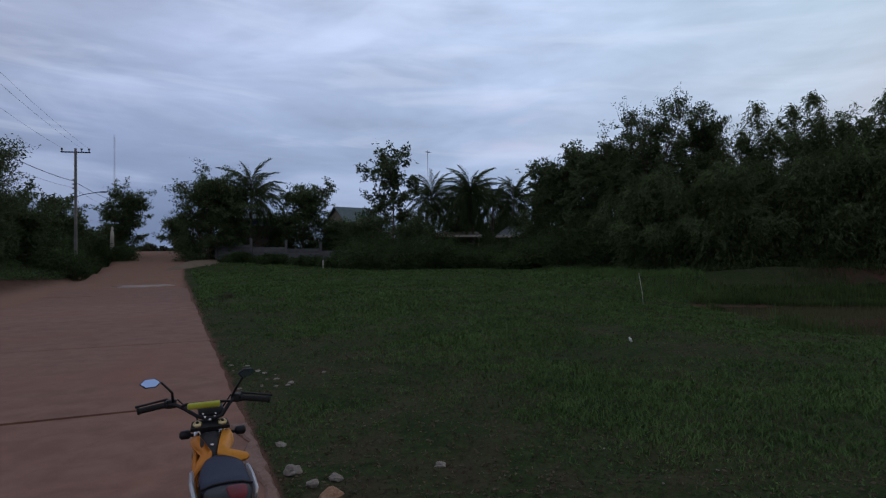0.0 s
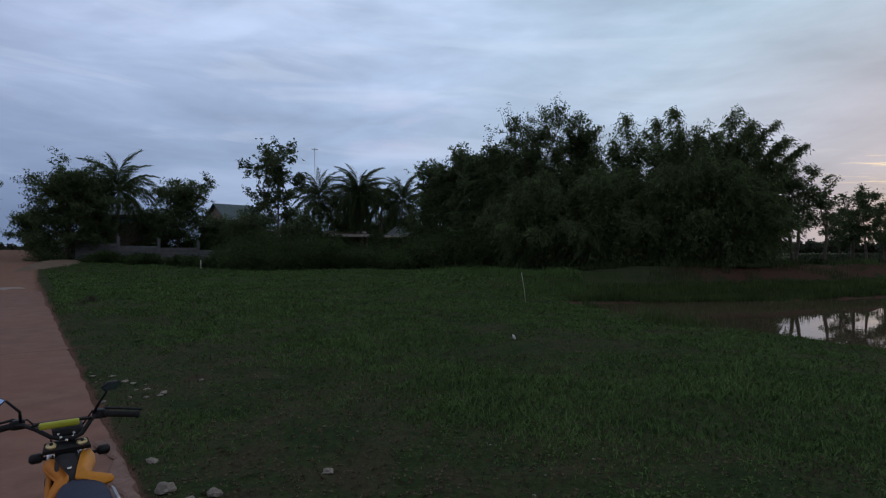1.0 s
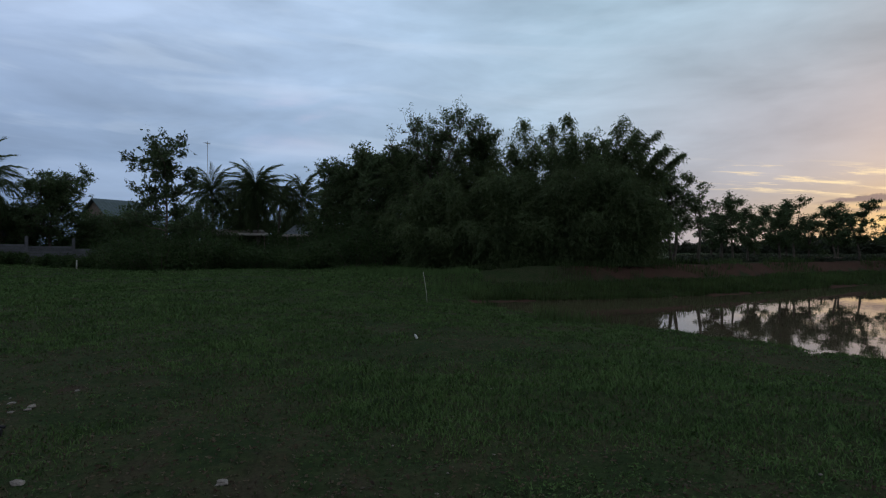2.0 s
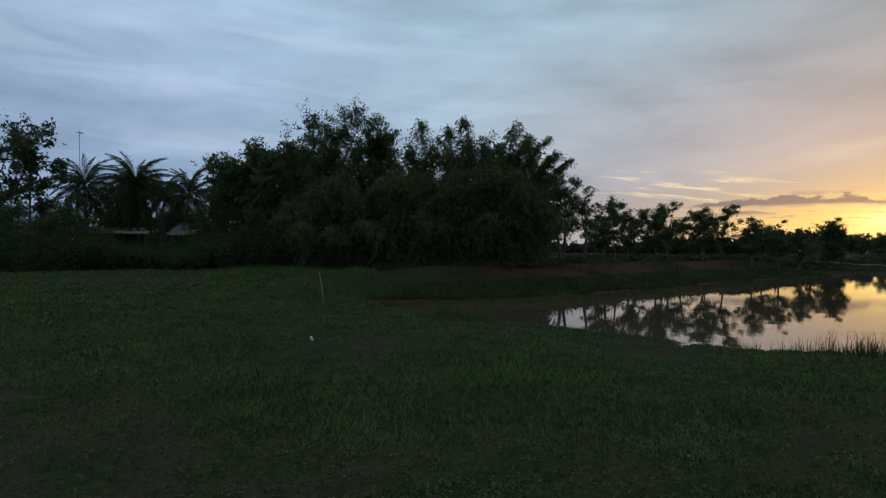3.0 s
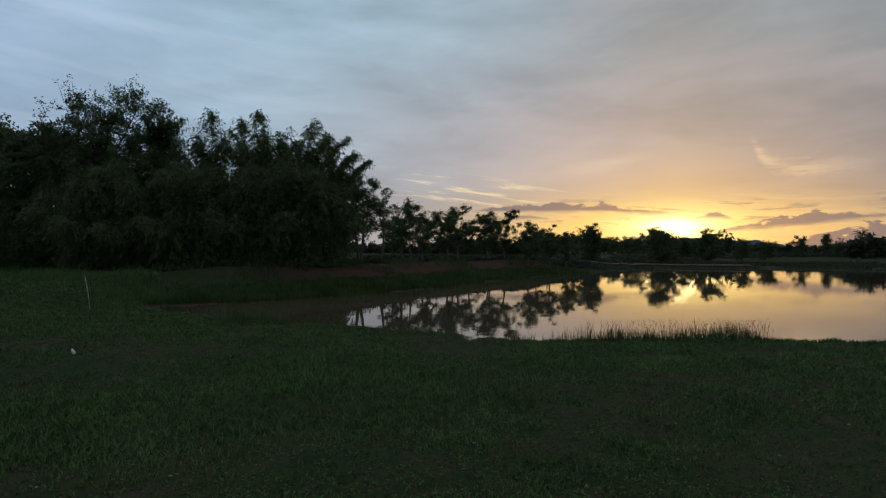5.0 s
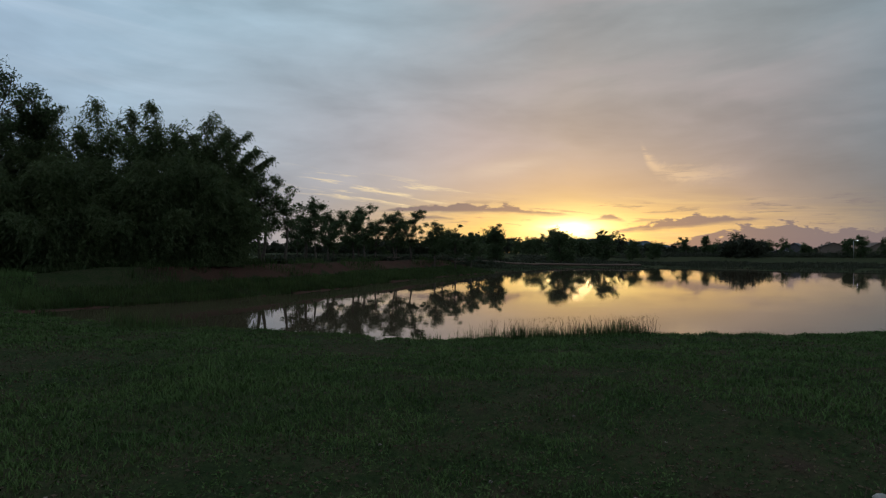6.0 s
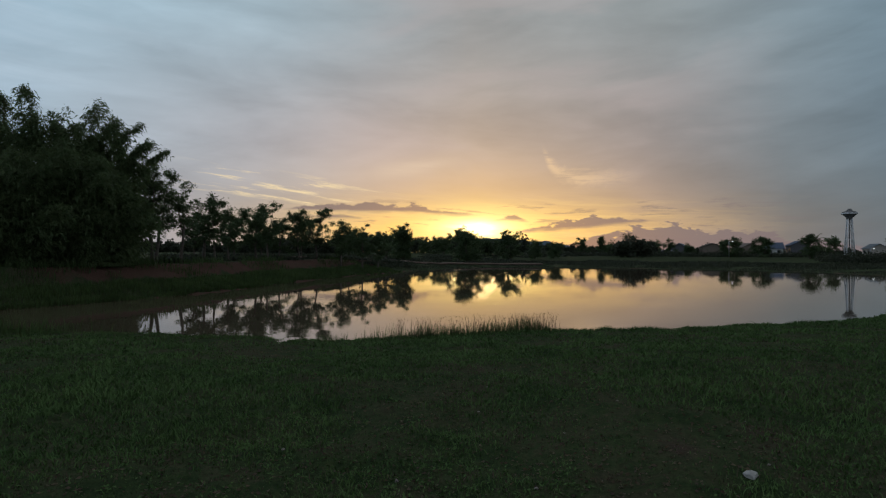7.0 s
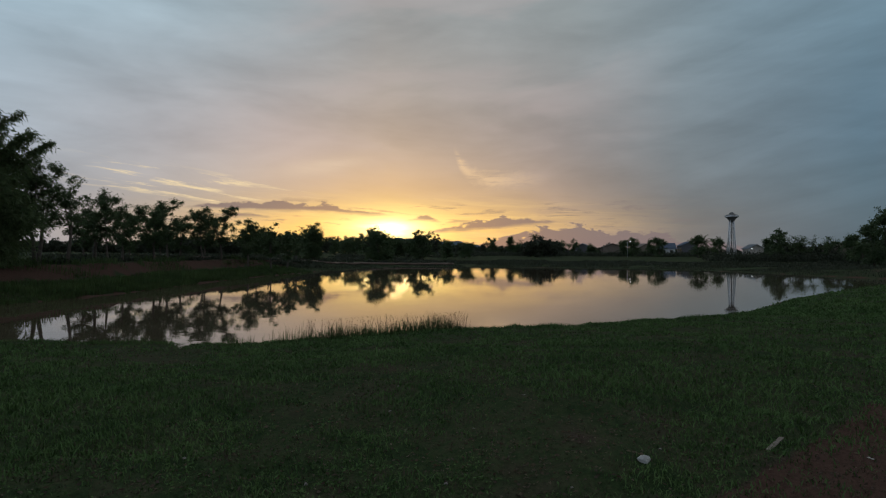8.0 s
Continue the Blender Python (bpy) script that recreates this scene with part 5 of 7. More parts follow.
def build_grass():
    rng = np.random.default_rng(21)
    n = 460000
    r = 0.9 + 29.7 * rng.uniform(0, 1, n) ** 1.12
    az = np.radians(rng.uniform(-32, 130, n))
    x, y = r * np.sin(az), r * np.cos(az)
    off = x * ROAD_SIDE.x + y * ROAD_SIDE.y
    z, soil = land(x, y)
    lush = lushness(x, y)
    keep = (off > 0.78) & ~in_pond(x, y) & (rng.uniform(0, 1, n) < np.clip((lush - 0.22) * 2.6, 0.26, 1) * (1 - 0.55 * np.clip(soil, 0, 1)))
    x, y, lush, r = x[keep], y[keep], lush[keep], r[keep]
    n = len(x)
    h = (0.014 + 0.062 * np.clip(lush - 0.28, 0, 1)) * rng.uniform(0.5, 1.5, n) * (1 + 0.02 * r)
    tall = rng.uniform(0, 1, n) < 0.012
    h = np.where(tall, h * 2.2, h)
    w = 0.0060 + 0.0012 * r
    dry = rng.uniform(0, 1, n) < 0.03 + 0.62 * step(lush, 0.66, 0.34)
    blades("lawn_grass", x[~dry], y[~dry], h[~dry], w[~dry], M_BLADE, rng, "short uneven green lawn grass with bare patches", 1.7)
    blades("dry_grass", x[dry], y[dry], h[dry] * 0.8, w[dry] * 0.8, M_STRAW, rng, "dry straw blades scattered through the lawn", 2.2)
    # fallen leaves, straw and crumbs of soil
    m = 42000
    r2, a2 = 3.8 + 20 * rng.uniform(0, 1, m) ** 1.1, np.radians(rng.uniform(-32, 122, m))
    fx, fy = r2 * np.sin(a2), r2 * np.cos(a2)
    thin = lushness(fx, fy)
    ok = (rng.uniform(0, 1, m) < np.clip(1.25 - 1.6 * thin, 0.05, 1)) & (fx * ROAD_SIDE.x + fy * ROAD_SIDE.y > 0.8) & ~in_pond(fx, fy)
    fx, fy, r2 = fx[ok], fy[ok], r2[ok]
    c = np.stack([fx, fy, land(fx, fy)[0] + 0.012], 1)
    d = rng.normal(size=c.shape) * np.array([1, 1, 0.25])
    me = leaf_mesh("fallen_leaves", c, d, 0.045, 0.022, rng, simple=False)
    tagged(mesh_ob("fallen_leaves", me, M_DEADLEAF, smooth=False), "dry fallen leaves and straw bits on the lawn", "leaf litter", kind="stuff")
    # far lawn, coarser
    n = 50000
    r, az = 28 + 28 * rng.uniform(0, 1, n), np.radians(rng.uniform(-24, 24, n))
    x, y = r * np.sin(az), r * np.cos(az)
    off = x * ROAD_SIDE.x + y * ROAD_SIDE.y
    z, soil = land(x, y)
    keep = (off > 1.2) & ~in_pond(x, y) & (soil < 0.4)
    x, y, r = x[keep], y[keep], r[keep]
    lush = value_noise(x * 0.3, y * 0.3, 14)
    blades("far_lawn_grass", x, y, (0.04 + 0.06 * lush) * rng.uniform(0.6, 1.4, len(x)), 0.075 + 0 * x, M_BLADE, rng, "lawn grass towards the shrubs, slightly taller", 1.5)
    n = 40000
    r, az = 26 + 52 * rng.uniform(0, 1, n) ** 1.2, np.radians(rng.uniform(92, 122, n))
    x, y = r * np.sin(az), r * np.cos(az)
    keep = ~in_pond(x, y) & (line_distance(x, y, NEAR_SHORE) < line_distance(x, y, FAR_SHORE[1:-1]))
    x, y = x[keep], y[keep]
    blades("bank_lawn_grass", x, y, (0.05 + 0.07 * value_noise(x * 0.3, y * 0.3, 15)) * rng.uniform(0.6, 1.4, len(x)), 0.07 + 0 * x, M_BLADE, rng, "lawn grass along the near bank of the pond", 1.3)


def along_line(pts, n, rng, inner, outer):
    """Random places beside a line, from inner to outer metres off it (on land)."""
    seg = np.array(pts, float)
    ln = np.hypot(*(seg[1:] - seg[:-1]).T)
    k = rng.choice(len(ln), n, p=ln / ln.sum())
    t = rng.uniform(0, 1, n)
    p = seg[k] + (seg[k + 1] - seg[k]) * t[:, None]
    d = (seg[k + 1] - seg[k]) / ln[k][:, None]
    s = np.stack([d[:, 1], -d[:, 0]], 1)
    off = rng.uniform(inner, outer, n)
    a, b = p + s * off[:, None], p - s * off[:, None]
    wet = in_pond(a[:, 0], a[:, 1])
    return np.where(wet[:, None], b, a).T


def build_reeds():
    rng = np.random.default_rng(33)
    # a stand of seeding grass on the near shore
    x, y = along_line([(13.9, 9.6), (14.7, 8.6), (16.2, 7.0), (17.7, 5.2), (18.9, 3.7)], 3700, rng, -0.1, 0.7)
    lush = value_noise(x * 1.3, y * 1.3, 40)
    keep = (lush > 0.30) & (rng.uniform(0, 1, len(x)) < step(y, 8.7, 7.0) * step(y, 3.6, 4.4) + np.where((y > 8.9) & (y < 9.6), 0.5, 0.0))
    x, y, lush = x[keep], y[keep], lush[keep]
    h = (0.07 + 0.46 * lush) * rng.uniform(0.2, 1.25, len(x))
    blades("shore_reeds", x, y, h, 0.012 + 0 * x, M_REED, rng, "tall seeding grass on the near pond edge", 0.35)
    x, y = along_line([(15.3, 8.0), (16.2, 7.0), (17.7, 5.2), (18.7, 4.0)], 300, rng, -0.05, 0.5)
    blades("seed_stems", x, y, rng.uniform(0.22, 0.72, len(x)), 0.012 + 0 * x, M_DRYBLADE, rng, "thin seeding grass stems above the pond edge", 0.5)
    k = rng.integers(0, len(x), 1100)
    hx, hy = x[k] + rng.normal(size=1100) * 0.035, y[k] + rng.normal(size=1100) * 0.035
    tops = np.stack([hx, hy, land(hx, hy)[0] + rng.uniform(0.20, 0.60, 1100)], 1)
    me = leaf_mesh("seed_heads", tops, rng.normal(size=tops.shape) * 0.5 + np.array([0, 0, 0.7]), 0.055, 0.016, rng)
    tagged(mesh_ob("seed_heads", me, M_DRYBLADE, smooth=False), "ragged seed heads of the grass on the pond edge", "grass", kind="stuff")
    x, y = along_line(NEAR_SHORE[:13], 15000, rng, -0.05, 0.9)
    h = (0.04 + 0.10 * value_noise(x * 0.8, y * 0.8, 41) ** 2) * rng.uniform(0.6, 1.4, len(x)) * np.where(y > 16, 0.45, 1.0)
    blades("shore_grass", x, y, h, 0.014 + 0 * x, M_BLADE, rng, "ragged grass fringe along the near pond edge", 0.5)
    # the far foot of the bank
    x, y = along_line(FAR_SHORE[1:9], 30000, rng, -0.5, 3.4)
    lush = value_noise(x * 0.35, y * 0.35, 42)
    h = (0.12 + 0.34 * lush) * rng.uniform(0.5, 1.2, len(x))
    blades("bank_grass", x, y, h, 0.042 + 0 * x, M_REED, rng, "thick green grass at the foot of the far bank", 0.4)
    x, y = along_line(FAR_SHORE[8:], 20000, rng, 0.0, 12.0)
    h = (0.06 + 0.3 * value_noise(x * 0.2, y * 0.2, 43)) * rng.uniform(0.5, 1.2, len(x))
    blades("east_bank_grass", x, y, h, 0.06 + 0 * x, M_FARLEAF, rng, "rough dull grass on the distant pond bank", 0.5)
    x, y = along_line(FAR_SHORE[8:], 14000, rng, 10.0, 48.0)
    h = (0.15 + 0.5 * value_noise(x * 0.08, y * 0.08, 47)) * rng.uniform(0.6, 1.3, len(x))
    blades("field_grass", x, y, h, 0.20 + 0 * x, M_FARLEAF, rng, "tall dull grass on the field beyond the pond", 0.4)
    # weeds on the worn bank and between pond tip and lawn
    x, y = along_line(FAR_SHORE[1:9], 17000, rng, 3.8, 11.0)
    keep = value_noise(x * 0.5, y * 0.5, 45) > 0.5
    x, y = x[keep], y[keep]
    blades("bank_top_weeds", x, y, rng.uniform(0.15, 0.6, len(x)), 0.035 + 0 * x, M_REED, rng, "weeds on top of the worn earth bank", 0.5)
    n = 16000
    x, y = rng.uniform(4.5, 14, n), rng.uniform(24.5, 42, n)
    edge = step(x - (12.5 - 0.25 * (y - 24)), -2.5, 1.5)
    keep = (rng.uniform(0, 1, n) < edge) & ~in_pond(x, y)
    x, y = x[keep], y[keep]
    h = (0.08 + 0.40 * value_noise(x * 0.5, y * 0.5, 46)) * rng.uniform(0.5, 1.2, len(x))
    blades("tip_weeds", x, y, h, 0.022 + 0 * x, M_BLADE, rng, "tall weeds round the narrow end of the pond", 0.4)


def roadside_weeds():
    """Rank weeds on the earth bank along the far side of the road."""
    rng = np.random.default_rng(51)
    cs, ds = [], []
    for k in range(760):
        along = rng.uniform(14, 70)
        edge = -8.5 + 1.5 * step(along, 34, 47)
        off = edge - 7.5 * rng.uniform(0, 1) ** 1.6
        x = along * ROAD_DIR.x + off * ROAD_SIDE.x
        y = along * ROAD_DIR.y + off * ROAD_SIDE.y
        z, h = ground_z(x, y), rng.uniform(0.15, 0.55) * (1 + 0.25 * (edge - off))
        v = rng.normal(size=(70, 3)) * np.array([0.32, 0.32, 0.30 * h])
        c = v + np.array([x, y, z + 0.5 * h])
        c[:, 2] = np.maximum(c[:, 2], z + 0.03)
        cs.append(c)
        ds.append(v + rng.normal(size=v.shape) * 0.3)
    me = leaf_mesh("roadside_weeds", np.concatenate(cs), np.concatenate(ds), 0.17, 0.06, rng, droop=0.2)
    tagged(mesh_ob("roadside_weeds", me, M_SHRUB, smooth=False), "rank dark weeds on the earth bank along the road", "weeds", kind="stuff")


def lawn_weeds():
    """Small broad-leaved weeds in tufts through the lawn."""
    rng = np.random.default_rng(52)
    n = 2600
    r, az = 3.6 + 20 * rng.uniform(0, 1, n) ** 1.3, np.radians(rng.uniform(-25, 122, n))
    x, y = r * np.sin(az), r * np.cos(az)
    patch = value_noise(x * 0.7, y * 0.7, 13)
    ok = (x * ROAD_SIDE.x + y * ROAD_SIDE.y > 1.0) & ~in_pond(x, y) & (patch > 0.42) & (land(x, y)[1] < 0.45)
    x, y, r = x[ok], y[ok], r[ok]
    z = land(x, y)[0]
    size = rng.uniform(0.03, 0.09, len(x)) * (1 + 0.03 * r)
    v = rng.normal(size=(len(x), 14, 3)) * np.array([1, 1, 0.35])
    c = np.stack([x, y, z], 1)[:, None, :] + v * size[:, None, None] + np.array([0, 0, 0.022])
    c[..., 2] = np.maximum(c[..., 2], z[:, None] + 0.008)
    d = v + rng.normal(size=v.shape) * 0.4 + np.array([0, 0, 0.3])
    me = leaf_mesh("lawn_weeds", c.reshape(-1, 3), d.reshape(-1, 3), 0.038, 0.016, rng, droop=0.1, simple=False)
    tagged(mesh_ob("lawn_weeds", me, M_BLADE, smooth=False), "small broad-leaved weeds in tufts through the lawn", "weeds", kind="stuff")


build_grass()
build_reeds()
roadside_weeds()
lawn_weeds()


# ---------------------------------------------------------------- village
def gable_house(az, dist, turn, w, d, eave, ridge, wall_m, roof_m, label, group="houses", overhang=0.5):
    x, y = polar(az, dist)
    ob = thing("house", x, y, ground_z(x, y) - 0.1, turn, label, "house", group)
    bm = bmesh.new()
    t = 0.15
    for lo, hi in (((-w / 2, -d / 2, 0), (w / 2, -d / 2 + t, eave)), ((-w / 2, d / 2 - t, 0), (w / 2, d / 2, eave)),
                   ((-w / 2, -d / 2 + t, 0), (-w / 2 + t, d / 2 - t, eave)), ((w / 2 - t, -d / 2 + t, 0), (w / 2, d / 2 - t, eave))):
        box(bm, lo, hi)
    for sx in (-w / 2, w / 2 - t):
        vs = [bm.verts.new(p) for p in ((sx, -d / 2, eave), (sx, d / 2, eave), (sx, 0, ridge - 0.05), (sx + t, -d / 2, eave), (sx + t, d / 2, eave), (sx + t, 0, ridge - 0.05))]
        for f in ((0, 1, 2), (5, 4, 3), (0, 3, 4, 1), (1, 4, 5, 2), (2, 5, 3, 0)):
            bm.faces.new([vs[i] for i in f])
    part("wall", bm, wall_m, ob, smooth=False)
    for side in (-1, 1):
        bm = bmesh.new()
        slope = (ridge - eave) / (d / 2)
        n = max(8, int((w + 2 * overhang) / 0.4))
        rows = []
        for k in range(n * 2 + 1):
            xx = -w / 2 - overhang + (w + 2 * overhang) * k / (2 * n)
            bump = 0.03 if k % 2 else 0.0
            yo = side * (d / 2 + overhang)
            zo = eave - overhang * slope
            rows.append([bm.verts.new(p) for p in ((xx, 0, ridge + bump), (xx, yo, zo + bump), (xx, yo, zo - 0.05), (xx, 0, ridge - 0.05))])
        for a, b in zip(rows, rows[1:]):
            for i in range(4):
                bm.faces.new((a[i], b[i], b[(i + 1) % 4], a[(i + 1) % 4]))
        bm.faces.new(rows[0][::-1])
        bm.faces.new(rows[-1])
        bmesh.ops.recalc_face_normals(bm, faces=bm.faces)
        part("roof", bm, roof_m, ob, smooth=False)
    for k in range(max(2, int(w / 2.6))):
        xx = -w / 2 + (k + 0.5) * w / max(2, int(w / 2.6))
        for side in (-1, 1):
            win = new("window")
            win.parent = ob
            win.matrix_basis = pose(xx, side * (d / 2 + 0.01), eave * 0.55)
            bm = bmesh.new()
            for lo, hi in (((-0.55, -0.03, -0.55), (-0.48, 0.03, 0.55)), ((0.48, -0.03, -0.55), (0.55, 0.03, 0.55)), ((-0.48, -0.03, 0.48), (0.48, 0.03, 0.55)), ((-0.48, -0.03, -0.55), (0.48, 0.03, -0.48)), ((-0.03, -0.03, -0.48), (0.03, 0.03, 0.48))):
                box(bm, lo, hi)
            part("frame", bm, M_WOOD, win, smooth=False)
            bm = bmesh.new()
            box(bm, (-0.48, -0.012, -0.48), (0.48, 0.012, 0.48))
            part("pane", bm, M_DARKGLASS, win, smooth=False)
    return ob


def open_shed(az, dist, turn, w, d, low, high, roof_m, label):
    x, y = polar(az, dist)
    ob = thing("shed", x, y, ground_z(x, y) - 0.05, turn, label, "shed")
    for px, py in ((-w / 2, -d / 2), (w / 2, -d / 2), (-w / 2, d / 2), (w / 2, d / 2)):
        bm = bmesh.new()
        box(bm, (px - 0.06, py - 0.06, 0), (px + 0.06, py + 0.06, low if py < 0 else high), 0.008)
        part("post", bm, M_WOOD, ob, smooth=False)
    bm = bmesh.new()
    n = int(w / 0.25)
    rows = []
    for k in range(n + 1):
        xx = -w / 2 - 0.3 + (w + 0.6) * k / n
        b = 0.03 if k % 2 else 0
        rows.append([bm.verts.new(p) for p in ((xx, -d / 2 - 0.4, low + b), (xx, d / 2 + 0.4, high + b), (xx, d / 2 + 0.4, high - 0.05), (xx, -d / 2 - 0.4, low - 0.05))])
    for a, b in zip(rows, rows[1:]):
        for i in range(4):
            bm.faces.new((a[i], b[i], b[(i + 1) % 4], a[(i + 1) % 4]))
    bm.faces.new(rows[0][::-1])
    bm.faces.new(rows[-1])
    bmesh.ops.recalc_face_normals(bm, faces=bm.faces)
    part("roof", bm, roof_m, ob, smooth=False)
    bm = bmesh.new()
    box(bm, (-w / 2, d / 2 - 0.08, 0), (w / 2, d / 2 - 0.02, high - 0.2))
    part("back_wall", bm, M_WOOD, ob, smooth=False)
    bm = bmesh.new()
    box(bm, (-w / 2 - 0.3, -d / 2 - 0.46, low - 0.16), (w / 2 + 0.3, -d / 2 - 0.41, low + 0.05))
    part("fascia", bm, M_PLASTER, ob, smooth=False)
    return ob


def village_wall():
    """The low block wall with taller posts at the end of the lawn."""
    ob = thing("boundary_wall", 0, 0, 0, 0, "grey block boundary wall with taller concrete posts", "wall", kind="structure")
    ends = [polar(-21.0, 59.5), polar(-8.5, 57)]
    (ax, ay), (bx, by) = ends
    n = 4
    turn = math.degrees(math.atan2(by - ay, bx - ax))
    for k in range(n + 1):
        x, y = ax + (bx - ax) * k / n, ay + (by - ay) * k / n
        z = ground_z(x, y)
        bm = bmesh.new()
        box(bm, (-0.11, -0.11, -0.2), (0.11, 0.11, 2.15), 0.015)
        p = part("post", bm, M_BLOCK, ob, smooth=False)
        p.matrix_basis = pose(x, y, z, 0, 0, turn)
        if k < n:
            length = math.hypot(bx - ax, by - ay) / n
            mx, my = x + (bx - ax) / n / 2, y + (by - ay) / n / 2
            for c in range(8):
                bm = bmesh.new()
                box(bm, (-length / 2 + 0.12, -0.07, 0.2 * c - 0.15), (length / 2 - 0.12, 0.07, 0.2 * c + 0.185 - 0.15), 0.008)
                course = part("course", bm, M_BLOCK, ob, smooth=False)
                course.matrix_basis = pose(mx, my, ground_z(mx, my), 0, 0, turn)


M_DARKSTEEL = surface("weathered_steel", (0.045, 0.047, 0.05), (0.09, 0.092, 0.095), scale=5.0, rough=0.6, bump=0.1, metal=0.3)


def utility_pole(x, y, height, label):
    ob = thing("utility_pole", x, y, ground_z(x, y) - 0.1, math.degrees(math.atan2(ROAD_SIDE.y, ROAD_SIDE.x)) - 12, label, "utility pole", "utility poles")
    bm = bmesh.new()
    box(bm, (-0.105, -0.105, 0), (0.105, 0.105, height), 0.02)
    for v in bm.verts:
        k = 1 - 0.35 * v.co.z / height
        v.co.x, v.co.y = v.co.x * k, v.co.y * k
    part("pole", bm, M_POLE, ob, smooth=False)
    bm = bmesh.new()
    box(bm, (-0.98, -0.045, height - 0.33), (0.98, 0.045, height - 0.24), 0.01)
    part("crossarm", bm, M_DARKSTEEL, ob, smooth=False)
    # street lamp on a bent arm over the road
    bm = bmesh.new()
    tube(bm, [(0.08, 0, height - 3.55), (0.5, -0.05, height - 3.40), (1.5, -0.15, height - 3.22), (1.75, -0.18, height - 3.20)], 0.028, 8)
    arm = part("lamp_arm", bm, M_DARKSTEEL, ob)
    bm = bmesh.new()
    tube(bm, [(1.65, -0.17, height - 3.21), (1.75, -0.18, height - 3.20), (2.05, -0.21, height - 3.20), (2.15, -0.22, height - 3.21)], [0.03, 0.055, 0.065, 0.02], 10)
    part("lamp_head", bm, M_DARKSTEEL, arm)
    for px in (-0.9, 0.40, 0.9):
        bm = bmesh.new()
        tube(bm, [(px, 0, height - 0.24), (px, 0, height - 0.16), (px, 0, height - 0.10), (px, 0, height - 0.05), (px, 0, height)], [0.03, 0.03, 0.085, 0.06, 0.075], 10)
        part("insulator", bm, M_DARKSTEEL, ob)
    for zz in (height - 2.4, height - 2.7, height - 3.0):
        bm = bmesh.new()
        box(bm, (-0.18, -0.12, zz), (-0.06, 0.12, zz + 0.12), 0.01)
        part("bracket", bm, M_STEEL, ob, smooth=False)
    return ob


def cable(a, b, sag, thick=0.006, label="thin black overhead cable"):
    pts = [Vector(a).lerp(Vector(b), s) - Vector((0, 0, sag * 4 * s * (1 - s))) for s in np.linspace(0, 1, 24)]
    bm = bmesh.new()
    tube(bm, pts, thick, 5, caps=False)
    tagged(part("overhead_cable", bm, M_CABLE), label, "cable", "overhead cables")


def power_line():
    h = 9.7
    p1 = polar(-31.9, 51)
    p2 = (-10.6, 4.6)
    a = utility_pole(*p1, h, "tall concrete utility pole with a steel crossarm")
    m = pose(p2[0], p2[1], ground_z(*p2) - 0.1, 0, 0, math.degrees(math.atan2(ROAD_SIDE.y, ROAD_SIDE.x)) - 12)
    copy_thing(a, m)
    ma = a.matrix_basis
    for px in (-0.9, 0.40, 0.9):
        cable(ma @ Vector((px, 0, h)), m @ Vector((px, 0, h)), 0.5)
    for zz, thick in ((h - 2.4, 0.02), (h - 2.9, 0.008)):
        cable(ma @ Vector((-0.15, 0, zz)), m @ Vector((-0.15, 0, zz)), 0.7, thick)
    tx, ty = polar(-26.2, 90)
    cable(ma @ Vector((0, 0, h - 2.5)), (tx, ty, ground_z(tx, ty) + 6.4), 0.8, 0.02)
    cable(ma @ Vector((0, 0, h - 3.0)), (tx, ty, ground_z(tx, ty) + 5.2), 0.9, 0.01)


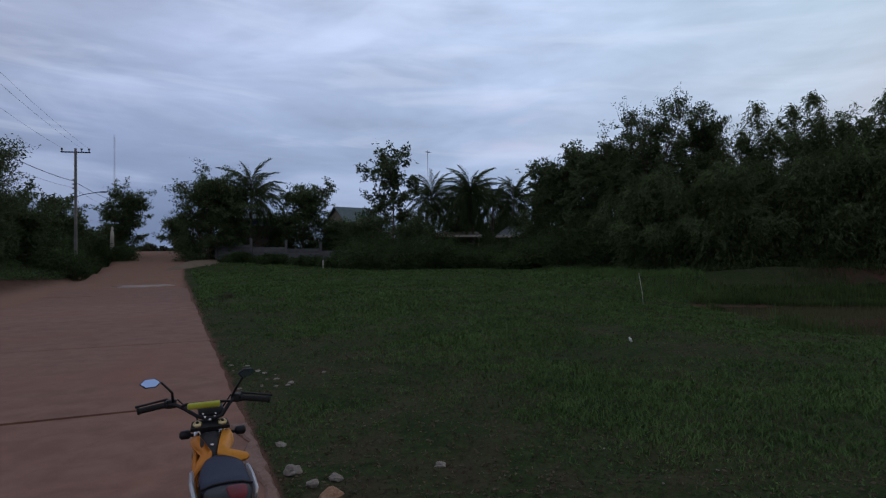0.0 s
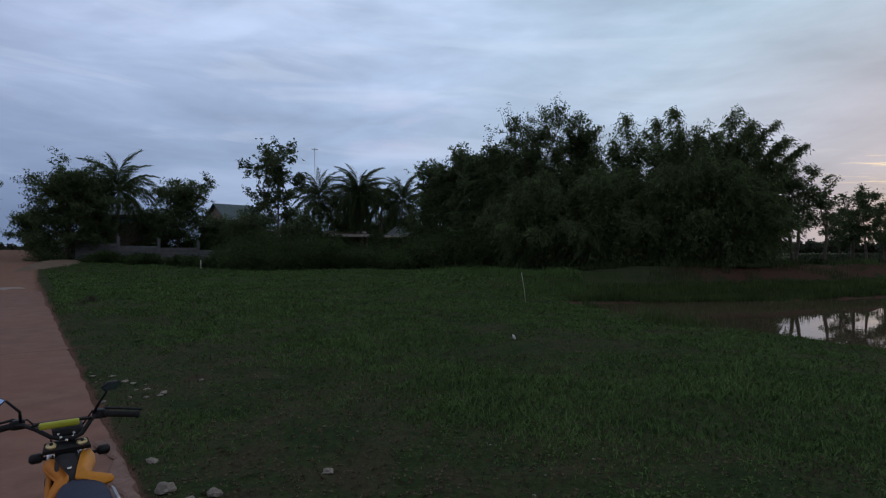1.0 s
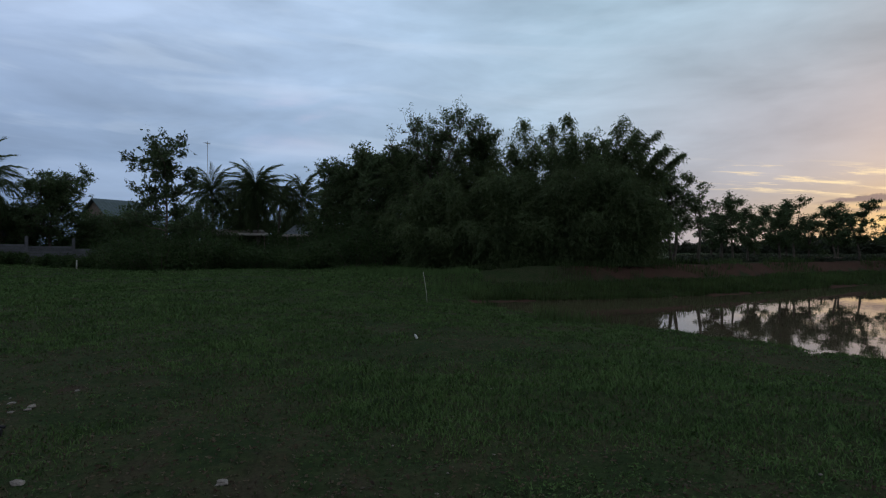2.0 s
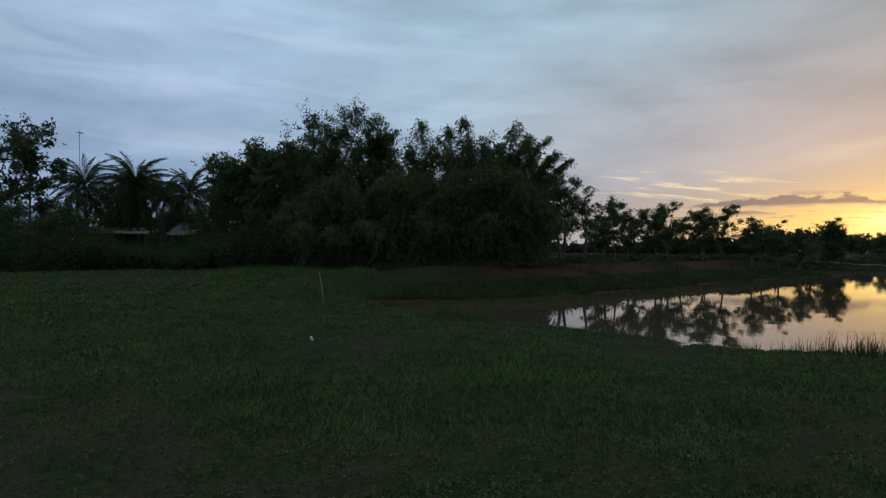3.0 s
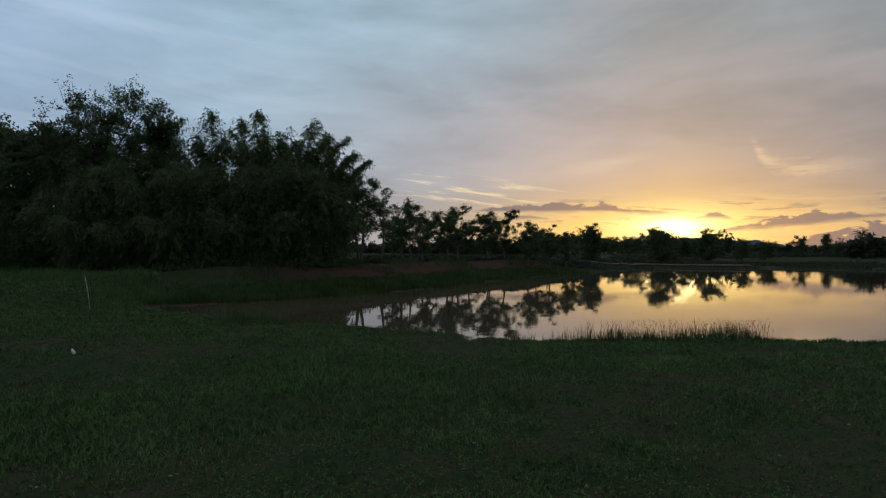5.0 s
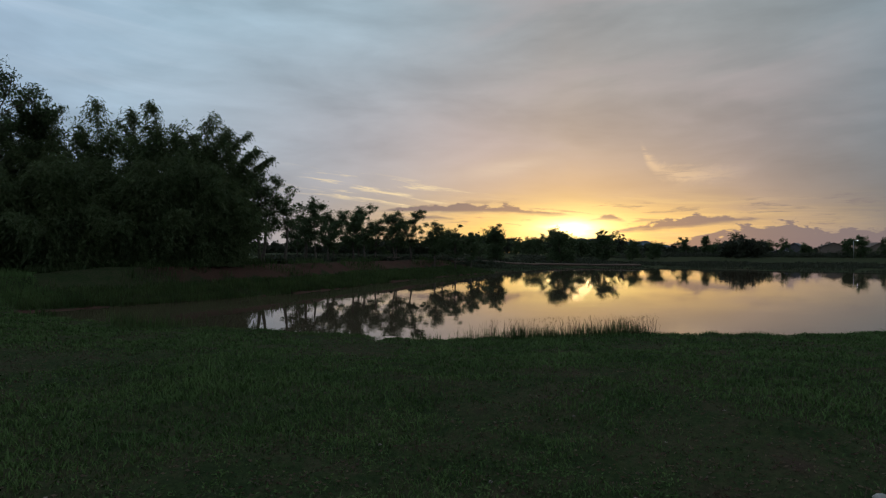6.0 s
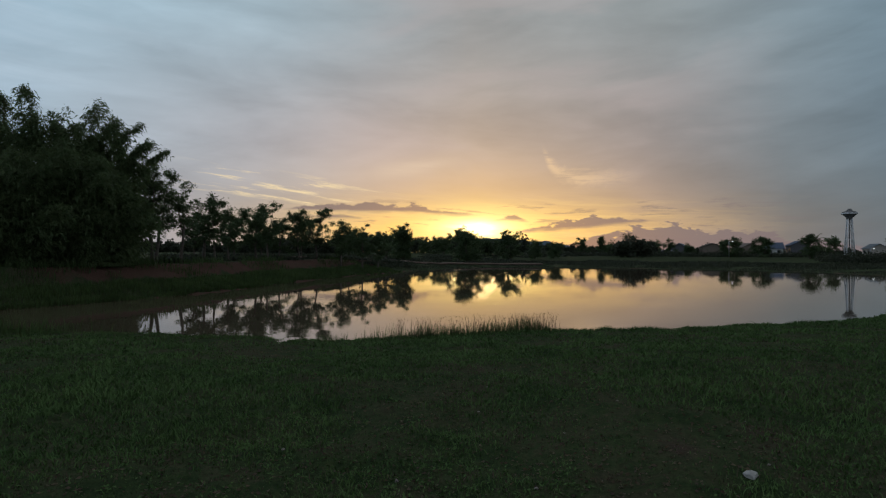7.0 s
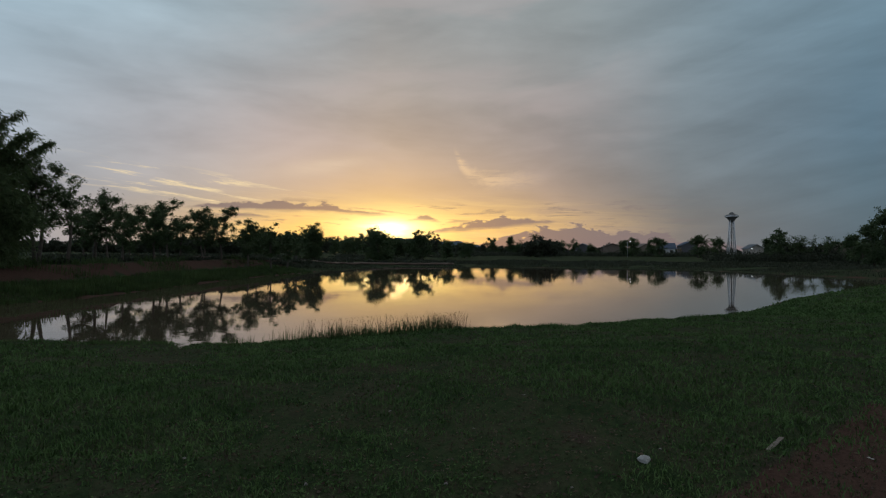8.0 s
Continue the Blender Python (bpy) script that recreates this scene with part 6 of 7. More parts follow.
def water_tower(az, dist, height):
    x, y = polar(az, dist)
    ob = thing("water_tower", x, y, ground_z(x, y) - 0.2, 20, "grey and white village water tower on a steel frame", "water tower")
    ob.scale = (0.42, 0.42, 0.42)
    height /= 0.42
    legs = 4
    top_r, foot_r, hz = 1.35, 3.1, height * 0.79
    for k in range(legs):
        a = 2 * math.pi * k / legs + 0.5
        bm = bmesh.new()
        tube(bm, [(math.cos(a) * foot_r, math.sin(a) * foot_r, 0), (math.cos(a) * top_r, math.sin(a) * top_r, hz)], [0.38, 0.30], 8)
        part("leg", bm, M_WHITE, ob)
    for lv in range(1, 6):
        f = lv / 6
        r, zz = foot_r + (top_r - foot_r) * f, hz * f
        bm = bmesh.new()
        ring = [(math.cos(2 * math.pi * k / legs + 0.5) * r, math.sin(2 * math.pi * k / legs + 0.5) * r, zz) for k in range(legs)]
        for p, q in zip(ring, ring[1:] + ring[:1]):
            tube(bm, [p, q], 0.13, 6)
        part("ring_beam", bm, M_WHITE, ob)
        up = foot_r + (top_r - foot_r) * (lv - 1) / 6
        low = [(math.cos(2 * math.pi * k / legs + 0.5) * up, math.sin(2 * math.pi * k / legs + 0.5) * up, hz * (lv - 1) / 6) for k in range(legs)]
        bm = bmesh.new()
        for p, q in zip(low, ring[1:] + ring[:1]):
            tube(bm, [p, q], 0.09, 5)
        part("brace", bm, M_POLE, ob)
    bm = bmesh.new()
    prof = [(0.5, hz - 1.4), (1.3, hz - 1.0), (2.0, hz + 0.2), (3.3, hz + 1.5), (3.75, hz + 1.8), (3.85, hz + 2.6), (3.7, hz + 2.9), (2.6, hz + 3.4), (1.5, hz + 3.7), (1.3, hz + 4.3), (0.9, hz + 4.6), (0.5, hz + 4.9)]
    rings = [[bm.verts.new((r * math.cos(2 * math.pi * k / 28), r * math.sin(2 * math.pi * k / 28), zz)) for k in range(28)] for r, zz in prof]
    for p, q in zip(rings, rings[1:]):
        for k in range(28):
            bm.faces.new((p[k], p[(k + 1) % 28], q[(k + 1) % 28], q[k]))
    bm.faces.new(rings[0][::-1])
    bm.faces.new(rings[-1])
    tank = part("tank", bm, M_POLE, ob, "grey funnel-shaped tank", smooth=False)
    bm = bmesh.new()
    rim = [(3.86, hz + 1.75), (3.98, hz + 1.85), (3.98, hz + 2.55), (3.86, hz + 2.65)]
    rings = [[bm.verts.new((r * math.cos(2 * math.pi * k / 28), r * math.sin(2 * math.pi * k / 28), zz)) for k in range(28)] for r, zz in rim]
    for p, q in zip(rings, rings[1:] + rings[:1]):
        for k in range(28):
            bm.faces.new((p[k], p[(k + 1) % 28], q[(k + 1) % 28], q[k]))
    part("rim_band", bm, M_WHITE, tank, "white painted rim band", smooth=False)
    bm = bmesh.new()
    tube(bm, [(0, 0, 0), (0, 0, hz)], 0.30, 10)
    part("riser_pipe", bm, M_POLE, ob)


def guyed_mast(az, dist, height, label, width=0.45):
    x, y = polar(az, dist)
    ob = thing("radio_mast", x, y, ground_z(x, y) - 0.2, 10, label, "mast")
    for k in range(3):
        a = 2 * math.pi * k / 3
        bm = bmesh.new()
        tube(bm, [(math.cos(a) * width, math.sin(a) * width, 0), (math.cos(a) * width * 0.8, math.sin(a) * width * 0.8, height)], width * 0.14, 6)
        part("leg", bm, M_STEEL, ob)
    bm = bmesh.new()
    n = int(height / 1.6)
    for k in range(n):
        a0, a1 = 2 * math.pi * (k % 3) / 3, 2 * math.pi * ((k + 1) % 3) / 3
        tube(bm, [(math.cos(a0) * width * 0.9, math.sin(a0) * width * 0.9, k * 1.6), (math.cos(a1) * width * 0.9, math.sin(a1) * width * 0.9, k * 1.6 + 1.6)], width * 0.09, 4)
    part("lattice", bm, M_STEEL, ob)


def tv_antenna(az, dist, top):
    x, y = polar(az, dist)
    ob = thing("antenna_pole", x, y, ground_z(x, y) - 0.1, 0, "thin steel television antenna pole among palms", "antenna")
    bm = bmesh.new()
    tube(bm, [(0, 0, 0), (0.05, 0, top * 0.6), (0, 0, top)], [0.05, 0.04, 0.03], 6)
    part("pole", bm, M_STEEL, ob)
    bm = bmesh.new()
    tube(bm, [(-0.2, -0.3, top - 0.2), (0.2, 0.5, top - 0.2)], 0.02, 5)
    for k in range(5):
        yy = -0.25 + 0.17 * k
        tube(bm, [(-0.35 + 0.03 * k + yy * 0.4, yy, top - 0.2), (0.35 - 0.03 * k + yy * 0.4, yy - 0.1, top - 0.2)], 0.012, 4)
    part("aerial", bm, M_STEEL, ob)


def street_light(az, dist, h, label):
    x, y = polar(az, dist)
    ob = thing("street_lamp", x, y, ground_z(x, y) - 0.1, 0, label, "street lamp", "street lamps")
    bm = bmesh.new()
    tube(bm, [(0, 0, 0), (0, 0, h), (0.4, -0.8, h + 0.2)], [0.09, 0.06, 0.05], 7)
    part("pole", bm, M_STEEL, ob)
    bm = bmesh.new()
    box(bm, (0.25, -1.1, h + 0.05), (0.55, -0.75, h + 0.18), 0.03)
    part("lamp_head", bm, M_LAMP, ob, "lit white lamp head", smooth=False)


def lamp_material():
    m = bpy.data.materials.new("lit_lamp")
    m.use_nodes = True
    N = Nodes(m.node_tree)
    e = N.add("ShaderNodeEmission")
    e.inputs["Color"].default_value = (0.9, 0.97, 1.0, 1)
    e.inputs["Strength"].default_value = 2.5
    out = N.add("ShaderNodeOutputMaterial")
    N.put(out.inputs[0], e.outputs[0])
    return m


M_LAMP = lamp_material()

village_wall()
power_line()
def blue_awning(house):
    """A faded blue sheet with pale edges over the upper front of a house."""
    bm = bmesh.new()
    sheet = [[bm.verts.new((-0.75 + 1.5 * i / 8, -3.06 - 0.55 * j / 3 - 0.02 * math.sin(i * 1.7), 3.95 - 0.55 * j / 3 - 0.04 * math.sin(i * 0.8 + j))) for i in range(9)] for j in range(4)]
    for a, b in zip(sheet, sheet[1:]):
        for i in range(8):
            bm.faces.new((a[i], b[i], b[i + 1], a[i + 1]))
    bmesh.ops.solidify(bm, geom=bm.faces[:], thickness=0.02)
    awning = part("awning", bm, M_BLUESHEET, house, "faded blue sheet awning", smooth=False)
    for z in (3.94, 3.36):
        bm = bmesh.new()
        y = -3.10 if z > 3.6 else -3.66
        tube(bm, [(-0.8, y, z + 0.03), (0.8, y, z + 0.03)], [0.03, 0.03], 6)
        part("edge_pole", bm, M_STAKE, awning, smooth=False)


M_PALEROOF = surface("pale_sheet_roof", (0.45, 0.46, 0.46), (0.62, 0.63, 0.63), scale=2.0, rough=0.6, bump=0.1)
M_BLUESHEET = surface("blue_sheet", (0.05, 0.07, 0.30), (0.10, 0.13, 0.42), scale=2.0, rough=0.5, bump=0.2)
# dark wood walls stand in for the shade inside the open porch
blue_awning(gable_house(-17.3, 68, 12, 7, 6, 4.2, 4.8, M_WOOD, M_ROOFTEAL, "house with a blue awning, wood walls standing for porch shade"))
gable_house(-8.7, 84, 40, 5, 5, 6.0, 7.9, M_WOOD, M_ROOFTEAL, "two-storey house with a grey-green sheet roof")
open_shed(1.3, 60, 4, 4.2, 3.0, 3.0, 3.5, M_ROOFRUST, "open timber shed with a pale fascia under palms")
open_shed(7.4, 58, -24, 3.0, 3.0, 2.9, 4.0, M_ROOF, "small shed with a sloping grey sheet roof")
tv_antenna(-1.45, 68, 13.2)
guyed_mast(-29.1, 260, 45.6, "tall thin lattice radio mast behind the trees", 0.3)
water_tower(102.15, 170, 13.3)
gable_house(96.8, 238, 96, 5.4, 5.0, 3.2, 5.0, M_WHITE, M_ROOFBLUE, "white house with a gable across the pond")
gable_house(98.6, 242, 8, 6.0, 6, 4.2, 5.6, M_BLOCK, M_ROOFBLUE, "grey house with a low blue sheet roof across the pond")
gable_house(92.0, 242, 5, 9.5, 7, 3.6, 4.9, M_WOOD, M_ROOFRUST, "brown house with a rusty roof across the pond")
gable_house(89.5, 246, -8, 7, 6, 3.4, 5.0, M_BLOCK, M_ROOF, "grey house with a sheet roof across the pond")
gable_house(94.8, 248, 20, 7, 6, 3.6, 5.0, M_WOOD, M_ROOFRUST, "brown house with a rusty roof across the pond")
gable_house(103.8, 215, 10, 5, 4.4, 3.0, 4.2, M_PLASTER, M_ROOF, "pale house with a sheet roof across the pond")
gable_house(88.4, 232, 0, 5, 4, 1.9, 2.6, M_BLOCK, M_PALEROOF, "small hut with a pale sheet roof across the pond")
gable_house(110.2, 240, 15, 10, 7, 3.4, 5.0, M_WOOD, M_ROOFRUST, "brown house with a rusty roof across the pond")
street_light(93.45, 195, 4.9, "lit street lamp across the pond")
street_light(103.5, 196, 2.6, "lit yard lamp across the pond")


# ---------------------------------------------------------------- the motorcycle
def lathe(bm, prof, axis_m, sides=28):
    """Turns a closed profile of (radius, offset) round the local x axis, then places it."""
    rings = []
    for k in range(sides):
        a = 2 * math.pi * k / sides
        rings.append([bm.verts.new(axis_m @ Vector((o, r * math.cos(a), r * math.sin(a)))) for r, o in prof])
    n = len(prof)
    for p, q in zip(rings, rings[1:] + rings[:1]):
        for i in range(n):
            bm.faces.new((p[i], p[(i + 1) % n], q[(i + 1) % n], q[i]))


def plate(bm, outline, thick):
    """A thick plate: outline of 3D points, thickened along thick."""
    t = Vector(thick)
    a = [bm.verts.new(Vector(p) - t / 2) for p in outline]
    b = [bm.verts.new(Vector(p) + t / 2) for p in outline]
    n = len(a)
    bm.faces.new(a[::-1])
    bm.faces.new(b)
    for i in range(n):
        bm.faces.new((a[i], a[(i + 1) % n], b[(i + 1) % n], b[i]))
    bmesh.ops.recalc_face_normals(bm, faces=bm.faces)
    bmesh.ops.bevel(bm, geom=list(bm.edges), offset=0.006, segments=2, affect="EDGES")


def loft(bm, sections, caps=True):
    """Skin over closed sections, each a list of points of the same number."""
    rings = [[bm.verts.new(p) for p in s] for s in sections]
    n = len(rings[0])
    for p, q in zip(rings, rings[1:]):
        for i in range(n):
            bm.faces.new((p[i], p[(i + 1) % n], q[(i + 1) % n], q[i]))
    if caps:
        bm.faces.new(rings[0][::-1])
        bm.faces.new(rings[-1])
    bmesh.ops.recalc_face_normals(bm, faces=bm.faces)


def oval(cx, y, cz, w, h, n=18, power=0.7):
    """A rounded-box section across x and z."""
    out = []
    for k in range(n):
        a = 2 * math.pi * k / n
        c, s = math.cos(a), math.sin(a)
        out.append((cx + w / 2 * math.copysign(abs(c) ** power, c), y, cz + h / 2 * math.copysign(abs(s) ** power, s)))
    return out


def build_motorcycle():
    x, y, _ = road_point(3.3, 0.21)
    turn = math.degrees(math.atan2(-ROAD_DIR.x, ROAD_DIR.y))
    bike = thing("motorcycle", x, y, 0.016, turn, "small orange motorcycle with black seat, parked on the road edge", "motorcycle")
    wheel_r = 0.235

    def wheel(name, cy, tw):
        w = new(name)
        w.parent = bike
        w.matrix_basis = pose(-0.01, cy, wheel_r)
        bm = bmesh.new()
        prof = [(wheel_r - 0.06, -tw * 0.42), (wheel_r - 0.02, -tw * 0.5), (wheel_r - 0.004, -tw * 0.3), (wheel_r, 0), (wheel_r - 0.004, tw * 0.3),
                (wheel_r - 0.02, tw * 0.5), (wheel_r - 0.06, tw * 0.42)]
        lathe(bm, prof, Matrix.Identity(4), 40)
        part("tyre", bm, M_RUBBER, w)
        bm = bmesh.new()
        lathe(bm, [(wheel_r - 0.065, -tw * 0.4), (wheel_r - 0.055, 0.0), (wheel_r - 0.065, tw * 0.4), (wheel_r - 0.08, 0)], Matrix.Identity(4), 40)
        for k in range(5):
            a = 2 * math.pi * k / 5
            tube(bm, [(0, 0.02 * math.cos(a), 0.02 * math.sin(a)), (0, (wheel_r - 0.07) * math.cos(a), (wheel_r - 0.07) * math.sin(a))], [0.02, 0.014], 6)
        part("rim", bm, M_BLACK, w)
        bm = bmesh.new()
        lathe(bm, [(0.035, -0.06), (0.035, 0.06), (0.008, 0.06), (0.008, -0.06)], Matrix.Identity(4), 16)
        part("hub", bm, M_SILVER, w)

    wheel("front_wheel", 0.60, 0.11)
    wheel("rear_wheel", -0.58, 0.13)
    # fork
    for fx in (-0.088, 0.045):
        bm = bmesh.new()
        tube(bm, [(fx, 0.60, wheel_r), (fx, 0.47, 0.52)], 0.026, 12)
        part("fork_slider", bm, M_BLACK, bike)
        bm = bmesh.new()
        tube(bm, [(fx, 0.47, 0.52), (fx, 0.295, 0.885)], 0.018, 12)
        part("fork_tube", bm, M_CHROME, bike)
        bm = bmesh.new()
        tube(bm, [(fx, 0.300, 0.875), (fx, 0.296, 0.884), (fx, 0.292, 0.892)], [0.025, 0.025, 0.019], 16)
        cap = part("fork_cap", bm, M_GOLD, bike, "gold fork cap")
        bm = bmesh.new()
        tube(bm, [(fx, 0.2925, 0.891), (fx, 0.290, 0.897)], 0.009, 6)
        part("cap_nut", bm, M_BLACK, cap)
    bm = bmesh.new()
    loft(bm, [[(-0.125, 0.27, 0.85), (0.082, 0.27, 0.85), (0.082, 0.265, 0.868), (-0.125, 0.265, 0.868)],
              [(-0.115, 0.335, 0.872), (0.072, 0.335, 0.872), (0.072, 0.33, 0.89), (-0.115, 0.33, 0.89)]])
    part("top_clamp", bm, M_BLACK, bike, smooth=False)
    bm = bmesh.new()
    box(bm, (-0.115, 0.36, 0.66), (0.075, 0.42, 0.69), 0.01)
    part("lower_clamp", bm, M_BLACK, bike, smooth=False)
    # front mudguard
    bm = bmesh.new()
    secs = []
    for k in range(10):
        a = radians(25 + 15 * k)
        cy, cz, r = 0.60, wheel_r, wheel_r + 0.03
        secs.append([(-0.085 - 0.01, cy + r * math.cos(a), cz + r * math.sin(a) - 0.015), (-0.01, cy + (r + 0.02) * math.cos(a), cz + (r + 0.02) * math.sin(a)),
                     (0.085 - 0.01, cy + r * math.cos(a), cz + r * math.sin(a) - 0.015), (-0.01, cy + (r + 0.012) * math.cos(a), cz + (r + 0.012) * math.sin(a))])
    loft(bm, secs)
    part("front_mudguard", bm, M_BLACK, bike)
    # headlight and meter
    bm = bmesh.new()
    loft(bm, [oval(-0.02, 0.36, 0.80, 0.12, 0.12), oval(-0.02, 0.42, 0.80, 0.17, 0.16), oval(-0.02, 0.50, 0.78, 0.17, 0.15), oval(-0.02, 0.53, 0.775, 0.13, 0.11)])
    part("headlight", bm, M_BLACK, bike)
    bm = bmesh.new()
    loft(bm, [oval(-0.01, 0.345, 0.915, 0.13, 0.03), oval(-0.01, 0.36, 0.925, 0.14, 0.05), oval(-0.015, 0.42, 0.945, 0.14, 0.06), oval(-0.015, 0.44, 0.945, 0.10, 0.04)])
    part("instrument_case", bm, M_BLACK, bike)
    for ix, iy, iz in ((-0.055, 0.345, 0.925), (0.012, 0.335, 0.925), (-0.045, 0.325, 0.912), (0.006, 0.318, 0.912), (-0.022, 0.300, 0.902)):
        bm = bmesh.new()
        tube(bm, [(ix, iy, iz - 0.012), (ix, iy - 0.001, iz + 0.006)], 0.0075, 8)
        part("clamp_bolt", bm, M_CHROME, bike)
    # handlebar: rises from the clamp and sweeps back
    bm = bmesh.new()
    left = [(-0.05, 0.335, 0.905), (-0.085, 0.345, 0.915), (-0.15, 0.385, 0.955), (-0.20, 0.43, 0.975), (-0.27, 0.46, 0.972), (-0.385, 0.435, 0.958)]
    right = [(0.01, 0.315, 0.905), (0.045, 0.315, 0.918), (0.085, 0.335, 0.975), (0.115, 0.36, 0.995), (0.17, 0.345, 0.995), (0.295, 0.29, 0.985)]
    tube(bm, left[::-1] + right, 0.011, 10)
    part("handlebar", bm, M_BLACK, bike)
    bm = bmesh.new()
    tube(bm, [(-0.165, 0.385, 0.972), (-0.145, 0.355, 0.987), (0.05, 0.300, 0.998), (0.085, 0.33, 0.988)], 0.008, 8)
    part("crossbar", bm, M_BLACK, bike)
    bm = bmesh.new()
    loft(bm, [oval(0, -0.086, 0, 0.026, 0.026), oval(0, -0.080, 0, 0.034, 0.034), oval(0, 0.080, 0, 0.034, 0.034), oval(0, 0.086, 0, 0.026, 0.026)])
    pad = part("bar_pad", bm, M_LIME, bike, "lime yellow foam bar pad")
    pad.matrix_basis = Matrix.Translation((-0.052, 0.308, 0.985)) @ pose(0, 0, 0, 0, 0, 78) @ pose(0, 0, 0, -3, 0, 0) @ pose(0, 0, 0, 0, 0, 180)
    for side, a, b in ((-1, Vector((-0.245, 0.458, 0.973)), Vector((-0.395, 0.432, 0.957))), (1, Vector((0.150, 0.354, 0.996)), Vector((0.305, 0.285, 0.984)))):
        d = (b - a)
        bm = bmesh.new()
        tube(bm, [a + d * s for s in (0, 0.06, 0.08, 0.12, 0.5, 0.9, 0.94, 1.0)], [0.022, 0.022, 0.017, 0.0165, 0.017, 0.0165, 0.021, 0.019], 14)
        part("grip", bm, M_RUBBER, bike)
        bm = bmesh.new()
        c = a - d * 0.16
        box(bm, (-0.026, -0.022, -0.024), (0.026, 0.022, 0.024), 0.008, Matrix.Translation(c) @ pose(0, 0, 0, 0, 0, math.degrees(math.atan2(d.y, d.x))))
        part("switch_box", bm, M_BLACK, bike)
        # lever in front of the grip
        bm = bmesh.new()
        f = Vector((-d.y, d.x, 0)).normalized() * (1 if side > 0 else -1)
        if f.y < 0:
            f = -f
        g = f + Vector((0, 0, 0.42))
        tube(bm, [c + g * 0.02, c + g * 0.045 + d * 0.1, a + d * 0.25 + g * 0.044, a + d * 0.95 + g * 0.040, a + d * 1.02 + g * 0.038], [0.009, 0.008, 0.0065, 0.0065, 0.009], 8)
        part("brake_lever", bm, M_BLACK, bike)
        bm = bmesh.new()
        tube(bm, [c + f * 0.03 - d * 0.05, c + f * 0.06 - d * 0.3, Vector((-0.03 + side * 0.06, 0.42, 0.90)), Vector((-0.03 + side * 0.03, 0.42, 0.80))], 0.0045, 6)
        part("control_cable", bm, M_BLACK, bike)
    # mirrors
    for side, base, knee, mid, glass_m, tilt in ((-1, (-0.212, 0.447, 0.985), (-0.216, 0.432, 1.045), (-0.272, 0.398, 1.115), M_MIRROR, 12), (1, (0.102, 0.361, 1.005), (0.118, 0.31, 1.06), (0.148, 0.225, 1.140), M_MIRROR, 28)):
        bm = bmesh.new()
        tube(bm, [base, knee, mid], [0.008, 0.007, 0.006], 8)
        stem = part("mirror_stem", bm, M_BLACK, bike)
        cx, cy, cz = (-0.328, 0.394, 1.115) if side < 0 else (0.168, 0.205, 1.168)
        mir = new("mirror")
        mir.parent = bike
        mir.matrix_basis = pose(cx, cy, cz, -28 if side < 0 else 26, 0, tilt)
        bm = bmesh.new()
        loft(bm, [[(1.0 * p[0], p[1], p[2]) for p in oval(0, yy, 0, w, h, 6, 1.0)] for yy, w, h in ((0.016, 0.05, 0.03), (0.012, 0.100, 0.052), (0.0, 0.112, 0.060), (-0.004, 0.108, 0.057))])
        part("mirror_housing", bm, M_BLACK, mir)
        bm = bmesh.new()
        loft(bm, [oval(0, yy, 0, 0.100, 0.051, 6, 1.0) for yy in (-0.0035, -0.0065)])
        part("mirror_glass", bm, glass_m, mir, smooth=False)
    # indicators
    for sx, sy, ex in ((-0.095, 0.375, -0.150), (0.055, 0.345, 0.145)):
        bm = bmesh.new()
        tube(bm, [(sx, sy, 0.80), (ex, sy + 0.01, 0.808)], 0.009, 8)
        tube(bm, [(ex - 0.03, sy + 0.005, 0.808), (ex - 0.02, sy + 0.005, 0.808), (ex + 0.02, sy + 0.012, 0.808), (ex + 0.032, sy + 0.012, 0.808)], [0.012, 0.024, 0.026, 0.014], 12)
        ind = part("indicator", bm, M_BLACK, bike)
        bm = bmesh.new()
        box(bm, (ex - 0.018, sy + 0.026, 0.795), (ex + 0.024, sy + 0.038, 0.822), 0.004)
        part("lens", bm, M_AMBER, ind)
    # tank cover, a dark wedge between the orange arms
    bm = bmesh.new()
    loft(bm, [oval(-0.022, 0.31, 0.76, 0.12, 0.13), oval(-0.022, 0.26, 0.78, 0.13, 0.13), oval(-0.022, 0.17, 0.775, 0.115, 0.10), oval(-0.018, 0.09, 0.755, 0.07, 0.08), oval(-0.01, 0.03, 0.74, 0.06, 0.06)])
    part("tank_cover", bm, M_BLACK, bike)
    bm = bmesh.new()
    tube(bm, [(-0.02, 0.125, 0.803), (-0.02, 0.123, 0.815)], 0.010, 12)
    part("key_switch", bm, M_CHROME, bike)
    # orange arms: right and left
    bm = bmesh.new()
    plate(bm, [(0.038, 0.266, 0.835), (0.079, 0.290, 0.835), (0.091, 0.190, 0.830), (0.085, 0.085, 0.820), (0.059, 0.020, 0.800), (0.145, -0.029, 0.785), (0.153, -0.058, 0.775),
               (0.104, -0.076, 0.770), (0.040, -0.007, 0.785), (-0.002, 0.024, 0.790), (0.013, 0.133, 0.810)], (0.006, 0.0, 0.026))
    part("frame_arm", bm, M_ORANGE, bike, "orange painted frame arm")
    bm = bmesh.new()
    plate(bm, [(-0.121, 0.285, 0.800), (-0.092, 0.298, 0.815), (-0.067, 0.252, 0.815), (-0.047, 0.110, 0.810), (-0.023, 0.044, 0.790), (-0.036, 0.005, 0.775), (-0.098, -0.060, 0.730),
               (-0.132, -0.124, 0.690), (-0.138, -0.040, 0.690), (-0.108, 0.044, 0.720), (-0.076, 0.109, 0.760), (-0.105, 0.150, 0.785), (-0.123, 0.213, 0.790)], (-0.006, 0.0, 0.026))
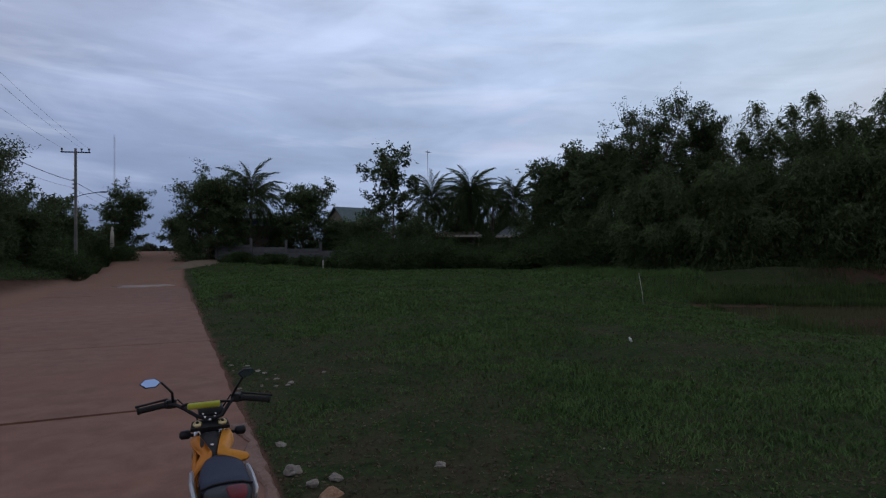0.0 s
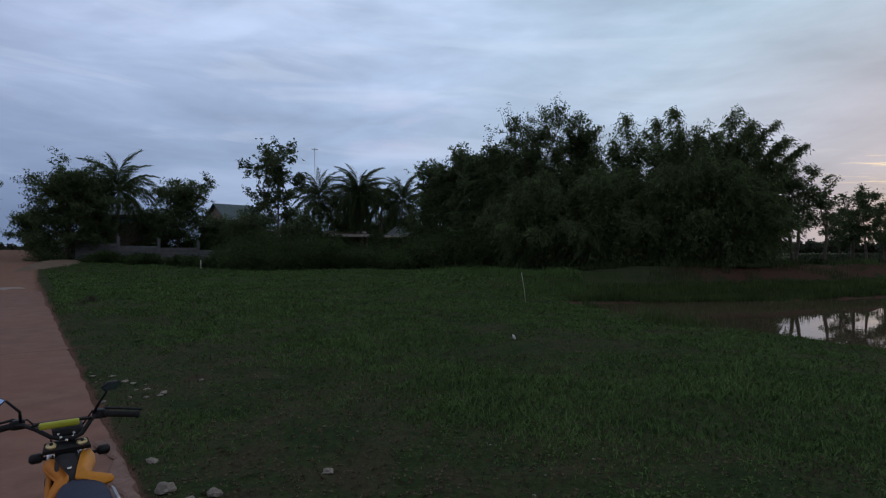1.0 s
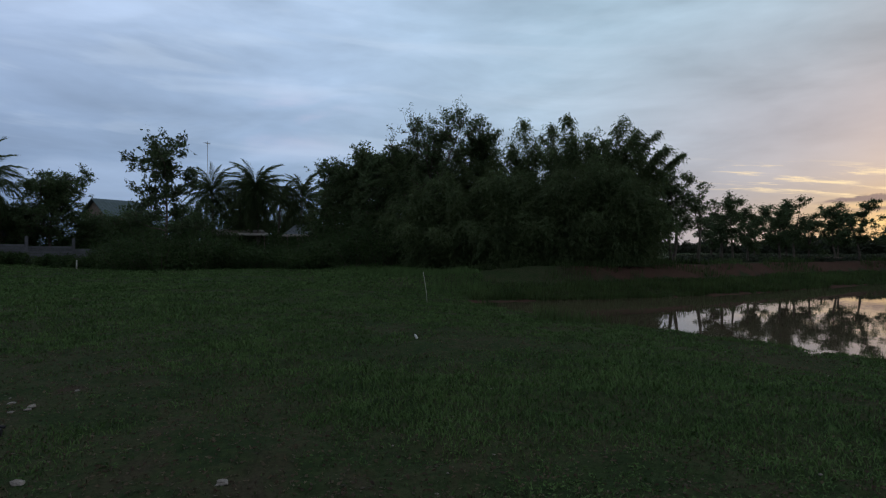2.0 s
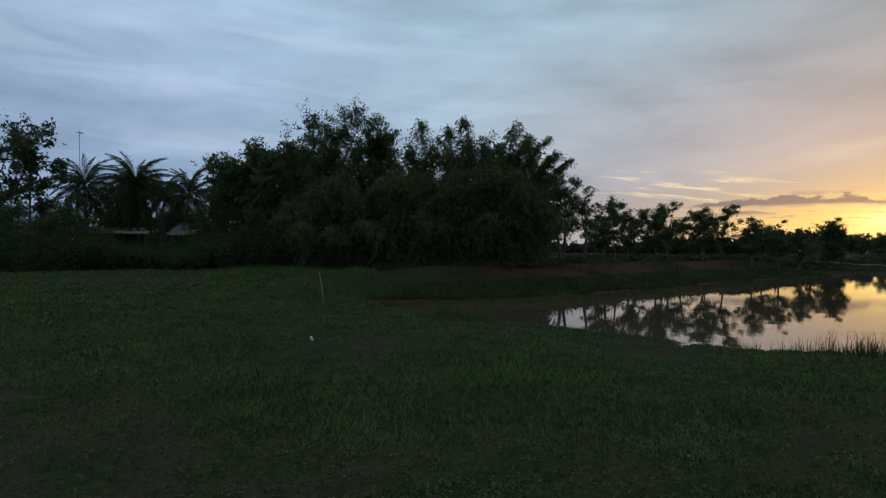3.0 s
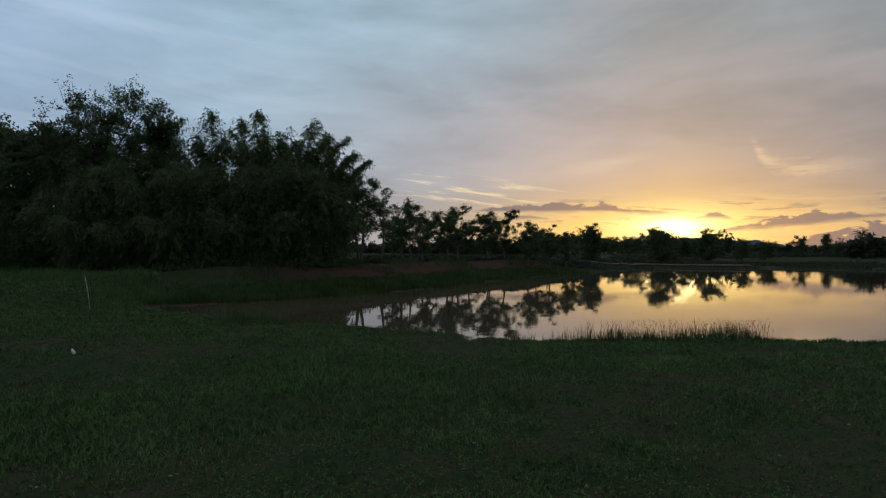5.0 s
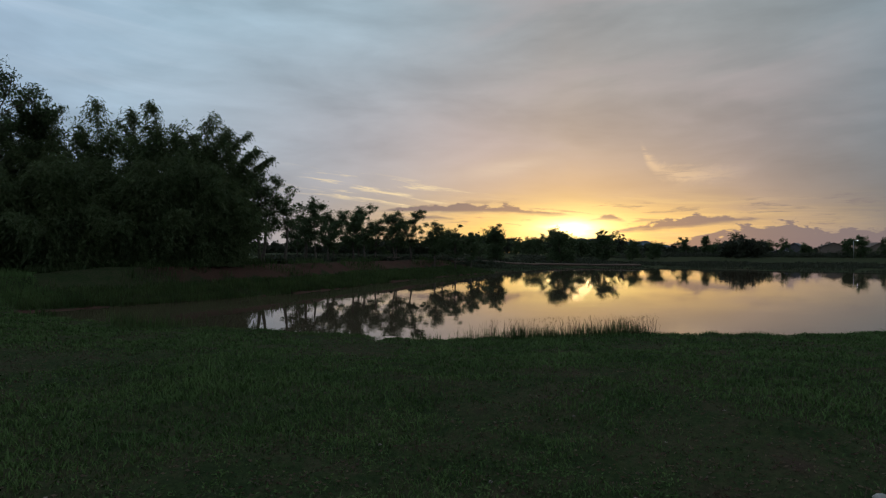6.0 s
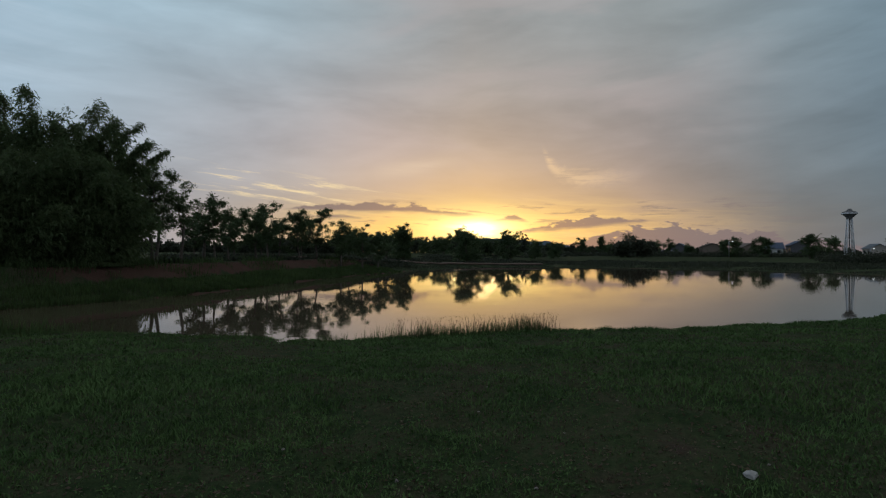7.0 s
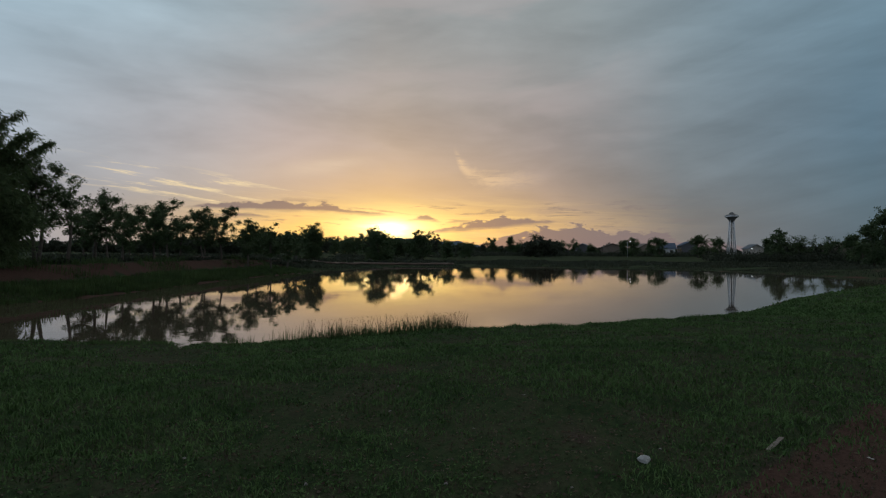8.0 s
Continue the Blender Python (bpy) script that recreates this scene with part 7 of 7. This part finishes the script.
    part("frame_arm", bm, M_ORANGE, bike, "orange painted frame arm")
    for sx in (-1, 1):
        bm = bmesh.new()
        plate(bm, [(sx * 0.075 - 0.015, 0.30, 0.77), (sx * 0.085 - 0.015, 0.16, 0.72), (sx * 0.10 - 0.01, 0.0, 0.64), (sx * 0.10 - 0.01, -0.12, 0.50), (sx * 0.11 - 0.01, -0.06, 0.46), (sx * 0.10 - 0.01, 0.12, 0.62), (sx * 0.085 - 0.015, 0.28, 0.70)], (0.03 * sx, 0, 0))
        part("frame_side", bm, M_ORANGE, bike)
    # seat: broad, rounded, stepped at the back
    bm = bmesh.new()
    loft(bm, [oval(0.020, 0.075, 0.745, 0.060, 0.03), oval(0.020, 0.055, 0.750, 0.110, 0.05), oval(0.020, 0.00, 0.752, 0.165, 0.065), oval(0.016, -0.10, 0.752, 0.205, 0.072),
              oval(0.012, -0.22, 0.752, 0.225, 0.078), oval(0.012, -0.36, 0.760, 0.222, 0.078), oval(0.012, -0.43, 0.768, 0.212, 0.070), oval(0.012, -0.45, 0.768, 0.19, 0.05)])
    part("seat", bm, M_SEAT, bike, "dark blue-black vinyl seat")
    bm = bmesh.new()
    tube(bm, [(-0.100, -0.440, 0.780), (-0.05, -0.450, 0.800), (0.012, -0.452, 0.804), (0.075, -0.450, 0.800), (0.122, -0.440, 0.780)], 0.006, 8)
    part("seat_piping", bm, M_BLACK, bike)
    bm = bmesh.new()
    loft(bm, [oval(0.012, -0.452, 0.745, 0.20, 0.05), oval(0.012, -0.48, 0.765, 0.205, 0.075), oval(0.012, -0.56, 0.765, 0.19, 0.07), oval(0.012, -0.66, 0.755, 0.15, 0.05)])
    part("rear_cowl", bm, M_BLACK, bike)
    bm = bmesh.new()
    loft(bm, [oval(0.045, -0.50, 0.801, 0.07, 0.012), oval(0.045, -0.53, 0.803, 0.09, 0.016), oval(0.045, -0.59, 0.793, 0.08, 0.016), oval(0.045, -0.62, 0.784, 0.05, 0.01)])
    part("rear_reflector", bm, M_REDLENS, bike, "dark red plastic panel")
    for sx in (-1, 1):
        bm = bmesh.new()
        plate(bm, [(0.01 + sx * 0.135, -0.02, 0.735), (0.01 + sx * 0.142, -0.20, 0.735), (0.01 + sx * 0.135, -0.40, 0.745), (0.01 + sx * 0.125, -0.42, 0.69), (0.01 + sx * 0.135, -0.20, 0.64), (0.01 + sx * 0.14, -0.05, 0.67)], (0.022 * sx, 0, 0))
        part("side_panel", bm, M_SILVER, bike, "silver side panel")
    bm = bmesh.new()
    loft(bm, [oval(0.0, 0.02, 0.60, 0.16, 0.20), oval(0.0, -0.15, 0.60, 0.20, 0.24), oval(0.0, -0.36, 0.64, 0.18, 0.16)])
    part("tail_frame", bm, M_BLACK, bike)
    # engine, exhaust, swing arm, stand
    bm = bmesh.new()
    box(bm, (-0.11, -0.18, 0.24), (0.11, 0.14, 0.46), 0.03)
    tube(bm, [(-0.12, -0.08, 0.32), (0.12, -0.08, 0.32)], 0.085, 20)
    part("engine", bm, M_BLACK, bike)
    bm = bmesh.new()
    for k in range(6):
        box(bm, (-0.07, 0.10 + 0.02 * k, 0.36 + 0.012 * k), (0.07, 0.112 + 0.02 * k, 0.50 + 0.012 * k), 0.003)
    part("cylinder_fins", bm, M_SILVER, bike, smooth=False)
    for sx in (-0.09, 0.07):
        bm = bmesh.new()
        tube(bm, [(sx, -0.10, 0.34), (sx, -0.58, wheel_r)], 0.022, 8)
        part("swing_arm", bm, M_BLACK, bike)
    bm = bmesh.new()
    tube(bm, [(0.10, 0.16, 0.40), (0.13, 0.20, 0.28), (0.14, 0.02, 0.22), (0.15, -0.20, 0.28), (0.16, -0.55, 0.40)], [0.02, 0.02, 0.022, 0.045, 0.045], 12)
    part("exhaust", bm, M_BLACK, bike)
    for sx in (-1, 1):
        bm = bmesh.new()
        tube(bm, [(sx * 0.10, -0.05, 0.30), (sx * 0.25, -0.06, 0.29)], 0.014, 8)
        part("footpeg", bm, M_RUBBER, bike)
    bm = bmesh.new()
    tube(bm, [(-0.10, -0.10, 0.26), (-0.24, -0.02, 0.004)], 0.010, 8)
    box(bm, (-0.27, -0.05, -0.001), (-0.21, 0.0, 0.006), 0.002)
    part("side_stand", bm, M_BLACK, bike)
    bm = bmesh.new()
    secs = []
    for k in range(8):
        a = radians(60 + 14 * k)
        cy, cz, r = -0.58, wheel_r, wheel_r + 0.05
        secs.append([(-0.09, cy + r * math.cos(a), cz + r * math.sin(a)), (0.07, cy + r * math.cos(a), cz + r * math.sin(a)), (0.07, cy + (r + 0.01) * math.cos(a), cz + (r + 0.01) * math.sin(a)), (-0.09, cy + (r + 0.01) * math.cos(a), cz + (r + 0.01) * math.sin(a))])
    loft(bm, secs)
    part("rear_mudguard", bm, M_BLACK, bike)
    return bike


build_motorcycle()


# ---------------------------------------------------------------- small things on the ground
def rock(x, y, size, seed, material, label, flat=0.65, name="rock", sink=0.25):
    rng = np.random.default_rng(seed)
    ph = rng.uniform(0, 6, 6)
    planes = [(Vector(rng.normal(size=3)).normalized(), float(rng.uniform(0.55, 0.85))) for _ in range(9)]
    bm = bmesh.new()
    bmesh.ops.create_icosphere(bm, subdivisions=3, radius=size)
    for v in bm.verts:
        d = v.co.normalized()
        k = 1 + 0.22 * math.sin(3.1 * d.x + ph[0]) * math.sin(2.7 * d.y + ph[1]) + 0.14 * math.sin(5.3 * d.z + ph[2] + 3 * d.x) + 0.06 * math.sin(11 * d.x + ph[3]) * math.sin(9 * d.y + ph[4])
        q = d * size * k
        for ax, lim in planes:
            over = q.dot(ax) - size * lim
            if over > 0:
                q = q - ax * over
        q.x = max(-size * 0.8, min(size * 0.85, q.x))
        v.co = Vector((q.x * (1 + 0.2 * math.sin(ph[5])), q.y, q.z * flat))
    ob = part(name, bm, material, smooth=False)
    ob.matrix_basis = pose(x, y, ground_z(x, y) + size * flat * (1 - 2 * sink) * 0.9, 0, 0, float(rng.uniform(0, 360)))
    return tagged(ob, label, "rock", "loose stones")


def build_stones():
    pale, red = "pale weathered stone lying in the grass", "large reddish stone half sunk beside the road"
    rock(-1.28, 5.05, 0.080, 1, M_STONE, pale)
    rock(-0.86, 4.50, 0.105, 2, M_REDSTONE, red, 0.6)
    rock(-1.07, 4.78, 0.058, 3, M_STONE, pale)
    rock(-0.90, 4.92, 0.066, 4, M_STONE, pale)
    rock(-0.03, 5.22, 0.060, 5, M_STONE, pale, 0.5)
    rock(-1.60, 5.80, 0.070, 6, M_STONE, pale, 0.35)
    rock(-1.86, 9.20, 0.04, 7, M_STONE, pale, 0.5)
    rock(5.60, -0.45, 0.058, 8, M_PALESTONE, "pale broken lump of stone on the lawn", 0.75, sink=0.15)
    rng = random.Random(12)
    for k in range(14):
        a, o = 9.3 + rng.uniform(-0.9, 1.5), ROAD_EDGE + 0.12 + rng.uniform(0, 0.7)
        x, y, _ = road_point(a, o)
        rock(x, y, rng.uniform(0.022, 0.068), 30 + k, M_STONE, "flat pale rubble chip beside the road edge", 0.35)
    for k in range(46):
        r, az = rng.uniform(4.6, 15), rng.uniform(-14, 110)
        x, y = polar(az, r)
        if x * ROAD_SIDE.x + y * ROAD_SIDE.y < 1.0 or bool(in_pond(np.array(x), np.array(y))):
            continue
        rock(x, y, rng.uniform(0.008, 0.022), 60 + k, M_STONE, "small pale pebble in the lawn", 0.6)


def build_litter():
    x, y = polar(17.55, 12.75)
    bm = bmesh.new()
    loft(bm, [oval(0, yy, 0, w, w * 0.9, 14, 1.0) for yy, w in ((-0.055, 0.04), (-0.05, 0.058), (0.02, 0.06), (0.035, 0.045), (0.045, 0.028), (0.06, 0.027), (0.062, 0.022))])
    ob = part("plastic_bottle", bm, M_WHITE)
    ob.matrix_basis = pose(x, y, ground_z(x, y) + 0.062, 62, 0, 60)
    tagged(ob, "white plastic bottle lying on the lawn", "bottle")
    # a cut board on the bare soil
    x, y = 6.62, -1.79
    bm = bmesh.new()
    box(bm, (-0.19, -0.022, 0), (0.19, 0.022, 0.014), 0.003)
    ob = part("board", bm, M_WOOD, smooth=False)
    ob.matrix_basis = pose(x, y, ground_z(x, y) + 0.03, 0, -7, -34)
    tagged(ob, "short grey wooden board lying on bare soil", "board")
    x, y = 6.34, -2.52
    bm = bmesh.new()
    box(bm, (-0.03, -0.01, 0), (0.03, 0.01, 0.006), 0.002)
    ob = part("wood_chip", bm, M_STAKE, smooth=False)
    ob.matrix_basis = pose(x, y, ground_z(x, y) + 0.004, 0, 0, 30)
    tagged(ob, "small pale wood chip on bare soil", "wood chip")
    # stakes
    x, y = polar(18.75, 25.2)
    z = ground_z(x, y)
    bm = bmesh.new()
    tube(bm, [(0, 0, -0.15), (-0.05, 0.05, 0.6), (-0.16, 0.1, 1.36)], [0.013, 0.012, 0.010], 7)
    ob = part("stake", bm, M_STAKE)
    ob.matrix_basis = pose(x, y, z)
    tagged(ob, "leaning pale wooden stake at the pond end", "stake")
    x, y = polar(-11.5, 50)
    bm = bmesh.new()
    tube(bm, [(0, 0, -0.15), (0, 0.02, 0.7)], [0.05, 0.045], 7)
    ob = part("stake", bm, M_STAKE)
    ob.matrix_basis = pose(x, y, ground_z(x, y))
    tagged(ob, "short pale marker post in the lawn", "stake")


def roadside_posts():
    x, y = polar(-29.3, 60.0)
    z = ground_z(x, y)
    bm = bmesh.new()
    tube(bm, [(0, 0, -0.2), (0.02, 0, 2.2), (0.03, 0, 4.0 - z), (0.03, 0, 4.06 - z), (0.05, 0, 4.25 - z), (0.05, 0, 4.4 - z)], [0.20, 0.17, 0.13, 0.08, 0.12, 0.05], 10)
    ob = part("gatepost", bm, M_PLASTER)
    ob.matrix_basis = pose(x, y, z)
    tagged(ob, "pale whitewashed gatepost with a small rounded cap among shrubs", "post")
    x, y = polar(-27.75, 66.0)
    bm = bmesh.new()
    tube(bm, [(0, 0, -0.2), (0, 0, 0.75), (0, 0, 0.8)], [0.14, 0.13, 0.09], 9)
    ob = part("bollard", bm, M_RUBBER)
    ob.matrix_basis = pose(x, y, ground_z(x, y))
    tagged(ob, "short dark wooden post beside the dirt road", "post")


roadside_posts()


def build_sand_heap():
    """A pale fan of sand spilling from the road onto the lawn."""
    bm = bmesh.new()
    cx, cy = polar(-22.5, 54)
    n = 24
    top = bm.verts.new((cx - 1.2, cy + 1.0, ground_z(cx - 1.2, cy + 1.0) + 0.24))
    rings = []
    for f, drop in ((0.35, 0.20), (0.7, 0.10), (1.0, -0.06)):
        ring = []
        for k in range(n):
            a = 2 * math.pi * k / n
            r = f * (1 + 0.12 * math.sin(3 * a) + 0.08 * math.sin(7 * a))
            px, py = cx - 1.2 * (1 - f) + 1.25 * r * math.cos(a), cy + 1.0 * (1 - f) + 5.5 * r * math.sin(a)
            ring.append(bm.verts.new((px, py, ground_z(px, py) + drop)))
        rings.append(ring)
    for k in range(n):
        bm.faces.new((top, rings[0][k], rings[0][(k + 1) % n]))
    for p, q in zip(rings, rings[1:]):
        for k in range(n):
            bm.faces.new((p[k], q[k], q[(k + 1) % n], p[(k + 1) % n]))
    bmesh.ops.recalc_face_normals(bm, faces=bm.faces)
    tagged(part("sand_heap", bm, M_SAND), "low pale heap of sand spilling beside the road", "sand heap")


M_SAND = surface("sand", (0.135, 0.092, 0.066), (0.205, 0.145, 0.105), scale=2.0, rough=0.95, bump=0.5, fine=40.0)
M_PATCH = surface("cement_patch", (0.22, 0.165, 0.14), (0.38, 0.31, 0.275), scale=1.2, rough=0.75, bump=0.3, fine=30.0)


def build_cement_patch():
    """A pale worn cement patch where the paved road ends."""
    bm = bmesh.new()
    n = 44
    c = ROAD_DIR * 38.6 + ROAD_SIDE * (-1.7)
    rim, inner = [], []
    for k in range(n):
        a = 2 * math.pi * k / n
        r = 1 + 0.20 * math.sin(3 * a + 1) + 0.13 * math.sin(5 * a) + 0.09 * math.sin(9 * a + 2)
        p = c + ROAD_DIR * (1.7 * r * math.sin(a) * (0.75 + 0.25 * math.cos(a))) + ROAD_SIDE * (1.45 * r * math.cos(a))
        rim.append(bm.verts.new((p.x, p.y, ground_z(p.x, p.y) - 0.01)))
        q = c.lerp(p, 0.94)
        inner.append(bm.verts.new((q.x, q.y, ground_z(q.x, q.y) + 0.045)))
    for k in range(n):
        bm.faces.new((rim[k], rim[(k + 1) % n], inner[(k + 1) % n], inner[k]))
    mid = bm.verts.new((c.x, c.y, ground_z(c.x, c.y) + 0.06))
    for k in range(n):
        bm.faces.new((inner[k], inner[(k + 1) % n], mid))
    bmesh.ops.recalc_face_normals(bm, faces=bm.faces)
    tagged(part("cement_patch", bm, M_PATCH, smooth=False), "pale worn cement patch on the dirt road", "road patch", kind="structure")


def build_road_edge():
    """A strip of paler broken concrete along the worn edge of the road."""
    rng = random.Random(19)
    bm = bmesh.new()
    rows = []
    for k in range(44):
        along = 2.2 + 0.105 * k
        inner = ROAD_EDGE - 0.11 + 0.05 * math.sin(k * 0.55) + rng.uniform(-0.025, 0.025)
        outer = ROAD_EDGE + 0.035 + rng.uniform(-0.02, 0.02)
        lift = 0.032 + rng.uniform(-0.003, 0.003)
        rows.append([bm.verts.new(road_point(along, inner, 0.015)), bm.verts.new(road_point(along, inner + 0.02, lift)),
                     bm.verts.new(road_point(along, outer - 0.03, lift)), bm.verts.new(road_point(along, outer, -0.05))])
    for a, b in zip(rows, rows[1:]):
        for i in range(3):
            bm.faces.new((a[i], a[i + 1], b[i + 1], b[i]))
    bmesh.ops.recalc_face_normals(bm, faces=bm.faces)
    tagged(part("road_edge", bm, M_LIP, smooth=False), "pale broken concrete lip along the road edge", "road edge", kind="structure")


def build_bank_path():
    """A pale trodden path along the top of the far bank."""
    bm = bmesh.new()
    rows = []
    ends = [Vector(p) for p in FAR_SHORE[7:12]]
    for p, q in zip(ends, ends[1:]):
        along = (q - p).normalized()
        side = Vector((-along.y, along.x))
        for k in range(14):
            c = p.lerp(q, k / 14) + side * (8.6 + 0.5 * math.sin(k * 0.9 + p.x))
            a, b = c - side * 0.45, c + side * 0.45
            rows.append([bm.verts.new((a.x, a.y, ground_z(a.x, a.y) + 0.05)), bm.verts.new((b.x, b.y, ground_z(b.x, b.y) + 0.10))])
    for a, b in zip(rows, rows[1:]):
        bm.faces.new((a[0], b[0], b[1], a[1]))
    bmesh.ops.recalc_face_normals(bm, faces=bm.faces)
    bmesh.ops.solidify(bm, geom=bm.faces[:], thickness=0.25)
    tagged(part("bank_path", bm, M_SAND), "pale trodden path along the top of the far bank", "path", kind="structure")


M_LIP = surface("broken_concrete", (0.20, 0.112, 0.080), (0.31, 0.20, 0.155), scale=6.0, rough=0.9, bump=0.7, fine=45.0)
build_road_edge()
build_bank_path()
build_stones()
build_litter()
build_sand_heap()
build_cement_patch()
